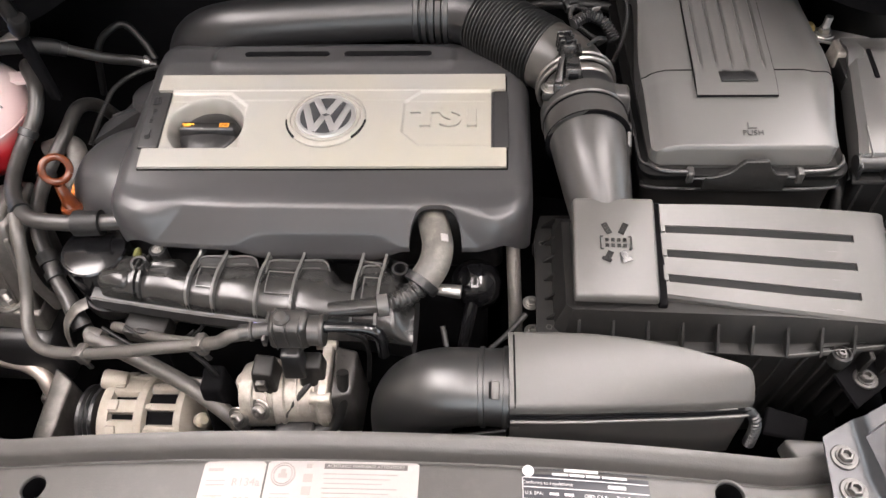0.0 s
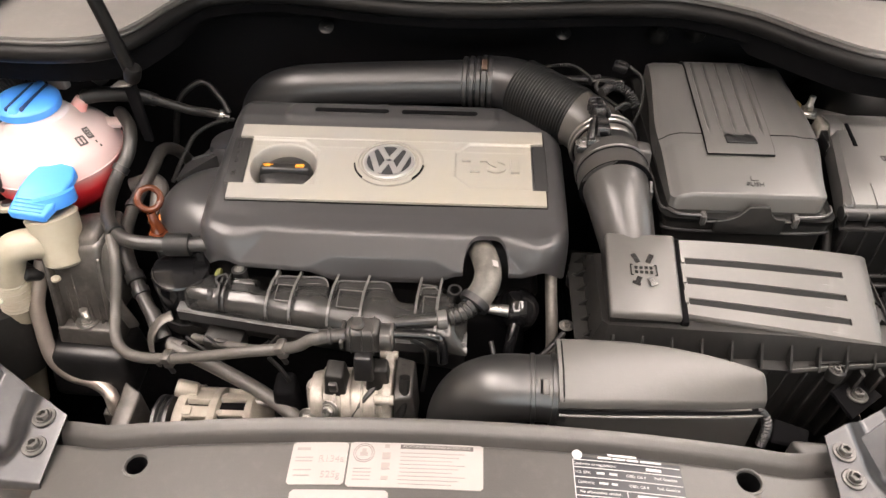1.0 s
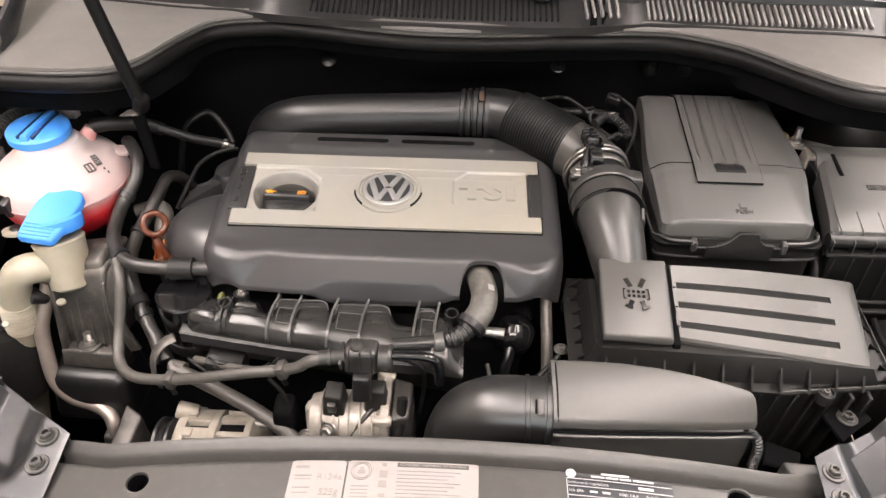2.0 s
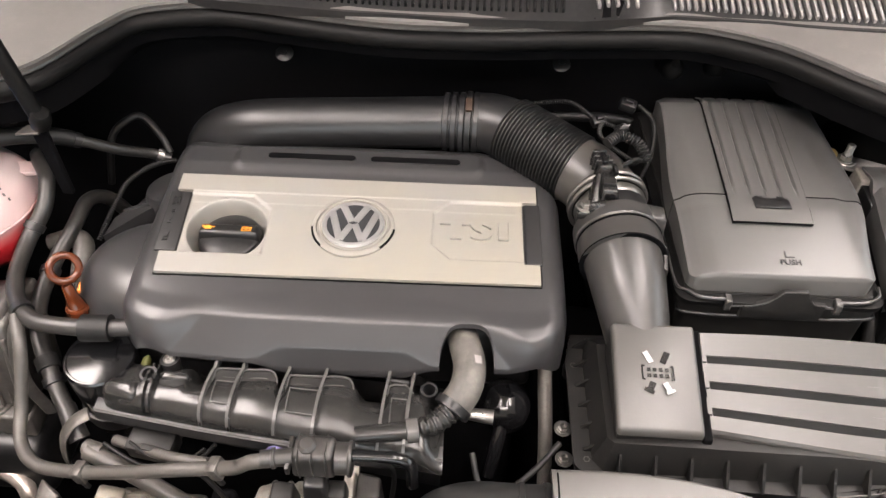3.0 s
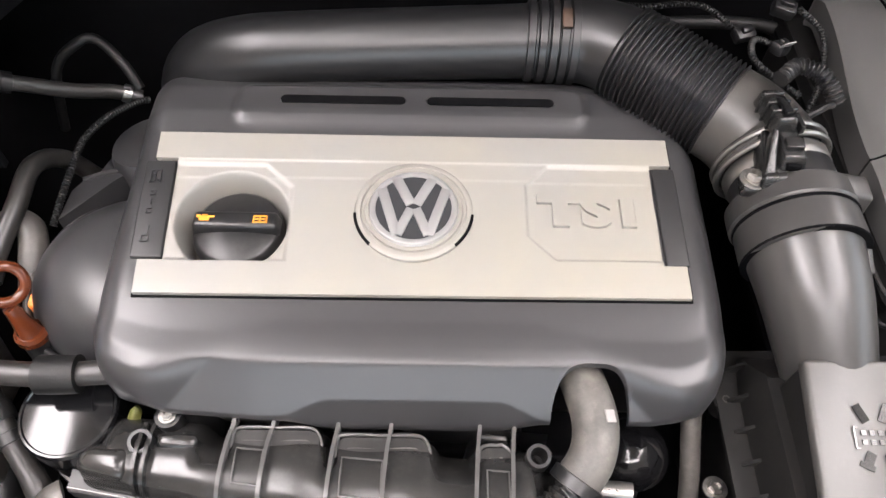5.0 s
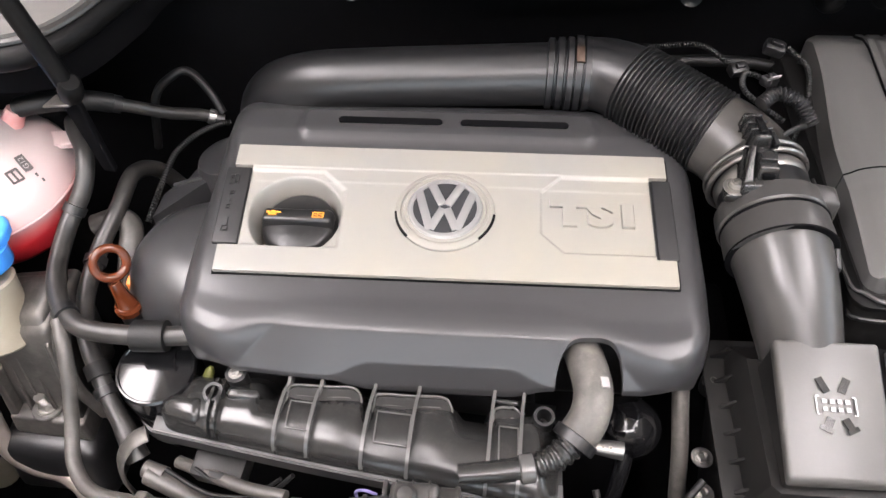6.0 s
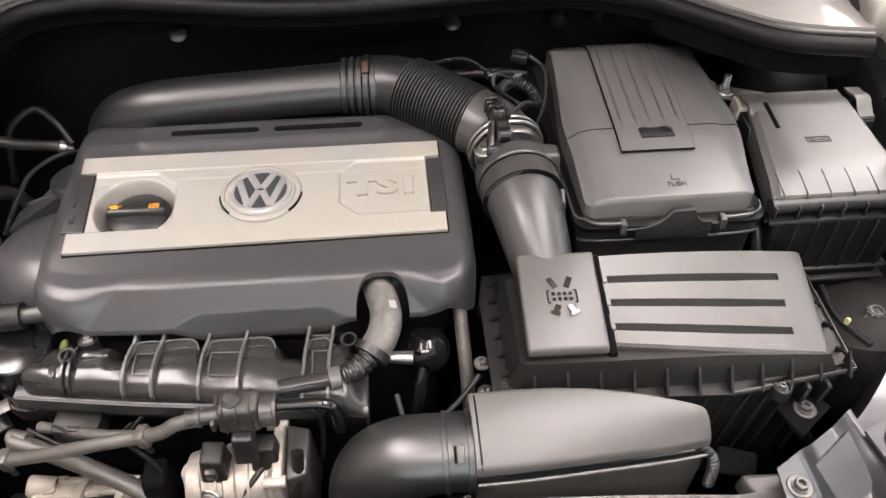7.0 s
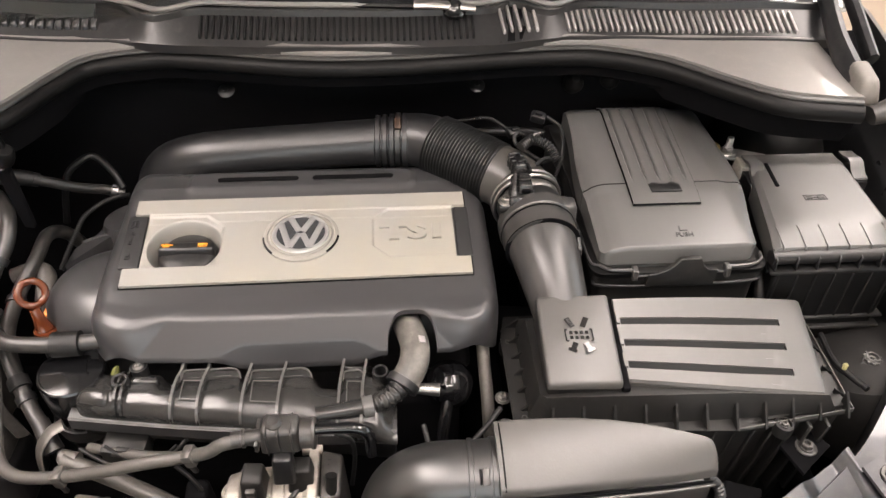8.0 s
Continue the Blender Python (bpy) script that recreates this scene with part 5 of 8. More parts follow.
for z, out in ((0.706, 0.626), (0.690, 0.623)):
    part("lower_ledge", hull_box([(0.494, out, z - 0.004), (0.672, out, z - 0.004), (0.672, 0.64, z - 0.004), (0.494, 0.64, z - 0.004), (0.494, out + 0.001, z), (0.672, out + 0.001, z), (0.672, 0.64, z), (0.494, 0.64, z)], 0.001, 1), BOX_SHADED, fuse, "ledge round the lower case")
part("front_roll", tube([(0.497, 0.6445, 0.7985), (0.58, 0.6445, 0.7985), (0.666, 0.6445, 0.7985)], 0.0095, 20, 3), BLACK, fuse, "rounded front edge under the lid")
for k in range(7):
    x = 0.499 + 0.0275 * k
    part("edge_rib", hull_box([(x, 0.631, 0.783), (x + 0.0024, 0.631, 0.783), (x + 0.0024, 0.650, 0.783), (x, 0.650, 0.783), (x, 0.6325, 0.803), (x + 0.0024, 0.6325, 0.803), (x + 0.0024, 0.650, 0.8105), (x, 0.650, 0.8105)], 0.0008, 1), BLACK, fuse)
sym = bmesh.new()
for dx, dy, w, h in ((0, 0.005, 0.03, 0.001), (0, -0.005, 0.03, 0.001), (-0.015, 0, 0.001, 0.011), (0.015, 0, 0.001, 0.011), (-0.008, 0, 0.008, 0.0055), (0.008, 0, 0.008, 0.0055), (0, 0, 0.016, 0.001)):
    block((w, h, 0.0008), pose(0.596 + dx, 0.744 + dy, 0.8174, 0, 0, 0), 0, bm=sym)
part("fuse_symbol", sym, BLACK, lid, "dark printed fuse symbol")
strap = [(0.028, 0.8195), (0.014, 0.8205), (0.004, 0.8235), (-0.005, 0.8215), (-0.012, 0.8145), (-0.019, 0.8090), (-0.026, 0.8080)]
for x, y, w in ((0.544, 0.822, 0.019), (0.6945, 0.826, 0.021)):
    shape = strap + [(a - 0.001, b - 0.0032) for a, b in strap[::-1]]
    upright = Matrix(((0, 0, 1, x + w / 2), (1, 0, 0, y), (0, 1, 0, 0), (0, 0, 0, 1)))
    part("clip", plate(shape, w, upright, 0.0005, seg=1), LIT_LID, fuse, "bent spring clip on the lid")
    part("clip_seat", hull_box([(x - w / 2 - 0.003, y - 0.030, 0.78), (x + w / 2, y - 0.030, 0.78), (x + w / 2, y + 0.018, 0.78), (x - w / 2 - 0.003, y + 0.018, 0.78), (x - w / 2 - 0.003, y - 0.030, 0.803), (x + w / 2, y - 0.030, 0.803), (x + w / 2, y + 0.018, 0.806), (x - w / 2 - 0.003, y + 0.018, 0.806)], 0.001, 1), BLACK, fuse)
part("side_slot", hull_box([(0.553, 0.772, 0.80), (0.559, 0.772, 0.80), (0.566, 0.83, 0.80), (0.560, 0.83, 0.80), (0.553, 0.772, 0.8185), (0.559, 0.772, 0.8185), (0.566, 0.83, 0.8185), (0.560, 0.83, 0.8185)], 0.001, 1), SHADE_BLACK, fuse)

# ---- air filter box ----
airbox = thing("air_filter_box", (0.35, 0.53, 0.52), "dark grey plastic air filter box with a slatted lid", "air box")
# Walls and flange darker than the lid: their shade is in the colour.
part("dome_wall", hull_box([(0.184, 0.472, 0.70), (0.274, 0.472, 0.70), (0.275, 0.591, 0.70), (0.187, 0.591, 0.70), (0.1862, 0.4795, 0.765), (0.2690, 0.4835, 0.757), (0.2710, 0.588, 0.790), (0.1892, 0.587, 0.791)], 0.002), BOX_SHADED, airbox, "wall below the outlet")
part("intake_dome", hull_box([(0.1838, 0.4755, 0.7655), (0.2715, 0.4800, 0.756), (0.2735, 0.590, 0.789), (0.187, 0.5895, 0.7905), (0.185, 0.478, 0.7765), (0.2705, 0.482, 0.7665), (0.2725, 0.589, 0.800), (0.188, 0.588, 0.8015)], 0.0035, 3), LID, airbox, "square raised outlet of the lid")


LID_CORNERS = ((0.2775, 0.489, 0.7615), (0.5115, 0.474, 0.7375), (0.533, 0.612, 0.7555), (0.2775, 0.583, 0.7985))


def lid_point(u, v):
    a, b, c, d = (Vector(p) for p in LID_CORNERS)
    p = a.lerp(b, u).lerp(d.lerp(c, u), v)
    p.z += 0.004 * 4 * u * (1 - u)
    p.y += 0.010 * 4 * u * (1 - u) * (1 - v) * -0.35
    return p


us = sorted([*np.linspace(0, 1, 40), 0.018, 0.0215, 0.8385, 0.8415])
slots = [(0.168, 0.228), (0.428, 0.488), (0.688, 0.748)]
steps = [0.0, 0.02]
for a, b in slots:
    steps += [a - 0.105, a - 0.10, a - 0.004, a, b, b + 0.004]
steps += [0.95, 0.985, 1.0]
rows = []
for v in sorted(steps):
    row = []
    for u in us:
        p = lid_point(u, v)
        for a, b in slots:
            if a - 0.001 <= v <= b + 0.001 and 0.02 < u < 0.84:
                p.z -= 0.013
            elif a - 0.101 <= v < a:
                p.z -= 0.0020 * ease(0.84, 0.55, u)
        p.z -= 0.003 * (v in (0.0, 1.0)) + 0.003 * ease(0.985, 1.0, u)
        row.append(p)
    rows.append(row)
part("lid", sheet(rows, 0.006), LID, airbox, "sloping lid with three long slots", angle=25)
# Black strips added in the slots to give the shade inside them.
for a, b in slots:
    part("slot_shade", sheet([[lid_point(u, v) - Vector((0, 0, drop)) for u in np.linspace(0.022, 0.837, 24)] for v, drop in ((a + 0.0045, 0.0030), (b - 0.0005, 0.0012))], 0.004), SEAL_SHADE, airbox, "black strip for the shade inside the slot")
part("lid_joint", hull_box([(0.270, 0.478, 0.73), (0.2795, 0.478, 0.73), (0.2795, 0.588, 0.73), (0.270, 0.588, 0.73), (0.270, 0.479, 0.7595), (0.2795, 0.479, 0.7595), (0.2795, 0.588, 0.7945), (0.270, 0.588, 0.7945)], 0.002), SHADE_BLACK, airbox)
# walls down to the flange, flange, body
RIM = [(0.152, 0.60), (0.150, 0.47), (0.165, 0.452), (0.40, 0.446), (0.547, 0.470), (0.556, 0.63), (0.40, 0.64), (0.16, 0.635)]


def rim_z(x):
    return 0.722 - 0.010 * ease(0.3, 0.55, x)


outer = [(0.171, 0.60), (0.168, 0.476), (0.178, 0.464), (0.40, 0.462), (0.522, 0.468), (0.538, 0.62), (0.40, 0.63), (0.175, 0.625)]
inner = [(0.180, 0.596), (0.178, 0.480), (0.184, 0.474), (0.40, 0.474), (0.512, 0.474), (0.532, 0.612), (0.40, 0.60), (0.183, 0.594)]
part("upper_shell", loft([[(x, y, 0.70) for x, y in outer], [(x, y, rim_z(x) + 0.006) for x, y in outer], [(x, y, 0.757 - 0.02 * ease(0.3, 0.53, x)) for x, y in inner]]), BOX_SHADED, airbox)
part("flange", draped(RIM, lambda x, y: rim_z(x), 0.004, steps=4), BOX_SHADED, airbox, "flange round the air box")
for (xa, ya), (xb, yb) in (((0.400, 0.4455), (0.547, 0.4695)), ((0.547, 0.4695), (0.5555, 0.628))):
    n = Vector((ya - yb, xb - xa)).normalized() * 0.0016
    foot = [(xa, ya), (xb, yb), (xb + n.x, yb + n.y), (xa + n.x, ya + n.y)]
    part("flange_lip", hull_box([(x, y, rim_z(x) - 0.002) for x, y in foot] + [(x, y, rim_z(x) + 0.004) for x, y in foot], 0.0005, 1), LID, airbox, "pale edge of the flange")
part("lower_body", loft([[(0.37 + (x - 0.37) * 0.80, 0.54 + (y - 0.54) * 0.7, 0.50) for x, y in RIM], [(0.37 + (x - 0.37) * 0.93, 0.54 + (y - 0.54) * 0.9, 0.66) for x, y in RIM], [(0.37 + (x - 0.37) * 0.95, 0.54 + (y - 0.54) * 0.93, 0.718) for x, y in RIM]]), BOX_SHADED, airbox)
for k in range(11):
    x = 0.19 + 0.0345 * k
    y = 0.461 - 0.012 * ease(0.2, 0.4, x) * 0.3 + 0.014 * ease(0.40, 0.53, x)
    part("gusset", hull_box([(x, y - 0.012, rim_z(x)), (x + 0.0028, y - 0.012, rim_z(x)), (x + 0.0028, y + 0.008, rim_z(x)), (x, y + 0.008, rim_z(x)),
                             (x, y - 0.008, rim_z(x) + 0.006), (x + 0.0028, y - 0.008, rim_z(x) + 0.006), (x + 0.0028, y + 0.008, rim_z(x) + 0.024), (x, y + 0.008, rim_z(x) + 0.024)], 0), BOX_SHADED, airbox)
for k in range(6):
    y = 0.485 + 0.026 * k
    part("side_gusset", hull_box([(0.154, y, 0.715), (0.175, y, 0.715), (0.175, y + 0.0028, 0.715), (0.154, y + 0.0028, 0.715), (0.159, y, 0.721), (0.176, y, 0.738), (0.176, y + 0.0028, 0.738), (0.159, y + 0.0028, 0.721)], 0), BOX_SHADED, airbox)
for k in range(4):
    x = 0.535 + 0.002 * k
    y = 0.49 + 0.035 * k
    part("side_gusset", hull_box([(x - 0.004, y, 0.712), (x + 0.014, y, 0.712), (x + 0.014, y + 0.003, 0.712), (x - 0.004, y + 0.003, 0.712), (x - 0.004, y, 0.726), (x + 0.010, y, 0.715), (x + 0.010, y + 0.003, 0.715), (x - 0.004, y + 0.003, 0.726)], 0), SEAL_SHADE, airbox)
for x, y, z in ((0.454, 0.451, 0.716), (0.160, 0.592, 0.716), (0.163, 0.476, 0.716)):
    ear = part("screw_ear", spin([(0.0100, -0.012), (0.0108, 0.0), (0.0100, 0.0035), (0.0080, 0.0045), (0.0075, 0.001)], (x, y, z), (0, 0, 1), 24), BOX_SHADED, airbox)
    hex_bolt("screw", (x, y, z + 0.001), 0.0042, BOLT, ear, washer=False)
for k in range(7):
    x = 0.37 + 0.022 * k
    part("body_rib", hull_box([(x, 0.46, 0.57), (x + 0.005, 0.46, 0.57), (x + 0.005, 0.50, 0.57), (x, 0.50, 0.57), (x + 0.008, 0.452, 0.708), (x + 0.013, 0.452, 0.708), (x + 0.013, 0.48, 0.708), (x + 0.008, 0.48, 0.708)], 0.0015, 1), BOX_SHADED, airbox)
# arrow sign on the outlet
mark = bmesh.new()
base = Vector((0.229, 0.535, 0.0))


def dome_z(x, y):
    return 0.7885 + (y - 0.535) * 0.245 - (x - 0.229) * 0.06 * (1 - (y - 0.48) / 0.11) - 0.0052 + 0.0058


def bar_on_dome(x, y, w, h, turn=0.0):
    block((w, h, 0.0010), pose(base.x + x, base.y + y, dome_z(base.x + x, base.y + y), 13.5, 2.0, turn), 0, bm=mark)


for sx in (-1, 1):
    bar_on_dome(sx * 0.0085, 0.0160, 0.0062, 0.013, sx * -27)
    bar_on_dome(sx * 0.0075, -0.0135, 0.0062, 0.0085, sx * 27)
    bar_on_dome(sx * 0.0105, -0.0185, 0.0100, 0.0036, sx * 27)
for i in range(4):
    for j in range(2):
        bar_on_dome(-0.0090 + 0.006 * i, -0.0030 + 0.0062 * j, 0.0036, 0.0036)
for x in (-0.0155, 0.0155):
    bar_on_dome(x, 0.0, 0.0013, 0.014)
    bar_on_dome(x * 0.92, 0.007, 0.003, 0.0011)
    bar_on_dome(x * 0.92, -0.007, 0.003, 0.0011)
part("filter_sign", mark, surface("polished_sign_plastic", (0.014, 0.014, 0.014), 0.14, rough_vary=0.03, bump=0.0, spec=0.7), airbox, "moulded filter sign with four arrows")

# ---- air intake snorkel in front ----
snorkel = thing("intake_snorkel", (0.2, 0.40, 0.60), "black plastic air intake snorkel above the radiator", "snorkel")
REAR_EDGE = [(0.118, 0.4325), (0.16, 0.4335), (0.20, 0.4325), (0.24, 0.4285), (0.28, 0.4205), (0.31, 0.4115), (0.330, 0.4045), (0.339, 0.399)]
FRONT_EDGE = [(0.120, 0.3605), (0.16, 0.3625), (0.20, 0.3655), (0.25, 0.370), (0.30, 0.3745), (0.335, 0.379), (0.3455, 0.381)]


def snork_top(u, v):
    """The smooth top from the front edge (v = 0) to the rear edge (v = 1)."""
    xf, xr = 0.119 + 0.2265 * u, 0.118 + 0.221 * u
    yf, yr = curve_at(FRONT_EDGE, xf), curve_at(REAR_EDGE, xr)
    x, y = xf + (xr - xf) * v, yf + (yr - yf) * v
    z = (0.7595 - 0.014 * u) * (1 - v) + (0.7805 - 0.007 * u * u) * v + 0.0055 * 4 * v * (1 - v)
    z -= 0.003 * max(0.0, 1 - v / 0.03) ** 2 + 0.006 * max(0.0, (v - 0.93) / 0.07) ** 2 + 0.003 * max(0.0, (u - 0.98) / 0.02) ** 2
    return (x, y, z)


part("lower_shell", loft([[(x, y, z) for x, y in [(0.122, 0.425), (0.33, 0.398)] + [(q, r + 0.001) for q, r in FRONT_EDGE[::-1]]] for z in (0.64, 0.70)] + [[(x, y, 0.737 - 0.014 * (x - 0.119) / 0.2265) for x, y in [(0.122, 0.425), (0.33, 0.398)] + [(q, r + 0.001) for q, r in FRONT_EDGE[::-1]]]]), LID, snorkel)
part("upper_shell", sheet([[snork_top(u, v) for u in [*np.linspace(0, 0.95, 24), 0.965, 0.98, 0.99, 1.0]] for v in [0, 0.015, 0.03, 0.05, 0.07, *np.linspace(0.1, 0.9, 12), 0.93, 0.95, 0.97, 0.985, 1.0]], 0.008), LID, snorkel, "smooth grey top of the snorkel", angle=60)
part("end_groove", tube([Vector(snork_top(0.022, v)) - Vector((0, 0, 0.0004)) for v in np.linspace(0.01, 0.97, 14)], 0.0011, 6, 1), SHADE_BLACK, snorkel, "dark groove at the end of the top")
part("joint_gap", tube([(x, y - 0.0005, 0.7425 - 0.014 * (x - 0.119) / 0.2265) for x, y in FRONT_EDGE], 0.0020, 6, 4), SHADE_BLACK, snorkel, "dark joint under the top")
part("joint_lip", tube([(x, y - 0.0030, 0.7388 - 0.014 * (x - 0.119) / 0.2265) for x, y in FRONT_EDGE], 0.0020, 8, 4), LID, snorkel, "pale edge of the lower shell")
DUCT = surface("grained_duct_plastic", (0.012, 0.012, 0.012), 0.37, second=(0.010, 0.010, 0.010), rough_vary=0.0, bump=0.0, spec=1.0)
part("neck", tube([(0.130, 0.3985, 0.7300), (0.112, 0.3990, 0.7298), (0.094, 0.3995, 0.7290)], [0.0385, 0.0378, 0.0372], 40, 4), DUCT, snorkel)
part("elbow", tube([(0.0945, 0.3995, 0.7290), (0.074, 0.4005, 0.7265), (0.052, 0.403, 0.717), (0.031, 0.407, 0.694), (0.020, 0.411, 0.658), (0.016, 0.415, 0.610), (0.015, 0.418, 0.54)], [0.0372, 0.0385, 0.0405, 0.0425, 0.044, 0.0445, 0.0445], 44, 8), DUCT, snorkel, "smooth curved elbow")
part("neck_ring", spin([(0.0368, -0.0028), (0.0392, -0.0022), (0.0392, 0.0022), (0.0368, 0.0028)], (0.0945, 0.3995, 0.7290), (1, -0.03, 0.06), 48), DUCT, snorkel)
part("end_collar", spin([(0.0375, -0.003), (0.0398, -0.0025), (0.0398, 0.0025), (0.0375, 0.003)], (0.1165, 0.3990, 0.7298), (1, -0.03, 0.0), 48), DUCT, snorkel)
catch_m = Matrix.Translation((0.106, 0.3993 - 0.0215, 0.7297 + 0.0312)) @ Matrix.Rotation(radians(35), 4, "X")
part("catch", block((0.0075, 0.0170, 0.004), catch_m, 0.0012), LID, snorkel, "small raised catch")
part("catch_slot", block((0.0020, 0.0150, 0.0034), catch_m @ Matrix.Translation((-0.0052, 0, -0.0002)), 0.0004, 1), SHADE_BLACK, snorkel)
part("lower_web", hull_box([(0.050, 0.376, 0.66), (0.118, 0.372, 0.66), (0.118, 0.378, 0.66), (0.050, 0.382, 0.66), (0.074, 0.374, 0.672), (0.118, 0.370, 0.694), (0.118, 0.376, 0.694), (0.074, 0.380, 0.674)], 0.002), DUCT, snorkel)
part("end_tube", tube([(0.338, 0.383, 0.728), (0.349, 0.380, 0.722), (0.354, 0.374, 0.708), (0.354, 0.370, 0.68)], 0.0052, 14, 6, ribs=(0.004, 0.0016, 1, 3)), BLACK, snorkel)

# ---- rear right: plugs, looms and dark shapes behind the battery ----
def plug(name, place, size, turn, lead, label):
    t = thing(name, place, label, "wiring plug", "wiring plugs")
    part("housing", block(size, pose(*place, *turn), 0.003), BLACK, t)
    part("latch", block((size[0] * 0.5, size[1] * 0.4, size[2] * 0.4), pose(*place, *turn) @ Matrix.Translation((0, 0, size[2] * 0.6)), 0.001), BLACK, t)
    part("lead", tube(lead, 0.0028, 8, 6, ribs=(0.0030, 0.0010, 0, len(lead) - 1)), WIRE, t)
    return t


plug("wiring_plug", (0.205, 0.905, 0.835), (0.020, 0.014, 0.012), (20, 0, 20), [(0.20, 0.91, 0.835), (0.17, 0.94, 0.84), (0.12, 0.95, 0.83), (0.08, 0.97, 0.82)], "black wiring plug behind the intake bellows")
plug("wiring_plug", (0.245, 0.93, 0.845), (0.022, 0.016, 0.013), (10, 10, -15), [(0.26, 0.93, 0.845), (0.275, 0.90, 0.84), (0.27, 0.86, 0.82), (0.255, 0.83, 0.80)], "black wiring plug behind the intake bellows")
p3 = plug("wiring_plug", (0.232, 0.882, 0.838), (0.018, 0.014, 0.011), (0, 20, 40), [(0.235, 0.88, 0.838), (0.208, 0.885, 0.845), (0.20, 0.86, 0.845), (0.215, 0.84, 0.84), (0.235, 0.822, 0.835)], "black wiring plug with a small pale tag")
part("tag", block((0.012, 0.0015, 0.008), pose(0.232, 0.872, 0.850, 30, 0, 20), 0.0004, 1), PAPER, p3, "pale tag")
for x, y, z, r in ((0.305, 0.985, 0.87, 0.015), (0.362, 0.985, 0.875, 0.014)):
    single("grommet", spin([(r, 0), (r * 1.1, 0.008), (r * 0.8, 0.02), (r * 0.4, 0.026)], (x, y, z), (0, -0.7, 0.7), 24), SEAL_SHADE, "black rubber grommet on the firewall", "grommet", "firewall grommets")
loom = thing("wiring_loom", (0.15, 0.95, 0.80), "taped black wiring loom along the firewall", "wiring loom")
part("trunk", tube([(-0.15, 0.98, 0.74), (0.0, 0.975, 0.775), (0.10, 0.972, 0.79), (0.19, 0.968, 0.80), (0.27, 0.97, 0.79), (0.30, 0.975, 0.74)], 0.007, 10, 6), WIRE, loom)
tower = thing("strut_tower", (0.63, 0.97, 0.62), "dark strut tower dome", "strut tower")
part("dome", spin([(0.095, 0), (0.09, 0.10), (0.07, 0.14), (0.04, 0.155), (0, 0.157)], (0.63, 0.965, 0.68), (0, 0, 1), 36), SEAL_SHADE, tower)

# ---- coolant tank ----
tank = thing("coolant_tank", (-0.592, 0.755, 0.70), "round white translucent coolant tank, red coolant in its lower half", "coolant tank")
TANK = bpy.data.materials.new("translucent_tank")
TANK.use_nodes = True
tree = TANK.node_tree
bsdf = tree.nodes["Principled BSDF"]
where = tree.nodes.new("ShaderNodeTexCoord")
split = tree.nodes.new("ShaderNodeSeparateXYZ")
link_node(tree, where, "Object", split, "Vector")
cloud = tree.nodes.new("ShaderNodeTexNoise")
cloud.inputs["Scale"].default_value = 22
link_node(tree, where, "Object", cloud, "Vector")
wobble = tree.nodes.new("ShaderNodeMath")
wobble.operation = "MULTIPLY_ADD"
wobble.inputs[1].default_value = 0.02
link_node(tree, cloud, "Fac", wobble, 0)
link_node(tree, split, "Z", wobble, 2)
ramp = tree.nodes.new("ShaderNodeValToRGB")
ramp.color_ramp.elements[0].position, ramp.color_ramp.elements[0].color = 0.0, (0.42, 0.012, 0.02, 1)
ramp.color_ramp.elements[1].position, ramp.color_ramp.elements[1].color = 1.0, (0.405, 0.378, 0.367, 1)
for pos, col in ((0.42, (0.55, 0.02, 0.03, 1)), (0.50, (0.56, 0.12, 0.12, 1)), (0.58, (0.50, 0.36, 0.35, 1))):
    e = ramp.color_ramp.elements.new(pos)
    e.color = col
span = tree.nodes.new("ShaderNodeMapRange")
span.inputs["From Min"].default_value, span.inputs["From Max"].default_value = 0.0, 0.16
link_node(tree, wobble, 0, span, "Value")
link_node(tree, span, "Result", ramp, "Fac")
link_node(tree, ramp, "Color", bsdf, "Base Color")
bsdf.inputs["Roughness"].default_value = 0.45
bsdf.inputs["Subsurface Weight"].default_value = 0.12
bsdf.inputs["Subsurface Radius"].default_value = (0.02, 0.01, 0.01)
tc = Vector((-0.590, 0.755, 0.780))
prof = [(0.02, -0.078), (0.06, -0.072), (0.082, -0.050), (0.0925, -0.020), (0.0945, -0.004), (0.0955, -0.002), (0.0955, 0.002), (0.0945, 0.004), (0.092, 0.015), (0.084, 0.027), (0.070, 0.038), (0.052, 0.047), (0.047, 0.056), (0.040, 0.064)]
part("body", spin(prof, tc, (0, 0, 1), 56), TANK, tank)
cc = Vector((-0.607, 0.766, 0.850))
capp = part("cap", spin([(0.040, -0.006), (0.0435, -0.003), (0.0435, 0.007), (0.041, 0.010), (0.030, 0.0125), (0, 0.0135)], cc, (0.03, -0.04, 1), 40), BLUE, tank, "blue screw cap with a raised grip")
part("grip", hull_box([cc + Vector(p) for p in ((-0.009, -0.042, 0.005), (0.007, -0.042, 0.005), (0.015, 0.040, 0.005), (-0.001, 0.040, 0.005), (-0.006, -0.038, 0.017), (0.004, -0.038, 0.017), (0.011, 0.036, 0.018), (0.001, 0.036, 0.018))], 0.003), BLUE, capp)
# Dark blue bars paint the shade of grooves beside the grip.
for s in (-0.0105, 0.0105):
    part("grip_groove", hull_box([cc + Vector((s + d, y, z)) for z in (0.009, 0.0148) for d, y in ((-0.0025, -0.036), (0.0015, -0.036), (0.0075, 0.034), (0.0035, 0.034))], 0.001, 1), surface("groove_shade_blue", (0.01, 0.03, 0.10), 0.6), capp)
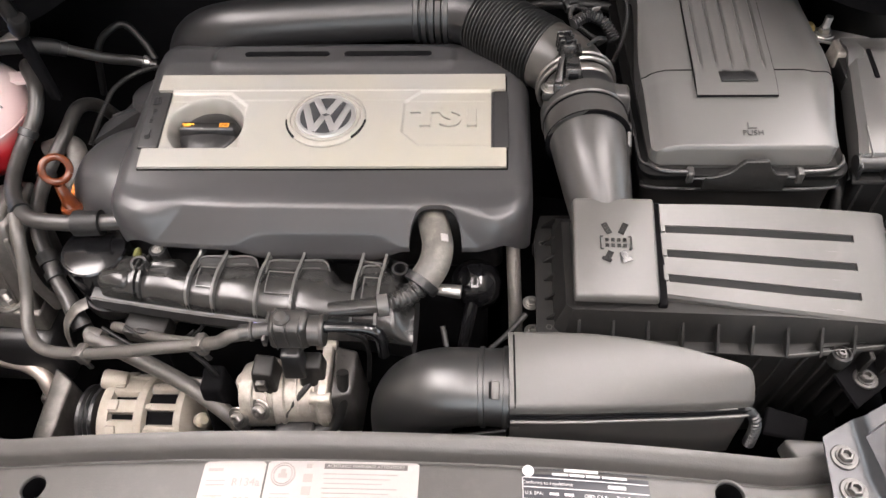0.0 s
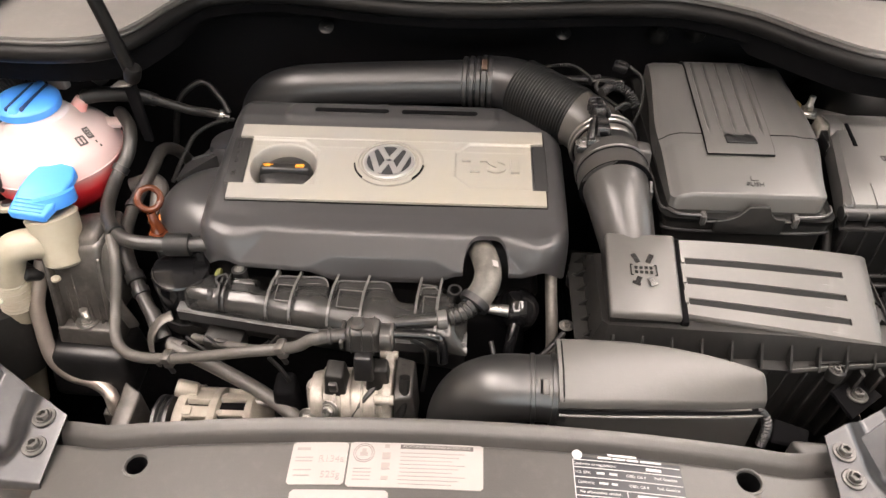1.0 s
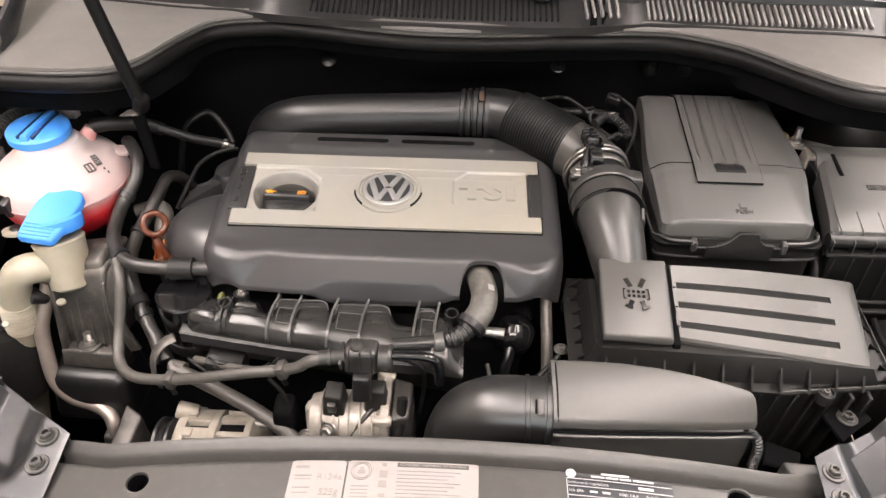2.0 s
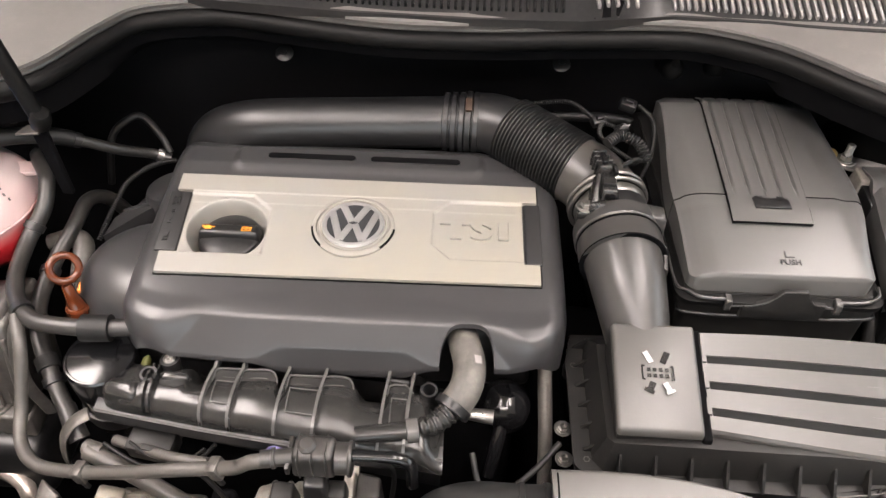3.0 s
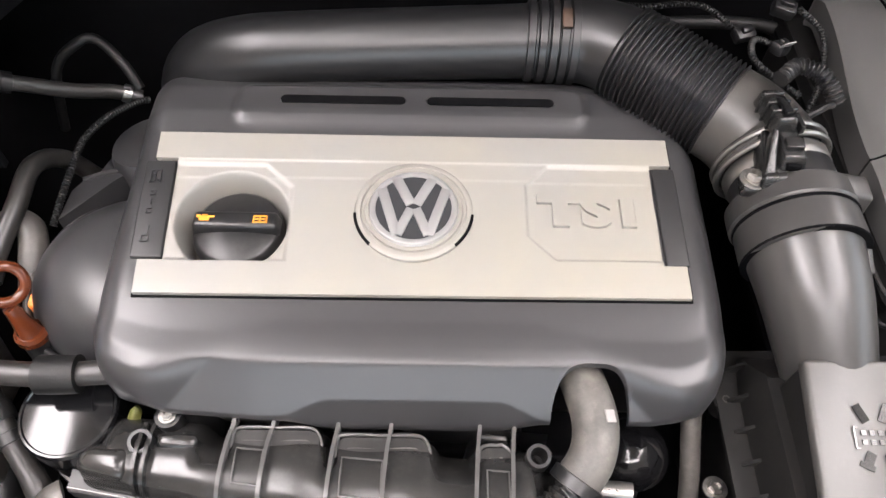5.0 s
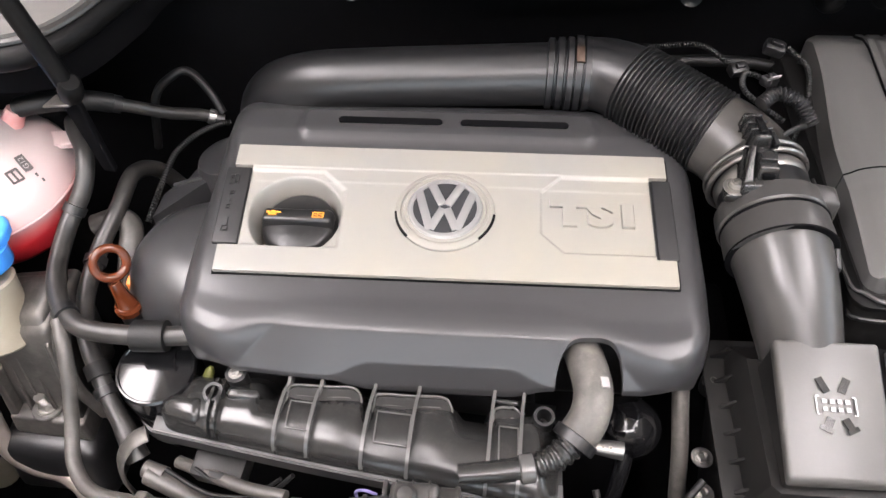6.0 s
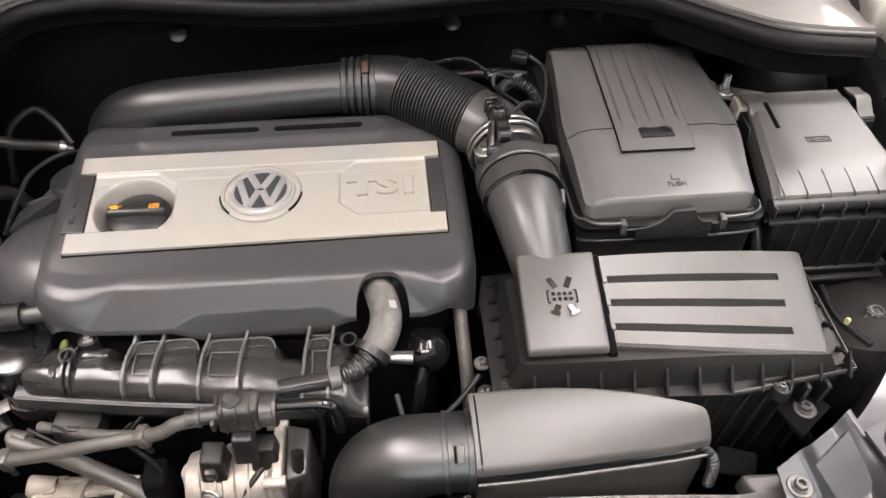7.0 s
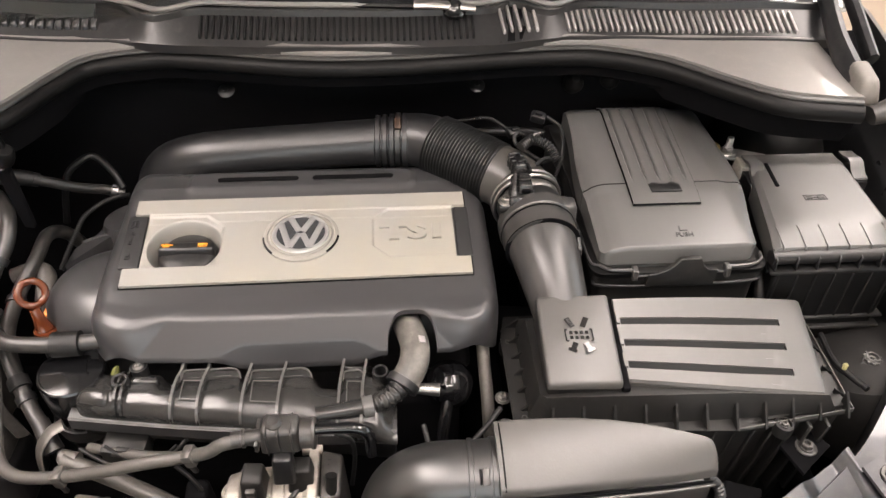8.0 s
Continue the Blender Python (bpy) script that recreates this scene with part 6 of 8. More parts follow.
part("outlet", tube([tc + Vector((0.026, 0.030, 0.030)), tc + Vector((0.036, 0.040, 0.050)), tc + Vector((0.043, 0.045, 0.061))], [0.016, 0.0115, 0.0095], 14, 4), surface("red_stained_spout", (0.55, 0.22, 0.21), 0.4, second=(0.5, 0.40, 0.38), amount=0.8, big=40), tank, "pink stained outlet spout")
part("mount_ear", plate([(-0.014, -0.012), (0.012, -0.012), (0.018, 0.0), (0.012, 0.012), (-0.014, 0.012)], 0.005, pose(-0.512, 0.795, 0.808, 0, 10, 20), 0.001), TANK, tank)
part("vent_box", hull_box([(-0.600, 0.815, 0.845), (-0.575, 0.815, 0.845), (-0.573, 0.828, 0.845), (-0.598, 0.828, 0.845), (-0.600, 0.815, 0.872), (-0.575, 0.815, 0.872), (-0.573, 0.828, 0.872), (-0.598, 0.828, 0.872)], 0.002), PAPER, tank, "white moulded tab behind the cap")
part("left_ear", block((0.02, 0.02, 0.03), pose(-0.695, 0.775, 0.80, 0, 10, 0), 0.004), PAPER, tank, "white moulded ear")
part("seam", tube(ring_line(tc, 0.0958, (0, 0, 1), 48), 0.0014, 6, 1), TANK, tank)
mark = bmesh.new()
mn = Vector((0.55, -0.22, 0.80)).normalized()
mx = Vector((0.80, 0.0, -0.55)).normalized()
mp = Matrix.Translation((-0.5185, 0.7345, 0.8165)) @ Matrix((mx, mn.cross(mx), mn)).transposed().to_4x4() @ Matrix.Rotation(radians(60), 4, "Z") @ Matrix.Diagonal((1.2, 1.25, 1, 1))
for dx, dy, w, h in ((-0.009, 0.006, 0.009, 0.001), (-0.009, -0.004, 0.009, 0.001), (-0.0135, 0.001, 0.001, 0.011), (-0.0045, 0.001, 0.001, 0.011), (-0.009, 0.001, 0.001, 0.011),
                     (0.0035, 0.007, 0.0072, 0.0145), (0.0055, -0.006, 0.0012, 0.003), (0.007, -0.012, 0.0012, 0.003)):
    block((max(w, 0.0016), max(h, 0.0016), 0.0012), mp @ Matrix.Translation((dx, dy, 0)), 0, bm=mark)
part("printed_marks", mark, INK, tank, "black printed book and level marks")
grade = bmesh.new()
letters("G12", 0.0062, 0.0003, mp @ Matrix.Translation((0.0035, 0.007, 0.0009)) @ Matrix.Rotation(radians(90), 4, "Z"), grade)
part("grade_print", grade, PAPER, tank, "pale letters on a black field")
lev = thing("level_sensor_plug", (-0.64, 0.665, 0.78), "black level sensor plug on the coolant tank", "wiring plug", "wiring plugs")
lev_m = pose(-0.637, 0.672, 0.787, 12, 4, -6)
part("housing", block((0.030, 0.018, 0.022), lev_m, 0.0025), BLACK, lev)
part("collar", block((0.008, 0.022, 0.026), lev_m @ Matrix.Translation((0.012, 0, 0)), 0.002), BLACK, lev)
part("latch", block((0.020, 0.008, 0.004), lev_m @ Matrix.Translation((-0.006, 0.001, 0.013)), 0.001), GLOSS, lev)
part("wire_seal", block((0.006, 0.013, 0.016), lev_m @ Matrix.Translation((-0.017, 0, -0.001)), 0.002), SEAL_SHADE, lev)
for d in (-0.004, 0.001, 0.006):
    part("lead", tube([lev_m @ Vector((-0.018, 0, d)), (-0.672, 0.672, 0.785 + d), (-0.700, 0.662, 0.774 + d * 0.6), (-0.725, 0.635, 0.755), (-0.735, 0.60, 0.73)], 0.0016, 8, 6), WIRE, lev)
# black ribbed loom round the tank
ribbed = thing("ribbed_loom", (-0.70, 0.80, 0.75), "ribbed black plastic loom curving round the coolant tank", "wiring loom")
part("lower_sleeve", tube([(-0.695, 0.63, 0.70), (-0.702, 0.68, 0.775), (-0.696, 0.74, 0.822)], 0.0135, 16, 6), RUBBER, ribbed)
part("conduit", tube([(-0.697, 0.735, 0.819), (-0.685, 0.79, 0.840), (-0.660, 0.838, 0.846), (-0.615, 0.864, 0.843), (-0.575, 0.868, 0.843)], 0.0105, 16, 6, ribs=(0.0052, 0.0034, 0, 4)), RUBBER, ribbed)
part("cuff", tube([(-0.580, 0.868, 0.853), (-0.555, 0.862, 0.853), (-0.535, 0.852, 0.848)], 0.0155, 14, 4), RUBBER, ribbed)

# ---- washer filler ----
washer = thing("washer_filler", (-0.535, 0.62, 0.66), "yellowed plastic washer filler neck with a blue hinged cap", "washer filler")
part("neck", spin([(0.024, -0.005), (0.030, 0.0), (0.031, 0.03), (0.0335, 0.062), (0.0345, 0.066), (0.032, 0.068)], (-0.536, 0.612, 0.700), (-0.16, 0.30, 1), 32), CREAM, washer)
shape = [(0.018, -0.048), (0.023, -0.030), (0.027, -0.004), (0.030, 0.022), (0.029, 0.033), (0.022, 0.042), (0.004, 0.045), (-0.012, 0.044), (-0.022, 0.034), (-0.028, 0.016), (-0.031, -0.006), (-0.030, -0.028), (-0.029, -0.046), (-0.025, -0.049), (0.014, -0.050)]
wcap = part("cap", plate(shape, 0.012, pose(-0.548, 0.645, 0.800, 11, 8, 0), 0.004, seg=3), BLUE, washer, "blue hinged cap with a ribbed tongue")
for k in range(4):
    part("tongue_rib", block((0.038 + 0.001 * k, 0.0026, 0.003), pose(-0.548, 0.645, 0.800, 11, 8, 0) @ Matrix.Translation((-0.0055, -0.044 + 0.0062 * k, 0.0006)), 0.0008, 1), BLUE, wcap)
part("cap_skirt", spin([(0.033, 0.0), (0.0345, 0.002), (0.0345, 0.018), (0.030, 0.02)], (-0.5475, 0.642, 0.770), (-0.16, 0.30, 1), 32), BLUE, wcap)
part("elbow", tube([(-0.550, 0.613, 0.722), (-0.568, 0.602, 0.735), (-0.592, 0.592, 0.732), (-0.607, 0.588, 0.705), (-0.612, 0.586, 0.675)], [0.019, 0.0215, 0.022, 0.0215, 0.021], 20, 6), CREAM, washer)
part("bellows", tube([(-0.612, 0.586, 0.682), (-0.615, 0.585, 0.66), (-0.618, 0.584, 0.635)], 0.022, 20, 6, ribs=(0.006, 0.004, 0, 2)), CREAM, washer, "ribbed part of the filler pipe")
part("downpipe", tube([(-0.618, 0.584, 0.64), (-0.632, 0.582, 0.58), (-0.65, 0.58, 0.50), (-0.67, 0.575, 0.42)], 0.021, 18, 5), CREAM, washer)
part("bracket_eye", plate([(0.0065 * math.cos(a), 0.0055 * math.sin(a)) for a in np.linspace(0, 6.2, 16)], 0.004, pose(-0.545, 0.583, 0.690, 10, 0, 0), 0.001), CREAM, washer)
eye = part("side_eye", plate([(0.022 * math.cos(a), 0.015 * math.sin(a)) for a in np.linspace(0, 2 * math.pi, 22)[:-1]], 0.006, pose(-0.628, 0.668, 0.748, -8, 0, 10), 0.002), CREAM, washer, "oval moulded mounting eye")
part("eye_screw", spin([(0.0085, -0.001), (0.0085, 0.001), (0.006, 0.003), (0, 0.003)], (-0.630, 0.668, 0.749), (0, -0.1, 1), 16), BLACK, eye)

# ---- hoses ----
def hose(name, points, radius, label, group="coolant hoses", mat=None, clips=(), sleeves=(), steps=6):
    """One hose with its clips (point number) and sleeves (from, to, radius)."""
    t = thing(name, points[len(points) // 2], label, "hose", group)
    part("tube", tube(points, radius, 16, steps), mat or RUBBER, t)
    for a, b, r in sleeves:
        line = [p for u, p in along(points, steps) if a <= u <= b]
        part("sleeve", tube(line, r, 16, 1), WIRE if mat is None else mat, t)
    for c in clips:
        line = along(points, 20)
        k = min(range(len(line)), key=lambda n: abs(line[n][0] - c))
        ax = line[min(k + 1, len(line) - 1)][1] - line[max(k - 1, 0)][1]
        part("clip", spin([(radius + 0.0005, -0.005), (radius + 0.0025, -0.0045), (radius + 0.0025, 0.0045), (radius + 0.0005, 0.005)], line[k][1], ax, 18), BLACK, t)
        if group == "vent hoses" and radius < 0.008:
            turn = ax.to_track_quat("X", "Z").to_matrix().to_4x4()
            part("clip_block", block((0.013, radius * 2.7, radius * 2.7), Matrix.Translation(line[k][1]) @ turn, 0.003), MOUNT, t)
            part("clip_tongue", block((0.006, 0.004, 0.018), Matrix.Translation(line[k][1] + Vector((0, -0.004, -0.014))) @ turn, 0.001), BLACK, t)
    return t


hose("coolant_hose", [(-0.549, 0.800, 0.842), (-0.521, 0.810, 0.843), (-0.486, 0.830, 0.831), (-0.457, 0.845, 0.813), (-0.423, 0.866, 0.786), (-0.395, 0.884, 0.769), (-0.372, 0.889, 0.757)], 0.0072, "dark rubber hose from the coolant tank to the engine", clips=(0.25, 2.8), sleeves=((0.1, 2.7, 0.0108),))
hose("coolant_hose", [(-0.515, 0.83, 0.80), (-0.498, 0.805, 0.811), (-0.478, 0.775, 0.806), (-0.476, 0.745, 0.785), (-0.488, 0.712, 0.763), (-0.482, 0.66, 0.755), (-0.462, 0.620, 0.755), (-0.435, 0.596, 0.755), (-0.405, 0.589, 0.755), (-0.36, 0.588, 0.755), (-0.315, 0.592, 0.755)], 0.0095,
     "thick dark rubber hose looping into the engine's side", clips=(3.6, 6.4), sleeves=((8.6, 9.35, 0.0150),))
hose("coolant_hose", [(-0.425, 0.845, 0.68), (-0.438, 0.825, 0.735), (-0.449, 0.795, 0.758), (-0.452, 0.75, 0.752), (-0.462, 0.70, 0.735), (-0.460, 0.65, 0.725), (-0.448, 0.61, 0.715), (-0.425, 0.572, 0.698), (-0.408, 0.548, 0.684), (-0.395, 0.532, 0.676)], 0.0092,
     "dark rubber hose running down beside the oil filter", clips=(4.2, 7.4), sleeves=((6.6, 7.1, 0.0125),))
hose("vent_hose", [(-0.455, 0.60, 0.755), (-0.443, 0.575, 0.745), (-0.440, 0.553, 0.72), (-0.441, 0.530, 0.69), (-0.432, 0.495, 0.672), (-0.405, 0.470, 0.672), (-0.360, 0.460, 0.679), (-0.30, 0.452, 0.697), (-0.25, 0.448, 0.713), (-0.205, 0.447, 0.722), (-0.178, 0.442, 0.735), (-0.160, 0.440, 0.750), (-0.135, 0.441, 0.755)], 0.0070,
     "long grey rubber vent hose in front of the manifold", "vent hoses", WEATHERED_HOSE := surface("grey_rubber", (0.05, 0.047, 0.043), 0.42, second=(0.085, 0.078, 0.07), dust=0.15), clips=(6.2, 9.2))
hose("vent_hose", [(-0.362, 0.492, 0.664), (-0.328, 0.480, 0.660), (-0.282, 0.462, 0.652), (-0.237, 0.443, 0.642), (-0.195, 0.420, 0.630), (-0.171, 0.406, 0.605), (-0.160, 0.400, 0.56)], 0.0092, "grey rubber hose sloping down over the alternator", "vent hoses", WEATHERED_HOSE)
hose("vent_hose", [(-0.335, 0.505, 0.668), (-0.30, 0.492, 0.676), (-0.26, 0.478, 0.684), (-0.22, 0.47, 0.69)], 0.006, "short grey hose under the manifold", "vent hoses", WEATHERED_HOSE)
flare = thing("flared_duct", (-0.38, 0.52, 0.66), "dark rubber duct with a flat grey strap", "duct")
part("cone", tube([(-0.398, 0.537, 0.680), (-0.388, 0.522, 0.672), (-0.378, 0.508, 0.660)], [0.0098, 0.0105, 0.0115], 20, 5), RUBBER, flare)
part("curved_strap", tube([(-0.362, 0.520, 0.694), (-0.376, 0.512, 0.690), (-0.387, 0.500, 0.676), (-0.388, 0.490, 0.655), (-0.382, 0.484, 0.635)], 0.009, 12, 6, squash=0.25), MOUNT, flare, "flat curved grey strap")
part("stub", tube([(-0.366, 0.498, 0.664), (-0.345, 0.492, 0.664)], 0.0085, 14, 3), WEATHERED_HOSE, flare)
hose("breather_hose", [(0.034, 0.64, 0.725), (0.035, 0.610, 0.745), (0.039, 0.583, 0.758), (0.044, 0.556, 0.757), (0.040, 0.532, 0.752), (0.026, 0.512, 0.742)], 0.0172, "grey weathered breather hose under the cover's arch", "vent hoses", WEATHERED, clips=(4.85,))
single("paint_mark", block((0.0085, 0.0095, 0.0014), pose(0.0520, 0.5545, 0.7728, 10, 26, 12), 0.0004, 1), PAPER, "white paint dab on the breather hose", "paint mark")
hose("aircon_pipe", [(-0.572, 0.612, 0.70), (-0.583, 0.603, 0.668), (-0.592, 0.585, 0.635), (-0.592, 0.572, 0.60), (-0.586, 0.555, 0.55), (-0.565, 0.548, 0.522), (-0.535, 0.545, 0.512), (-0.508, 0.532, 0.508), (-0.497, 0.518, 0.49), (-0.495, 0.514, 0.45)], 0.0105, "bare aluminium air conditioning pipe", "aircon pipes", PALE_PIPE, clips=())
single("service_port", spin([(0.008, -0.012), (0.0105, -0.008), (0.0105, 0.01), (0.007, 0.014)], (-0.585, 0.597, 0.682), (-0.6, -0.5, 0.4), 18), BLACK, "black capped service port on the pipe", "service port")
conduit = thing("cable_conduit", (-0.404, 0.82, 0.76), "thin ribbed black cable conduit beside the resonator", "cable conduit")
part("tube", tube([(-0.364, 0.886, 0.757), (-0.374, 0.876, 0.762), (-0.390, 0.848, 0.770), (-0.404, 0.819, 0.770), (-0.408, 0.793, 0.765), (-0.412, 0.765, 0.757), (-0.42, 0.74, 0.74)], 0.0030, 10, 6, ribs=(0.0030, 0.0013, 0, 6)), WIRE, conduit)
hclamp = thing("hose_clamp", (-0.378, 0.888, 0.76), "small bright spring clamp on a rubber hose", "hose clamp", "hose clamps")
part("band", spin([(0.0080, -0.004), (0.0090, -0.0035), (0.0090, 0.0035), (0.0080, 0.004)], (-0.384, 0.8875, 0.7635), (1, 0.15, -0.6), 20), STEEL, hclamp)
part("ear", block((0.006, 0.005, 0.006), pose(-0.381, 0.886, 0.772, 0, 20, 10), 0.001), STEEL, hclamp)
hose("vacuum_line", [(-0.475, 0.90, 0.70), (-0.455, 0.905, 0.775), (-0.43, 0.915, 0.80), (-0.41, 0.92, 0.803), (-0.385, 0.905, 0.785), (-0.372, 0.893, 0.765)], 0.0050, "thin black vacuum line behind the engine", "vent hoses", WIRE)
hose("coolant_hose", [(-0.485, 0.742, 0.728), (-0.458, 0.748, 0.734), (-0.441, 0.738, 0.733), (-0.437, 0.714, 0.722), (-0.438, 0.690, 0.700)], 0.0125, "short grey hose elbow behind the dipstick", "coolant hoses", WEATHERED_HOSE)

# ---- dipstick ----
dip = thing("dipstick", (-0.409, 0.640, 0.70), "brown-orange dipstick ring handle", "dipstick")
part("ring", tube(ring_line((-0.416, 0.654, 0.777), 0.0150, (0.55, -0.62, 0.56), 28), 0.0046, 12, 1), AMBER, dip, "ring shaped pull")
part("stem", tube([(-0.4135, 0.642, 0.762), (-0.410, 0.638, 0.748), (-0.408, 0.636, 0.735)], [0.006, 0.0075, 0.0105], 14, 5), AMBER, dip)
part("collar", spin([(0.013, 0), (0.0135, 0.006), (0.0115, 0.009), (0.010, 0.009)], (-0.408, 0.635, 0.727), (0.1, 0.1, 1), 20), AMBER, dip)
part("guide_tube", tube([(-0.408, 0.635, 0.728), (-0.404, 0.628, 0.70), (-0.398, 0.62, 0.66)], 0.0105, 14, 4), BLACK, dip)
single("warning_tab", hull_box([(-0.420, 0.660, 0.712), (-0.404, 0.658, 0.712), (-0.404, 0.672, 0.712), (-0.420, 0.674, 0.712), (-0.419, 0.660, 0.735), (-0.405, 0.658, 0.733), (-0.405, 0.670, 0.735), (-0.419, 0.672, 0.737)], 0.002), ORANGE, "bright orange plastic tab behind the dipstick", "tab")

# ---- oil filter housing ----
oil = thing("oil_filter", (-0.362, 0.560, 0.62), "glossy black oil filter can", "oil filter")
part("can", spin([(0.037, -0.11), (0.0385, -0.02), (0.0375, -0.008), (0.0378, -0.0045), (0.0362, -0.0022), (0.0345, -0.0020), (0.0335, -0.0032), (0.0300, -0.0028), (0.018, -0.0018), (0, -0.0012)], (-0.357, 0.568, 0.7345), (0.02, -0.07, 1), 48), GLOSS, oil)
part("base_ring", spin([(0.040, -0.01), (0.0415, 0.0), (0.040, 0.01)], (-0.359, 0.574, 0.650), (0.02, -0.07, 1), 40), BLACK, oil)
single("seal_tag", spin([(0.0045, -0.006), (0.005, 0.004), (0.0045, 0.012), (0.002, 0.016)], (-0.312, 0.566, 0.715), (0.3, 0.5, 0.7), 10), surface("olive_tag", (0.075, 0.078, 0.012), 0.6), "small olive plastic plug beside the oil filter", "plug")

# ---- intake manifold ----
man = thing("intake_manifold", (-0.17, 0.515, 0.66), "glossy dark plastic intake manifold with raised ribs", "intake manifold")
own_rows = []


def man_front(x):
    """The front flange runs straight, nearer to the carrier on the battery side."""
    return 0.5150 - 0.160 * (x + 0.351)


for x in np.linspace(-0.345, 0.020, 120):
    f = (x + 0.345) / 0.365
    y_mid = 0.537 - 0.029 * f
    end = ease(-0.345, -0.315, x) * ease(0.022, -0.004, x)
    wave = 0.5 + 0.5 * math.cos((x + 0.245) / 0.0785 * 2 * math.pi)
    ry, front, rz = 0.026 + 0.014 * end, y_mid - man_front(x) - 0.004, 0.010 + (0.0225 + 0.0018 * wave) * end
    row = []
    for k in range(21):
        a = math.pi * (k / 20)
        bay = max(ease(-0.234, -0.226, x) * ease(-0.150, -0.160, x), ease(-0.153, -0.146, x) * ease(-0.066, -0.078, x), ease(-0.047, -0.040, x), ease(-0.246, -0.256, x))
        drop = 0.026 * (1 - bay) * ease(0.42, 0.85, k / 20)
        row.append((x, y_mid - (front if math.cos(a) > 0 else 0.95 * ry) * math.cos(a), 0.700 + 0.006 * f + rz * abs(math.sin(a)) ** 0.7 - drop))
    own_rows.append(row)
part("upper_shell", sheet(own_rows, 0.0), SMOKED, man)
lower = []
for x in np.linspace(-0.342, 0.018, 40):
    f = (x + 0.345) / 0.365
    y_mid = 0.537 - 0.029 * f
    lower.append([(x, man_front(x) + 0.005, 0.701 + 0.006 * f), (x, man_front(x) + 0.010, 0.672), (x, man_front(x) + 0.026, 0.650), (x, y_mid + 0.03, 0.645), (x, y_mid + 0.06, 0.66), (x, y_mid + 0.06, 0.70)])
part("lower_shell", sheet(lower), BLACK, man)
lip = [(x, man_front(x) if x < -0.06 else 0.4692, 0.6965 + 0.008 * ease(-0.25, -0.05, x)) for x in (-0.351, -0.30, -0.22, -0.14, -0.06, 0.02)]
dense = [p for _, p in along(lip, 6)]
part("ledge_bead", tube([p + Vector((0, 0.0022, 0.0122)) for p in dense], 0.0012, 6, 1), SMOKED_LIT, man, "weld bead on the ledge, its glint in the colour")
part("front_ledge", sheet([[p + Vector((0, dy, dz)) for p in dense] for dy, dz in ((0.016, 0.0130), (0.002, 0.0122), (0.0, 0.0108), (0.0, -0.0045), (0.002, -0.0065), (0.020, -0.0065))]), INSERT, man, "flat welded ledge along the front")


def shell_top(x, k):
    f = (x + 0.345) / 0.365
    y_mid = 0.537 - 0.029 * f
    a = math.pi * k
    return Vector((x, y_mid - (y_mid - man_front(x) - 0.003 if math.cos(a) > 0 else 0.041) * math.cos(a), 0.702 + 0.006 * f + 0.0335 * abs(math.sin(a)) ** 0.6))


def rib(x0, lean=-0.006, rear=True):
    pts = [shell_top(x0 + lean * (1 - k), k) for k in np.linspace(0.05, 0.72, 9)]
    if rear:
        pts += [Vector((x0, 0.556, 0.7345)), Vector((x0 + 0.001, 0.572, 0.7375))]
    t = 0.0015
    rows = []
    for s, up in ((-t, -0.006), (-t, 0.0048), (t, 0.0048), (t, -0.006)):
        rows.append([p + Vector((s, 0, up)) for p in pts])
    return sheet(rows)


def frame_tab(x0, x1):
    """A raised loop behind a pair of ribs, with rounded top corners."""
    y, z = 0.552 - 0.022 * (x0 + 0.345) / 0.365 + 0.008, 0.7335
    line = [(x0, y - 0.018, z - 0.002), (x0, y, z), (x0 + 0.006, y + 0.004, z + 0.001), ((x0 + x1) / 2, y + 0.004, z + 0.001), (x1 - 0.008, y + 0.004, z + 0.001), (x1, y - 0.004, z - 0.002), (x1 + 0.001, y - 0.018, z - 0.006)]
    bm = tube(line, 0.0013, 6, 6)
    inner = [(x, yy - 0.0095, zz - 0.0025) for x, yy, zz in line[1:-1]]
    return tube(inner, 0.0009, 6, 6, bm=bm)


def inset(x0, x1):
    """A thin raised rectangle pressed into the skin between two ribs."""
    corners = [(x0 + 0.005, 0.36), (x0 + 0.005, 0.60), (x1 - 0.005, 0.60), (x1 - 0.005, 0.36), (x0 + 0.005, 0.36)]
    line = []
    for (xa, ka), (xb, kb) in zip(corners, corners[1:]):
        line += [shell_top(xa + (xb - xa) * k / 5, ka + (kb - ka) * k / 5) + Vector((0, 0, 0.0005)) for k in range(5)]
    return tube([*line, line[0]], 0.0008, 6, 1)


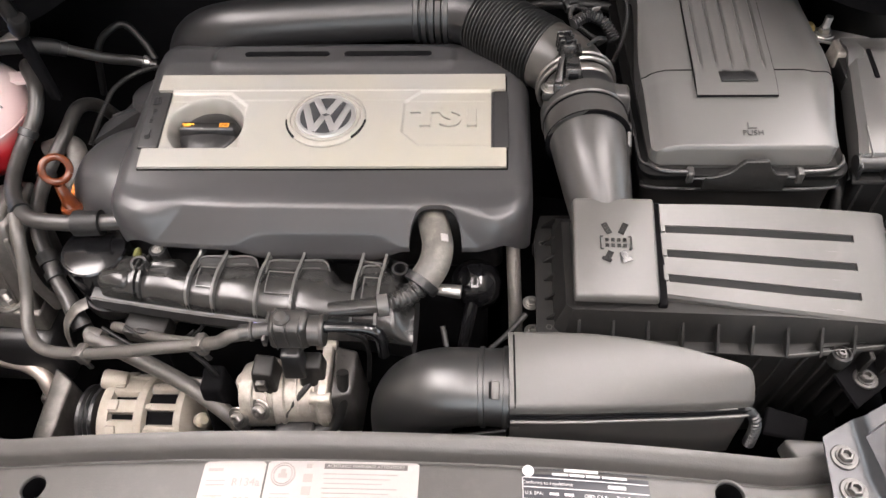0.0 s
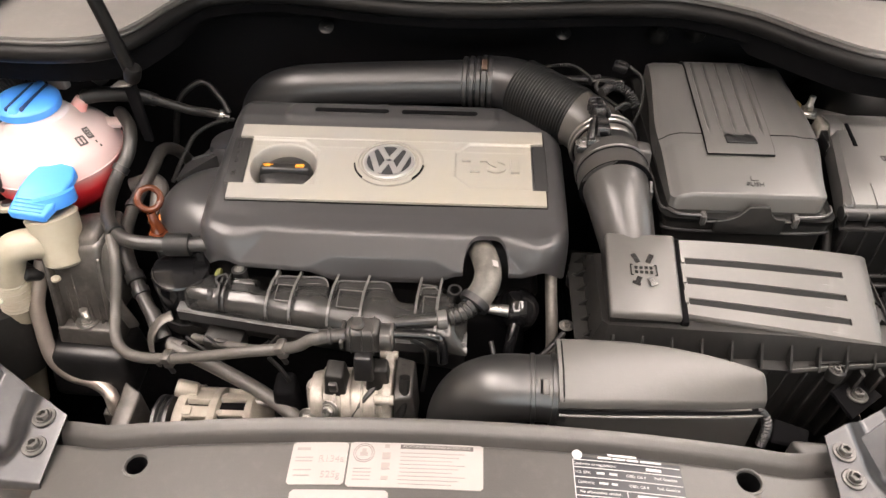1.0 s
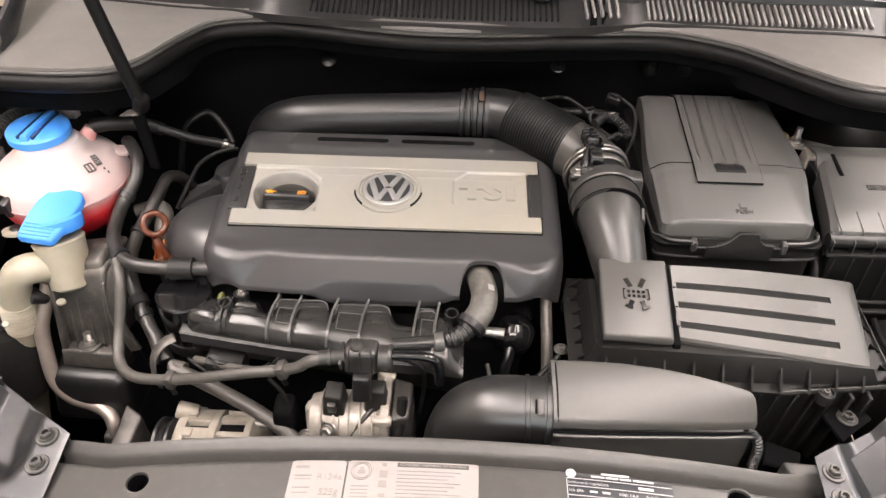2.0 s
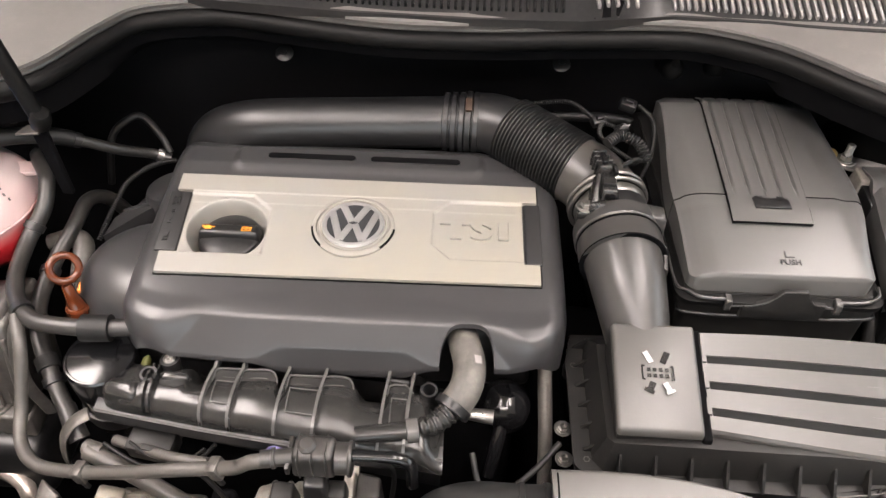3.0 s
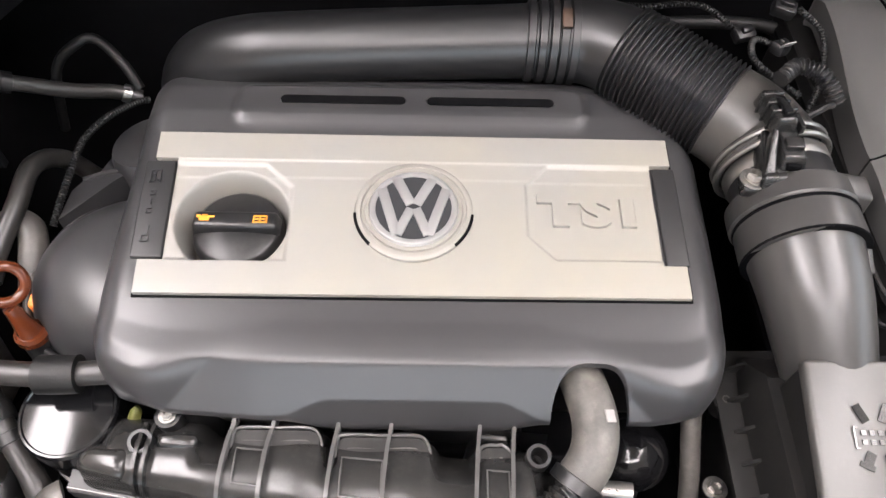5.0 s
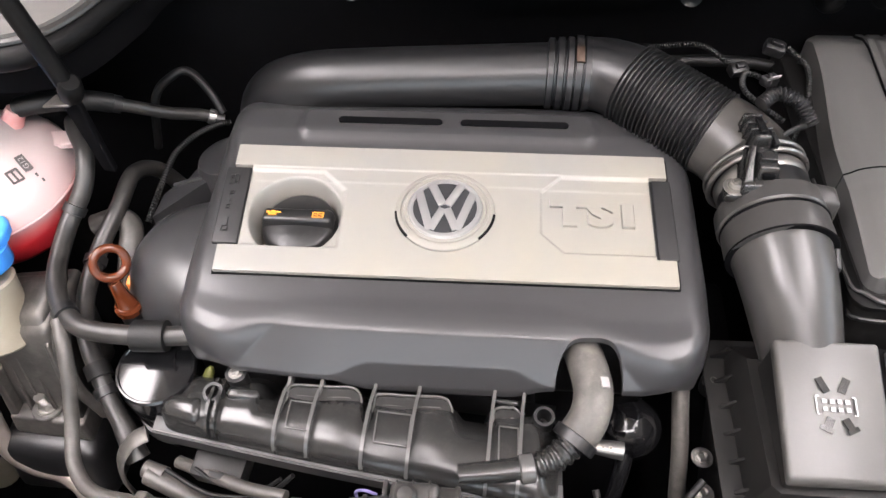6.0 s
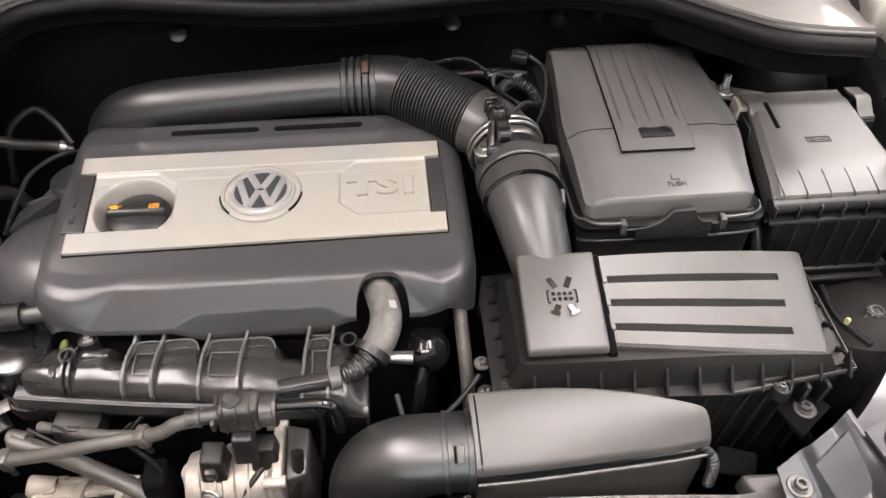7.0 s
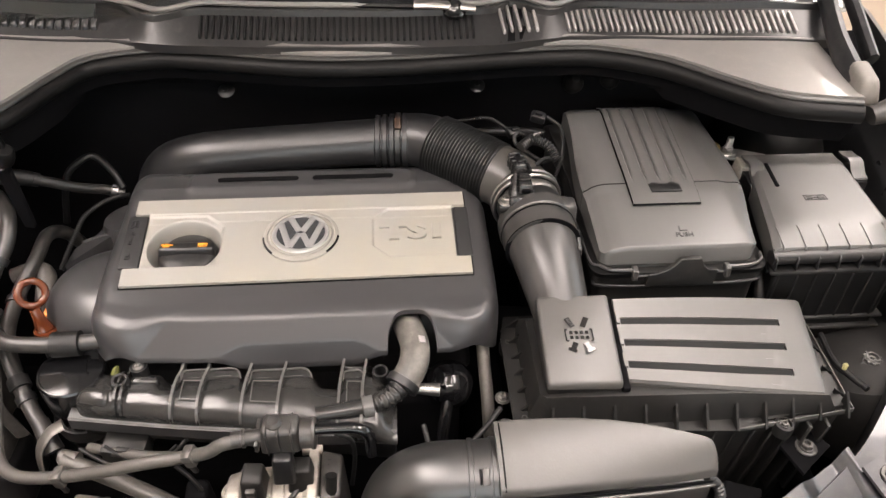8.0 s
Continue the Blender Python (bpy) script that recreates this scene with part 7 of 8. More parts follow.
# Ribs, rims and loops are paler than the skin to paint their highlights.
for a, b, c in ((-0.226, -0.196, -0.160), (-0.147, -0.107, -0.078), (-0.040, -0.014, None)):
    part("rib", rib(a), SMOKED_LIT, man)
    part("rib", rib(b), SMOKED_LIT, man)
    part("inset_rim", inset(a, b), SMOKED_LIT, man)
    part("frame_loop", frame_tab(a, c if c else b), SMOKED_LIT, man)
    ty, tx = 0.560 - 0.022 * (a + 0.345) / 0.365, c or b
    part("tab_plate", plate([(a, -0.019), (tx, -0.019), (tx, -0.004), (tx - 0.003, 0.001), (tx - 0.008, 0.003), (a + 0.005, 0.003), (a, 0.0)], 0.004, Matrix.Translation((0, ty, 0.7335)) @ Matrix.Rotation(radians(7), 4, "X"), 0.0008, seg=1), SMOKED, man, "thin translucent tab between the ribs")
    part("back_wall", hull_box([(a, 0.545, 0.69), ((c or b), 0.543, 0.69), ((c or b), 0.549, 0.69), (a, 0.551, 0.69), (a, 0.552, 0.733), ((c or b) - 0.004, 0.550, 0.732), ((c or b) - 0.004, 0.555, 0.732), (a, 0.556, 0.733)], 0.002), SMOKED, man)
part("rib", rib(-0.292, -0.003, False), SMOKED, man)
part("rib", rib(-0.285, -0.003, False), SMOKED, man)
part("end_bulge", hull_box([(-0.347, 0.522, 0.698), (-0.300, 0.512, 0.698), (-0.298, 0.545, 0.70), (-0.340, 0.549, 0.70), (-0.343, 0.525, 0.733), (-0.300, 0.516, 0.736), (-0.299, 0.541, 0.738), (-0.338, 0.545, 0.734)], 0.010, 4), SMOKED, man, "rounded glossy end of the manifold")
part("rear_tab", hull_box([(-0.285, 0.535, 0.69), (-0.245, 0.535, 0.69), (-0.245, 0.552, 0.69), (-0.285, 0.552, 0.69), (-0.282, 0.540, 0.738), (-0.252, 0.540, 0.736), (-0.252, 0.552, 0.736), (-0.282, 0.552, 0.738)], 0.005), SMOKED, man)
for x, y, z in ((-0.293, 0.543, 0.738), (0.003, 0.535, 0.742)):
    part("bolt_boss", spin([(0.0085, -0.03), (0.0096, -0.002), (0.0090, 0.002), (0.0064, 0.002), (0.0058, -0.020), (0, -0.020)], (x, y, z), (0, -0.1, 1), 24), BLACK, man)
hex_bolt("bolt", (-0.277, 0.563, 0.7395), 0.0038, STEEL, man)
part("bolt_post", spin([(0.009, -0.03), (0.010, 0)], (-0.277, 0.563, 0.739), (0, 0, 1), 14), BLACK, man)
for k in range(4):
    x = -0.29 + 0.085 * k
    part("runner", tube([(x, 0.53, 0.665), (x + 0.01, 0.56, 0.66), (x + 0.015, 0.60, 0.655)], [0.026, 0.024, 0.023], 16, 5), BLACK, man)

# pipe elbow between breather hose and manifold, with its quick connector
quick = thing("quick_connector", (-0.02, 0.49, 0.73), "smoky clear plastic connector pipe", "connector")
part("elbow", tube([(0.028, 0.514, 0.742), (0.012, 0.500, 0.738), (-0.004, 0.492, 0.737)], [0.0125, 0.0115, 0.0105], 16, 5, ribs=(0.007, 0.002, 0, 2)), SMOKED, quick)
part("ring", spin([(0.0105, -0.006), (0.0125, -0.005), (0.0125, 0.006), (0.0105, 0.007)], (-0.012, 0.4895, 0.7375), (1, 0.2, 0), 20), SMOKED_LIT, quick)
part("barrel", tube([(-0.015, 0.489, 0.7375), (-0.04, 0.4845, 0.739), (-0.068, 0.480, 0.740)], [0.0102, 0.0092, 0.0085], 18, 4), SMOKED, quick)
part("nozzle", tube([(0.045, 0.515, 0.733), (0.062, 0.513, 0.733), (0.070, 0.512, 0.733)], [0.006, 0.0075, 0.0075], 14, 3), STEEL, quick, "bright metal nozzle")

# ---- purge valve ----
VALVE = surface("dull_grey_valve_plastic", (0.022, 0.021, 0.020), 0.32, second=(0.045, 0.042, 0.039), big=50, dust=0.12)
valve = thing("purge_valve", (-0.10, 0.446, 0.73), "black plastic purge valve with side fittings", "valve")
part("body", hull_box([(-0.122, 0.434, 0.735), (-0.080, 0.434, 0.735), (-0.078, 0.462, 0.735), (-0.120, 0.462, 0.735), (-0.120, 0.436, 0.768), (-0.082, 0.436, 0.768), (-0.080, 0.460, 0.772), (-0.118, 0.460, 0.772)], 0.005), VALVE, valve)
part("coil", tube([(-0.080, 0.447, 0.752), (-0.066, 0.447, 0.752)], 0.0155, 18, 2), VALVE, valve)
part("coil_rim", spin([(0.0165, -0.002), (0.0172, 0), (0.0165, 0.002)], (-0.0665, 0.447, 0.752), (1, 0, 0), 24), VALVE, valve)
for k in range(3):
    part("body_rib", block((0.0016, 0.029, 0.036), pose(-0.114 + 0.013 * k, 0.4475, 0.7525, 4, 0, 0), 0.0006, 1), VALVE, valve)
part("top_cap", spin([(0.0085, 0), (0.009, 0.003), (0.006, 0.006), (0, 0.0065)], (-0.106, 0.448, 0.770), (0, -0.1, 1), 16), VALVE, valve)
part("side_fin", block((0.004, 0.034, 0.012), pose(-0.124, 0.448, 0.752, 4, 0, 0), 0.001), VALVE, valve)
part("port_ring", spin([(0.0085, -0.002), (0.0100, -0.0015), (0.0100, 0.0015), (0.0085, 0.002)], (-0.138, 0.4425, 0.755), (1, 0.12, 0), 18), VALVE, valve)
part("port", tube([(-0.150, 0.441, 0.755), (-0.118, 0.445, 0.755)], 0.0082, 14, 3), VALVE, valve)
part("outlet", tube([(-0.068, 0.447, 0.758), (-0.045, 0.447, 0.758), (-0.022, 0.447, 0.756), (-0.010, 0.446, 0.745), (-0.008, 0.444, 0.715)], [0.006, 0.0055, 0.006, 0.0065, 0.0065], 12, 5), GLOSS, valve, "glossy black outlet elbow")
part("plug", hull_box([(-0.112, 0.420, 0.700), (-0.088, 0.420, 0.700), (-0.088, 0.440, 0.700), (-0.112, 0.440, 0.700), (-0.110, 0.424, 0.738), (-0.090, 0.424, 0.738), (-0.090, 0.440, 0.738), (-0.110, 0.440, 0.738)], 0.003), BLACK, valve)
part("wire", tube([(-0.132, 0.458, 0.742), (-0.142, 0.460, 0.744), (-0.150, 0.461, 0.738), (-0.150, 0.459, 0.728)], 0.0014, 8, 6), surface("lilac_wire", (0.16, 0.14, 0.3), 0.5), valve, "thin violet wire")

# ---- aluminium pump body ----
pump = thing("coolant_pump", (-0.11, 0.43, 0.60), "cast aluminium pump body with bolted flange", "pump")
part("barrel", spin([(0.024, -0.052), (0.034, -0.048), (0.036, -0.040), (0.036, -0.012), (0.0385, -0.010), (0.0385, 0.0), (0.036, 0.002), (0.036, 0.034), (0.041, 0.040), (0.041, 0.046)], (-0.118, 0.436, 0.645), (1, 0.04, 0.03), 36), CAST, pump)
part("rear_flange", hull_box([(-0.079, 0.398, 0.598), (-0.067, 0.398, 0.598), (-0.066, 0.480, 0.598), (-0.078, 0.480, 0.598), (-0.079, 0.402, 0.688), (-0.068, 0.402, 0.688), (-0.067, 0.474, 0.698), (-0.078, 0.474, 0.698)], 0.0025), CAST, pump, "square cast flange")
part("end_cover", hull_box([(-0.065, 0.405, 0.60), (-0.040, 0.412, 0.60), (-0.038, 0.468, 0.60), (-0.065, 0.474, 0.60), (-0.065, 0.408, 0.684), (-0.043, 0.416, 0.680), (-0.041, 0.464, 0.690), (-0.065, 0.468, 0.694)], 0.004), VALVE, pump, "dark end cover")
for y, z in ((0.408, 0.683), (0.470, 0.692), (0.405, 0.61)):
    part("flange_boss", tube([(-0.086, y, z), (-0.064, y, z)], 0.0065, 14, 2), CAST, pump)
part("left_block", spin([(0.012, -0.05), (0.0125, 0.012), (0.0110, 0.016), (0.0075, 0.017), (0.007, 0.012)], (-0.163, 0.436, 0.655), (0.05, 0.05, 1), 24), CAST, pump)
for k in range(3):
    part("web", hull_box([(-0.145 + 0.02 * k, 0.400, 0.640), (-0.141 + 0.02 * k, 0.400, 0.640), (-0.141 + 0.02 * k, 0.425, 0.640), (-0.145 + 0.02 * k, 0.425, 0.640), (-0.145 + 0.02 * k, 0.405, 0.668), (-0.141 + 0.02 * k, 0.405, 0.668), (-0.141 + 0.02 * k, 0.425, 0.680), (-0.145 + 0.02 * k, 0.425, 0.680)], 0.001, 1), CAST, pump)
for p in ((-0.168, 0.402, 0.650), (-0.172, 0.408, 0.628), (-0.142, 0.404, 0.664)):
    hex_bolt("bolt", p, 0.007, STEEL, pump, (-0.3, -1, 0.6))
part("plug", hull_box([(-0.13, 0.385, 0.622), (-0.085, 0.385, 0.622), (-0.085, 0.405, 0.622), (-0.13, 0.405, 0.622), (-0.128, 0.386, 0.645), (-0.087, 0.386, 0.645), (-0.087, 0.404, 0.645), (-0.128, 0.404, 0.645)], 0.004), BLACK, pump, "black wiring plug")
part("top_plug", hull_box([(-0.150, 0.418, 0.672), (-0.122, 0.416, 0.672), (-0.120, 0.446, 0.676), (-0.148, 0.448, 0.676), (-0.147, 0.422, 0.706), (-0.125, 0.420, 0.706), (-0.123, 0.442, 0.712), (-0.145, 0.444, 0.712)], 0.003), BOX_SHADED, pump, "black sensor plug on the pump")
part("top_plug_latch", block((0.010, 0.006, 0.016), pose(-0.136, 0.416, 0.694, 8, 0, 0), 0.0012), VALVE, pump)
part("top_plug", hull_box([(-0.100, 0.424, 0.676), (-0.070, 0.424, 0.676), (-0.070, 0.448, 0.680), (-0.100, 0.448, 0.680), (-0.097, 0.427, 0.712), (-0.073, 0.427, 0.712), (-0.073, 0.445, 0.716), (-0.097, 0.445, 0.716)], 0.003), BOX_SHADED, pump, "black sensor plug on the pump")
for k in range(5):
    part("casting_rib", tube(ring_line((-0.152 + 0.016 * k, 0.436, 0.645), 0.0368, (1, 0.04, 0.03), 14, 95, 150), 0.0016, 6, 1), CAST, pump)
part("side_tube", tube([(-0.160, 0.405, 0.612), (-0.135, 0.398, 0.606), (-0.105, 0.396, 0.602), (-0.07, 0.40, 0.60)], 0.010, 14, 4), BLACK, pump)
part("lead", tube([(-0.085, 0.395, 0.634), (-0.065, 0.40, 0.640), (-0.055, 0.415, 0.665), (-0.052, 0.43, 0.70)], 0.0065, 10, 5), WIRE, pump)
part("strap", tube([(-0.085, 0.43, 0.685), (-0.105, 0.412, 0.668), (-0.125, 0.398, 0.64), (-0.135, 0.392, 0.615)], 0.0035, 8, 5), BLACK, pump)

# ---- alternator ----
alt = thing("alternator", (-0.31, 0.445, 0.46), "cast aluminium alternator with a black pulley", "alternator")
ac = Vector((0, 0.447, 0.546))
part("core", spin([(0.030, 0), (0.0475, 0.001), (0.0475, 0.100), (0.030, 0.101)], (-0.356, ac.y, ac.z), (1, 0, 0.03), 32), SHADE_BLACK, alt, "dark windings inside the housing")
ALLOY = surface("dull_cast_alloy", (0.30, 0.272, 0.232), 0.62, metal=0.1, second=(0.19, 0.168, 0.14), amount=0.7, big=35, fine=260, bump=0.7, dust=0.25)
part("front_housing", spin([(0.028, 0), (0.046, 0.002), (0.054, 0.006), (0.057, 0.010), (0.057, 0.020), (0.0475, 0.021)], (-0.362, ac.y, ac.z), (1, 0, 0.03), 40), ALLOY, alt)
part("stator", spin([(0.047, 0), (0.0555, 0.001), (0.0570, 0.003), (0.0570, 0.012), (0.0550, 0.0135), (0.047, 0.0145)], (-0.313, ac.y, ac.z), (1, 0, 0.03), 40), ALLOY, alt, "cast middle band")
part("rear_housing", spin([(0.047, 0), (0.0555, 0.002), (0.0545, 0.010), (0.044, 0.020), (0.02, 0.024)], (-0.266, ac.y, ac.z), (1, 0, 0.03), 40), ALLOY, alt)
for k in range(12):
    a = 2 * math.pi * (k + 0.3) / 12
    n = Vector((0, math.cos(a), math.sin(a)))
    turn = Matrix((Vector((1, 0, 0)), n.cross(Vector((1, 0, 0))), n)).transposed().to_4x4()
    m = Matrix.Translation(Vector((-0.329, ac.y, ac.z)) + n * 0.0515) @ turn
    part("front_bar", block((0.040, 0.0235 if k % 3 else 0.0165, 0.010), m, 0.0022), ALLOY, alt)
    part("bar_step", block((0.012, 0.0130, 0.004), m @ Matrix.Translation((-0.010, 0, 0.006)), 0.001, 1), ALLOY, alt)
    part("gap_tooth", block((0.007, 0.006, 0.006), Matrix.Translation(Vector((-0.297, ac.y, ac.z)) + n * 0.0535) @ turn, 0.0008, 1), ALLOY, alt)
    m = Matrix.Translation(Vector((-0.281, ac.y, ac.z)) + n * 0.0508) @ turn
    part("rear_bar", block((0.036, 0.0085 if k % 2 else 0.0135, 0.010), m, 0.0018), ALLOY, alt)
    if k % 4 == 1:
        part("case_bolt", block((0.012, 0.011, 0.010), Matrix.Translation(Vector((-0.255, ac.y, ac.z)) + n * 0.050) @ turn, 0.0025), STEEL, alt)
for y, z in ((0.474, 0.598),):
    part("mount_lug", spin([(0.0105, -0.014), (0.012, -0.011), (0.012, 0.011), (0.0105, 0.014), (0.006, 0.014), (0.0055, 0.004), (0, 0.004)], (-0.350, y, z), (-1, 0, 0.3), 20), ALLOY, alt)
    part("through_bolt", tube([(-0.34, y - 0.01, z - 0.004), (-0.24, y - 0.012, z - 0.006)], 0.005, 10, 2), STEEL, alt)
part("pulley", spin([(0.028, 0), (0.041, 0.002), (0.041, 0.006), (0.038, 0.009), (0.041, 0.012), (0.038, 0.015), (0.041, 0.018), (0.041, 0.022), (0.02, 0.026)], (-0.389, ac.y, ac.z + 0.006), (1, 0, 0.03), 36), BLACK, alt, "grooved black pulley")
part("terminal", spin([(0.008, 0), (0.009, 0.012), (0.005, 0.016)], (-0.238, 0.43, 0.585), (0.6, -0.3, 0.7), 12), CREAM, alt)
single("alternator_bracket", hull_box([(-0.225, 0.42, 0.56), (-0.185, 0.42, 0.56), (-0.185, 0.46, 0.56), (-0.225, 0.46, 0.56), (-0.215, 0.425, 0.665), (-0.190, 0.425, 0.665), (-0.190, 0.455, 0.672), (-0.215, 0.455, 0.672)], 0.006), SHADE_BLACK, "black bracket beside the alternator", "bracket")

# ---- engine mount ----
mount = thing("engine_mount", (-0.52, 0.59, 0.52), "grey cast engine mount with a stud and nut", "engine mount")
part("bracket", hull_box([(-0.575, 0.585, 0.60), (-0.485, 0.58, 0.60), (-0.475, 0.66, 0.60), (-0.57, 0.66, 0.60), (-0.560, 0.610, 0.715), (-0.478, 0.60, 0.735), (-0.47, 0.68, 0.74), (-0.555, 0.68, 0.725)], 0.010), MOUNT, mount)
part("seat", hull_box([(-0.572, 0.566, 0.572), (-0.478, 0.560, 0.572), (-0.478, 0.60, 0.572), (-0.572, 0.60, 0.572), (-0.568, 0.570, 0.602), (-0.482, 0.565, 0.602), (-0.482, 0.60, 0.604), (-0.568, 0.60, 0.604)], 0.004), MOUNT, mount)
part("cushion", hull_box([(-0.60, 0.535, 0.48), (-0.47, 0.53, 0.48), (-0.47, 0.63, 0.48), (-0.60, 0.63, 0.48), (-0.59, 0.548, 0.568), (-0.475, 0.543, 0.568), (-0.475, 0.62, 0.574), (-0.59, 0.62, 0.574)], 0.016, 4), BLACK, mount, "dark rubber cushion block")
hex_bolt("nut", (-0.527, 0.583, 0.604), 0.0095, STEEL, mount)
part("stud", tube([(-0.527, 0.583, 0.608), (-0.527, 0.583, 0.628)], 0.0055, 12, 8, ribs=(0.0018, 0.0008, 0, 1)), STEEL, mount)
for k, x in enumerate((-0.545, -0.532, -0.517, -0.504)):
    part("fin", hull_box([(x - 0.002, 0.578, 0.603), (x + 0.002, 0.578, 0.603), (x + 0.002, 0.61, 0.603), (x - 0.002, 0.61, 0.603), (x - 0.0015, 0.598, 0.690 - 0.012 * abs(k - 1.5)), (x + 0.0015, 0.598, 0.690 - 0.012 * abs(k - 1.5)), (x + 0.002, 0.63, 0.71), (x - 0.002, 0.63, 0.71)], 0.001, 1), MOUNT, mount)
part("cap_pad", hull_box([(-0.556, 0.612, 0.712), (-0.482, 0.604, 0.728), (-0.476, 0.668, 0.735), (-0.55, 0.672, 0.720), (-0.548, 0.620, 0.728), (-0.488, 0.612, 0.742), (-0.482, 0.662, 0.748), (-0.544, 0.664, 0.735)], 0.006), MOUNT, mount)
for x in (-0.562, -0.488):
    part("web", hull_box([(x - 0.006, 0.572, 0.60), (x + 0.004, 0.572, 0.60), (x + 0.004, 0.62, 0.60), (x - 0.006, 0.62, 0.60), (x - 0.002, 0.597, 0.712), (x + 0.006, 0.595, 0.714), (x + 0.006, 0.65, 0.725), (x - 0.002, 0.65, 0.725)], 0.003), MOUNT, mount)
single("strap_arc", tube([(-0.46, 0.58, 0.60), (-0.475, 0.585, 0.66), (-0.468, 0.60, 0.72), (-0.455, 0.61, 0.74)], 0.010, 12, 6, squash=0.4), MOUNT, "grey curved bracket strap", "strap")

# ---- low dark pipes at the front left ----
single("low_bracket", hull_box([(-0.475, 0.42, 0.44), (-0.44, 0.40, 0.44), (-0.43, 0.50, 0.44), (-0.47, 0.52, 0.44), (-0.470, 0.43, 0.53), (-0.445, 0.415, 0.53), (-0.435, 0.50, 0.55), (-0.465, 0.52, 0.55)], 0.004), MOUNT, "dull grey bracket low in the bay", "bracket")
single("pipe_block", hull_box([(-0.52, 0.505, 0.43), (-0.475, 0.50, 0.43), (-0.475, 0.535, 0.43), (-0.52, 0.54, 0.43), (-0.515, 0.508, 0.482), (-0.48, 0.503, 0.482), (-0.48, 0.53, 0.484), (-0.515, 0.535, 0.484)], 0.004), MOUNT, "dark pipe block at the aluminium pipe's end", "block")

# ---- right of the manifold ----
tubeholder = thing("guide_tube", (0.129, 0.545, 0.64), "dull grey vertical guide tube beside the air box", "tube")
part("tube", tube([(0.127, 0.60, 0.760), (0.127, 0.575, 0.727), (0.130, 0.535, 0.685), (0.133, 0.490, 0.62)], 0.0078, 14, 5), MOUNT, tubeholder)
sph = thing("vacuum_actuator", (0.085, 0.555, 0.65), "round glossy black vacuum actuator", "actuator")
part("can", spin([(0.012, -0.03), (0.026, -0.02), (0.030, -0.004), (0.028, 0.010), (0.018, 0.021), (0, 0.025)], (0.085, 0.556, 0.690), (0.1, -0.3, 1), 28), GLOSS, sph)
part("arm", tube([(0.082, 0.535, 0.69), (0.076, 0.515, 0.67), (0.07, 0.50, 0.64)], 0.008, 12, 5), GLOSS, sph)
hose("thin_cable", [(0.05, 0.49, 0.70), (0.06, 0.46, 0.685), (0.085, 0.455, 0.69), (0.115, 0.475, 0.70), (0.14, 0.50, 0.71)], 0.0032, "thin black cable beside the guide tube", "vent hoses", WIRE)
for x, y, z in ((0.148, 0.53, 0.69), (0.15, 0.505, 0.67)):
    t = thing("small_bolt", (x, y, z), "small bright bolt by the air box", "bolt", "small bolts")
    hex_bolt("head", (x, y, z), 0.0055, STEEL, t)

# ---- thin cables in the shade under the manifold ----
hose("thin_cable", [(-0.335, 0.488, 0.69), (-0.30, 0.476, 0.672), (-0.265, 0.474, 0.672), (-0.235, 0.478, 0.682), (-0.215, 0.486, 0.70)], 0.0022, "thin black cable looping under the manifold", "thin cables", WIRE)
hose("thin_cable", [(-0.31, 0.492, 0.688), (-0.285, 0.482, 0.676), (-0.25, 0.480, 0.676), (-0.228, 0.486, 0.69)], 0.0018, "thin black cable looping under the manifold", "thin cables", WIRE)
hose("thin_cable", [(-0.22, 0.452, 0.70), (-0.205, 0.445, 0.685), (-0.195, 0.44, 0.66), (-0.192, 0.437, 0.62)], 0.0026, "thin black cable dropping beside the pump", "thin cables", WIRE)
hose("thin_cable", [(-0.045, 0.452, 0.742), (-0.03, 0.455, 0.725), (-0.028, 0.458, 0.69), (-0.034, 0.456, 0.64)], 0.0026, "thin black cable dropping beside the pump", "thin cables", WIRE)
box = thing("shaded_plug", (-0.29, 0.505, 0.66), "black wiring plug in the shade under the manifold", "wiring plug", "wiring plugs")
part("housing", block((0.05, 0.03, 0.028), pose(-0.292, 0.502, 0.668, 8, 4, -8), 0.004), BOX_SHADED, box)
part("latch", block((0.014, 0.006, 0.006), pose(-0.290, 0.488, 0.683, 8, 4, -8), 0.001), BOX_SHADED, box)

# ---- brackets on the fenders ----
right_z = lambda x, y: 0.714 - 0.05 * (x - 0.42) + 0.02 * (y - 0.34)
left_z = lambda x, y: 0.702 + 0.04 * (x + 0.45) + 0.10 * (y - 0.35)


def trough_plate(outer, inner, fz, depth, lo=0.04, hi=0.74):
    """A pressed plate between its outer and inner edge; a trough opens towards the bay and ends in a round toe."""
    rows = []
    for v in np.linspace(0, 1, 45):
        k = v * (len(outer) - 1)
        n = min(int(k), len(outer) - 2)
        a = Vector(outer[n]).lerp(Vector(outer[n + 1]), k - n)
        b = Vector(inner[0]).lerp(Vector(inner[1]), v)
        row = []
        for u in np.linspace(0, 1, 49):
            p = a.lerp(b, u)
            toe = 0.30 + 0.26 * abs((u - (lo + hi) / 2) / (hi - lo) * 2) ** 2.2
            wall = ease(lo, lo + 0.16, u + 0.06 * (1 - v)) * ease(hi, hi - 0.30, u) * ease(toe - 0.14, toe + 0.14, v)
            lip = 0.006 * max(0.0, 1 - v / 0.05)
            row.append((p.x, p.y, fz(p.x, p.y) - depth * wall - lip))
        rows.append(row)
    return sheet(rows, 0.002)


rbr = thing("headlamp_bracket", (0.47, 0.33, 0.69), "glossy dark painted sheet metal headlamp bracket with bolts", "bracket", "headlamp brackets")
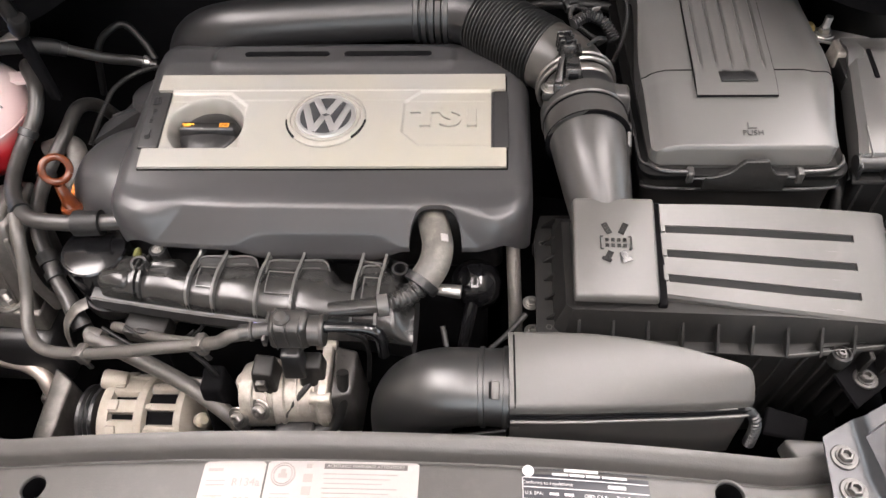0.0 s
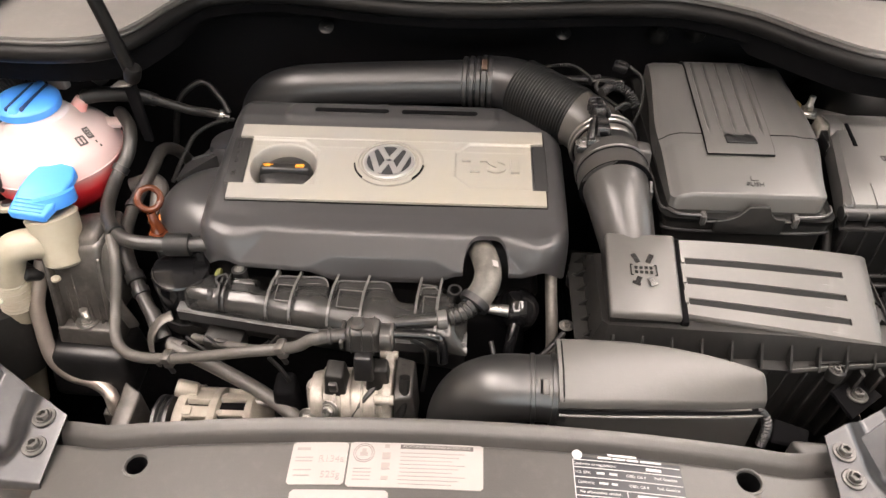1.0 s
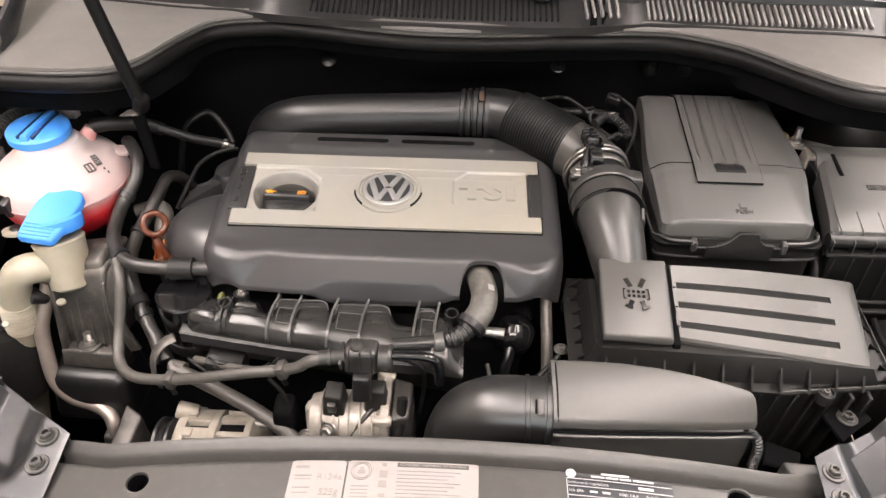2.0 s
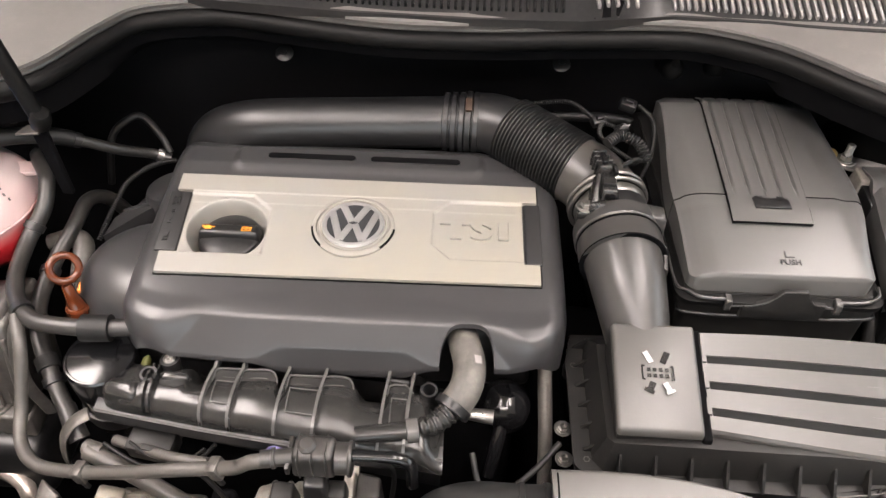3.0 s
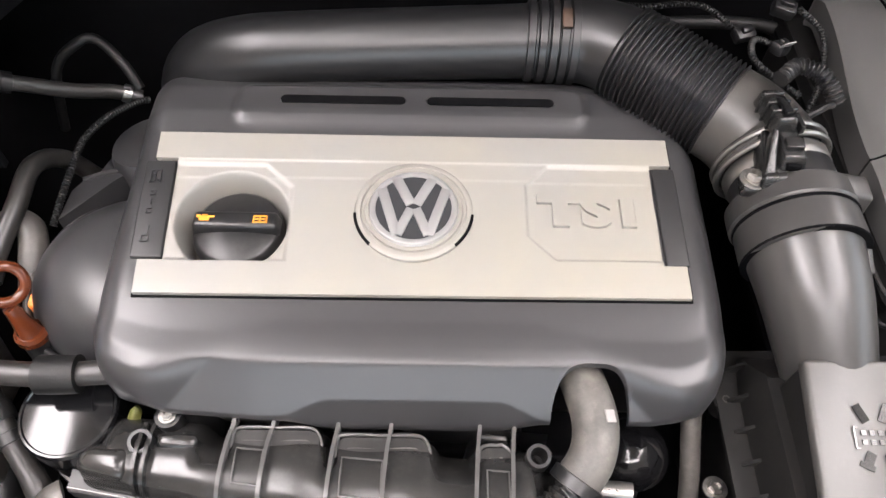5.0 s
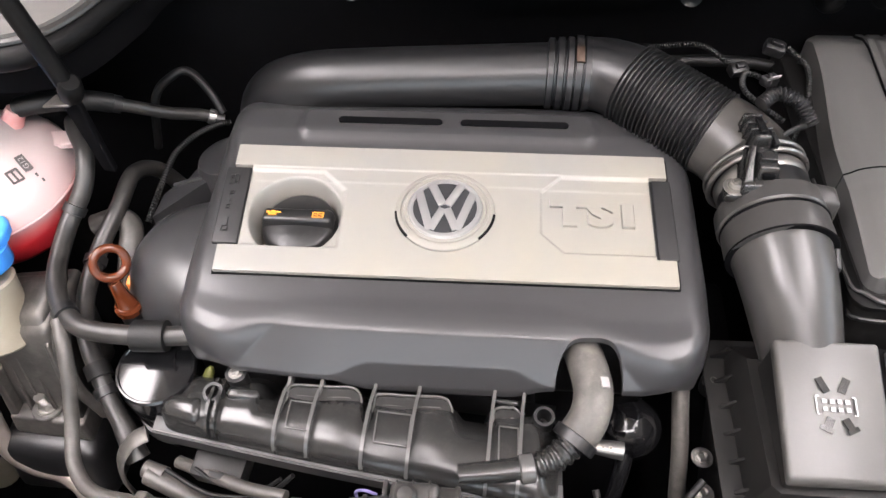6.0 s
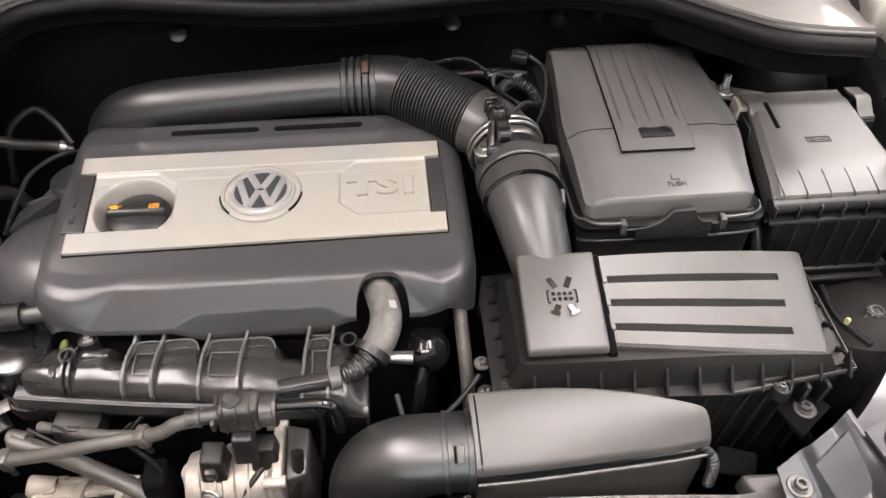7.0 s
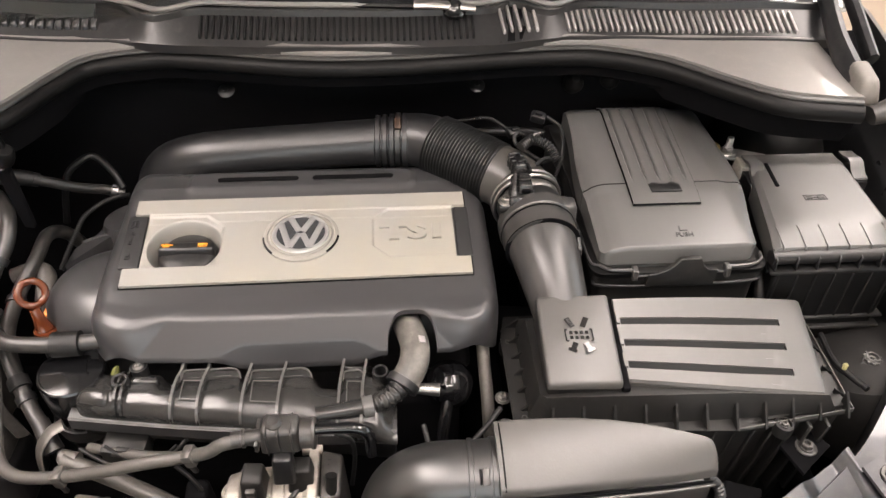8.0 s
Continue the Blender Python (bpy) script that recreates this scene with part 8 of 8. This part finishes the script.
part("plate", trough_plate([(0.482, 0.250), (0.520, 0.31), (0.522, 0.37), (0.517, 0.423)], [(0.400, 0.262), (0.411, 0.362)], right_z, 0.0140), PAINT, rbr, angle=60)
for x, y in ((0.4245, 0.342), (0.4235, 0.3105)):
    hex_bolt("bolt", (x, y, right_z(x, y) + 0.0005), 0.0068, BOLT, rbr)
part("upper_plate", draped([(0.514, 0.392), (0.548, 0.407), (0.578, 0.396), (0.60, 0.355), (0.57, 0.28), (0.535, 0.255)], lambda x, y: 0.719 + 0.02 * (y - 0.39), 0.004, steps=3), PAINT, rbr)
hex_bolt("bolt", (0.5405, 0.378, 0.7195), 0.0075, BOLT, rbr)
for x, y, z in ((0.672, 0.520, on_fender(0.672, 0.520, 0.002)), (0.700, 0.600, on_fender(0.700, 0.600, 0.002))):
    t = thing("fender_bolt", (x, y, z), "large washered bolt on the fender flange", "bolt", "fender bolts")
    hex_bolt("head", (x, y, z), 0.0085, BOLT, t)
    part("pad", block((0.045, 0.05, 0.003), pose(x, y, z - 0.0005, 8, -6, 20), 0.002), PAINT, t)
for x, y, r, r2 in ((0.603, 0.466, 0.010, 0.007), (0.712, 0.70, 0.009, None), (0.735, 0.83, 0.005, None), (0.722, 0.765, 0.012, 0), (-0.620, 0.461, 0.011, 0.007), (-0.782, 0.790, 0.012, 0), (-0.790, 0.850, 0.004, None), (-0.735, 0.655, 0.005, None)):
    flange_hole(x, y, r, r2)
lbr = thing("headlamp_bracket", (-0.49, 0.34, 0.67), "glossy dark painted sheet metal headlamp bracket with two bolts", "bracket", "headlamp brackets")
part("plate", trough_plate([(-0.490, 0.274), (-0.537, 0.325), (-0.556, 0.385), (-0.561, 0.436)], [(-0.424, 0.272), (-0.426, 0.356)], left_z, 0.0160), PAINT, lbr, angle=60)
for x, y in ((-0.4505, 0.352), (-0.447, 0.3175)):
    hex_bolt("bolt", (x, y, left_z(x, y) + 0.0005), 0.0072, BOLT, lbr)
part("upper_plate", draped([(-0.552, 0.440), (-0.60, 0.425), (-0.66, 0.385), (-0.66, 0.33), (-0.565, 0.300), (-0.540, 0.33)], lambda x, y: 0.692 + 0.10 * (y - 0.40), 0.004, steps=3), PAINT, lbr)
part("bolt_pad", draped([(-0.555, 0.425), (-0.592, 0.420), (-0.600, 0.378), (-0.562, 0.372)], lambda x, y: 0.696 + 0.10 * (y - 0.40), 0.003, steps=2), PAINT, lbr)
hex_bolt("bolt", (-0.577, 0.397, 0.6965), 0.0088, BOLT, lbr)


# ---- headlamp housings inside the fenders ----
def lamp_back(x, y, z, side):
    t = thing("headlamp_housing", (x, y, z - 0.1), "black plastic back of the headlamp with an adjuster", "headlamp", "headlamp housings")
    part("shell", spin([(0.11, -0.12), (0.105, -0.06), (0.085, -0.018), (0.05, -0.002), (0, 0.002)], (x, y, z - 0.016), (-0.25 * side, 0.2, 1), 32), BOX_SHADED, t)
    ax, ay, az = x - 0.011 * side, y - 0.035, z - 0.011
    part("adjuster", spin([(0.0105, -0.012), (0.0105, 0.002), (0.0085, 0.0045), (0.0062, 0.0045), (0.0055, 0.0005), (0.0028, 0.0005), (0.0024, 0.0035), (0, 0.0035)], (ax, ay, az), (0, 0, 1), 20), SMOKED_LIT, t, "ring shaped adjuster screw")
    for k in range(10):
        a = radians(36 * k)
        part("adjuster_tooth", block((0.0024, 0.0026, 0.003), pose(ax + 0.0108 * math.cos(a), ay + 0.0108 * math.sin(a), az + 0.001, 0, 0, 36 * k), 0.0006, 1), SMOKED_LIT, t)
    for k in range(2):
        a = radians(120 + 50 * k)
        part("adjuster_leg", tube([(ax + 0.010 * math.cos(a), ay - 0.008 * math.sin(a), az - 0.004), (ax + 0.024 * math.cos(a), ay - 0.026 * math.sin(a), az - 0.014)], 0.0018, 8, 2), BLACK, t)
    part("edge_rail", tube([(x - 0.05 * side, y + 0.02, z - 0.02), (x - 0.055 * side, y - 0.03, z - 0.02), (x - 0.04 * side, y - 0.08, z - 0.015)], 0.004, 8, 4), BLACK, t)


lamp_back(0.642, 0.600, 0.700, 1)
lamp_back(-0.685, 0.615, 0.670, -1)
sb = thing("side_bracket", (0.48, 0.44, 0.66), "small dark bracket with a bolt behind the headlamp bracket", "bracket")
part("plate", plate([(-0.028, -0.02), (0.03, -0.014), (0.026, 0.02), (-0.024, 0.018)], 0.005, pose(0.492, 0.448, 0.675, 10, 0, 30), 0.001), SHADE_BLACK, sb)
hex_bolt("bolt", (0.492, 0.448, 0.676), 0.007, BOLT, sb)
single("loose_flap", hull_box([(0.385, 0.40, 0.64), (0.43, 0.395, 0.632), (0.44, 0.42, 0.636), (0.395, 0.43, 0.645), (0.388, 0.402, 0.644), (0.428, 0.398, 0.637), (0.437, 0.42, 0.641), (0.397, 0.428, 0.65)], 0.001, 1), SHADE_BLACK, "dark bent metal flap behind the carrier", "flap")
single("marker_dot", spin([(0.003, -0.005), (0.0033, 0.002), (0.0022, 0.0035), (0, 0.004)], (0.588, 0.553, 0.692), (0, 0, 1), 12), surface("lime_plastic", (0.34, 0.32, 0.15), 0.5), "pale lime plastic marker by the headlamp", "marker")
single("marker_dot", spin([(0.004, 0), (0.0045, 0.003), (0.0025, 0.006)], (-0.618, 0.556, 0.665), (0, 0, 1), 12), surface("pale_plastic", (0.5, 0.5, 0.42), 0.5), "pale plastic marker by the headlamp", "marker")


# ---- labels on the carrier ----
def on_carrier(x, y, lift):
    return carrier_z(x, y) + lift


def label_sheet(x0, x1, y0, y1, mat, name, text_label, round_by=0.003):
    lab = thing(name, ((x0 + x1) / 2, (y0 + y1) / 2, on_carrier((x0 + x1) / 2, (y0 + y1) / 2, 0)), text_label, "label")
    rows = [[(x, y, on_carrier(x, y, 0.0008)) for x in np.linspace(x0 + (round_by if j in (0, 9) else 0), x1 - (round_by if j in (0, 9) else 0), 16)] for j, y in enumerate([y0, y0 + round_by, *np.linspace(y0 + 0.01, y1 - 0.01, 6), y1 - round_by, y1])]
    part("sheet", sheet(rows, 0.0006), mat, lab)
    return lab


def bars(lab, name, items, mat, label=""):
    bm = bmesh.new()
    for x, y, w, h in items:
        n = max(1, int(w / 0.02))
        for k in range(n):
            cx = x - w / 2 + w * (k + 0.5) / n
            block((w / n, h, 0.0003), pose(cx, y, on_carrier(cx, y, 0.0013), 0, math.degrees(math.atan(0.6 * cx)), 0), 0, bm=bm)
    ob = part(name, bm, mat, lab, label)
    if len(items) > 2:
        tagged(ob, label, kind="stuff")
    return ob


lab1 = label_sheet(-0.156, -0.0985, 0.264, 0.3125, PAPER, "refrigerant_label", "white refrigerant label with printed quantities")
t1 = bmesh.new()
letters("R134a", 0.0105, 0.0002, pose(-0.114, 0.292, on_carrier(-0.114, 0.292, 0.0016), 0, -4, 0), t1)
letters("525g", 0.0105, 0.0002, pose(-0.113, 0.2745, on_carrier(-0.113, 0.2745, 0.0016), 0, -4, 0), t1)
part("lettering", t1, PALE_INK, lab1)
bars(lab1, "fine_print", [(-0.144, 0.304, 0.014, 0.003), (-0.142, 0.294, 0.018, 0.0012), (-0.142, 0.290, 0.018, 0.0012), (-0.142, 0.280, 0.018, 0.0012), (-0.142, 0.274, 0.016, 0.0012)], PAPER_PRINT := surface("faint_print", (0.215, 0.198, 0.195), 0.5, bump=0.0))
lab2 = label_sheet(-0.0965, 0.0392, 0.262, 0.3135, PAPER, "warning_label", "white warning label with a round sign and printed lines")
for r in (0.0105, 0.0085):
    part("round_sign", tube([(p.x, p.y, on_carrier(p.x, p.y, 0.0010)) for p in ring_line((-0.0815, 0.300, 0), r, (0, 0, 1), 28)], 0.0006, 6, 1), PALE_INK, lab2, "printed round sign")
bars(lab2, "sign_hand", [(-0.0815, 0.3005, 0.0045, 0.008), (-0.0815, 0.2985, 0.008, 0.004)], PALE_INK)
bars(lab2, "pictogram", [(-0.0585, 0.2965, 0.0085, 0.0075), (-0.0585, 0.2850, 0.0085, 0.0075), (-0.0585, 0.3075, 0.005, 0.004), (-0.0585, 0.272, 0.007, 0.004)], PALE_INK)
bars(lab2, "heading_bar", [(-0.008, 0.3075, 0.074, 0.0048)], INK, "dark heading bar")
head = bmesh.new()
letters("ACHTUNG! WARNING! ATTENTION!", 0.0041, 0.0001, pose(-0.008, 0.3074, on_carrier(-0.008, 0.3074, 0.0018), 0, -0.3, 0), head)
part("heading", head, PAPER, lab2)
bars(lab2, "fine_print", [(-0.012 - 0.003 * (k % 3), 0.3005 - 0.0043 * k, 0.066 - 0.007 * (k % 3), 0.0008) for k in range(9)] + [(-0.0815, 0.282 - 0.004 * k, 0.018, 0.0010) for k in range(4)], PAPER_PRINT)
lab3 = label_sheet(-0.150, -0.053, 0.205, 0.2585, PAPER, "service_label", "white service label on the carrier")
bars(lab3, "fine_print", [(-0.10, 0.248 - 0.006 * k, 0.07 - 0.01 * (k % 2), 0.0014) for k in range(6)], PAPER_PRINT)
lab4 = label_sheet(0.1295, 0.2415, 0.2505, 0.3165, NAVY, "type_plate", "dark blue printed emission plate with white lines", 0.002)
PALE = surface("plate_print_white", (0.42, 0.42, 0.42), 0.45, bump=0.0)
bars(lab4, "rule", [(0.1855, y, 0.110, 0.0008) for y in (0.3046, 0.2960, 0.2852, 0.2736, 0.2650)], PALE)
bars(lab4, "column_rule", [(0.1818, 0.2693, 0.0008, 0.0080)], PALE)
bars(lab4, "column_rule", [(0.1940, 0.2590, 0.0008, 0.0112)], PALE)
bars(lab4, "edge_rule", [(0.130, 0.2785, 0.0008, 0.052)], PALE)
part("round_mark", spin([(0.0052, 0), (0.0052, 0.0003), (0, 0.0003)], (0.1350, 0.3105, on_carrier(0.1350, 0.3105, 0.001)), (0, 0, 1), 24), PALE, lab4)
bars(lab4, "fine_print", [(0.182, 0.3135, 0.030, 0.0026), (0.163, 0.3086, 0.014, 0.0022), (0.178, 0.3086, 0.013, 0.0022), (0.192, 0.3086, 0.012, 0.0022), (0.211, 0.3086, 0.022, 0.0022), (0.2125, 0.3002, 0.016, 0.0030),
                           (0.157, 0.2908, 0.008, 0.0022), (0.170, 0.2908, 0.008, 0.0022), (0.159, 0.2798, 0.009, 0.0022), (0.170, 0.2798, 0.006, 0.0022), (0.2135, 0.2693, 0.044, 0.0024),
                           (0.1710, 0.2617, 0.024, 0.0024), (0.1710, 0.2567, 0.023, 0.0024), (0.2210, 0.2605, 0.022, 0.0024)], PALE)
plate_words = bmesh.new()
for words, x, y, size in (("Conforms to regulations:", 0.1515, 0.3000, 0.0044), ("U.S. EPA:", 0.1395, 0.2905, 0.0042), ("OBD: CA II", 0.1930, 0.2905, 0.0042), ("Fuel: Gasoline", 0.2235, 0.2910, 0.0042),
                          ("California:", 0.1415, 0.2795, 0.0042), ("OBD: CA II", 0.1945, 0.2795, 0.0042), ("Fuel: Gasoline", 0.2245, 0.2800, 0.0042), ("No adjustments needed.", 0.1550, 0.2692, 0.0042),
                          ("Group:", 0.1510, 0.2617, 0.0040), ("Evap:", 0.1510, 0.2567, 0.0040)):
    letters(words, size, 0.0001, pose(x, y, on_carrier(x, y, 0.0014), 0, math.degrees(math.atan(0.6 * x)), 0), plate_words)
part("lettering", plate_words, PALE, lab4, "white printed words")
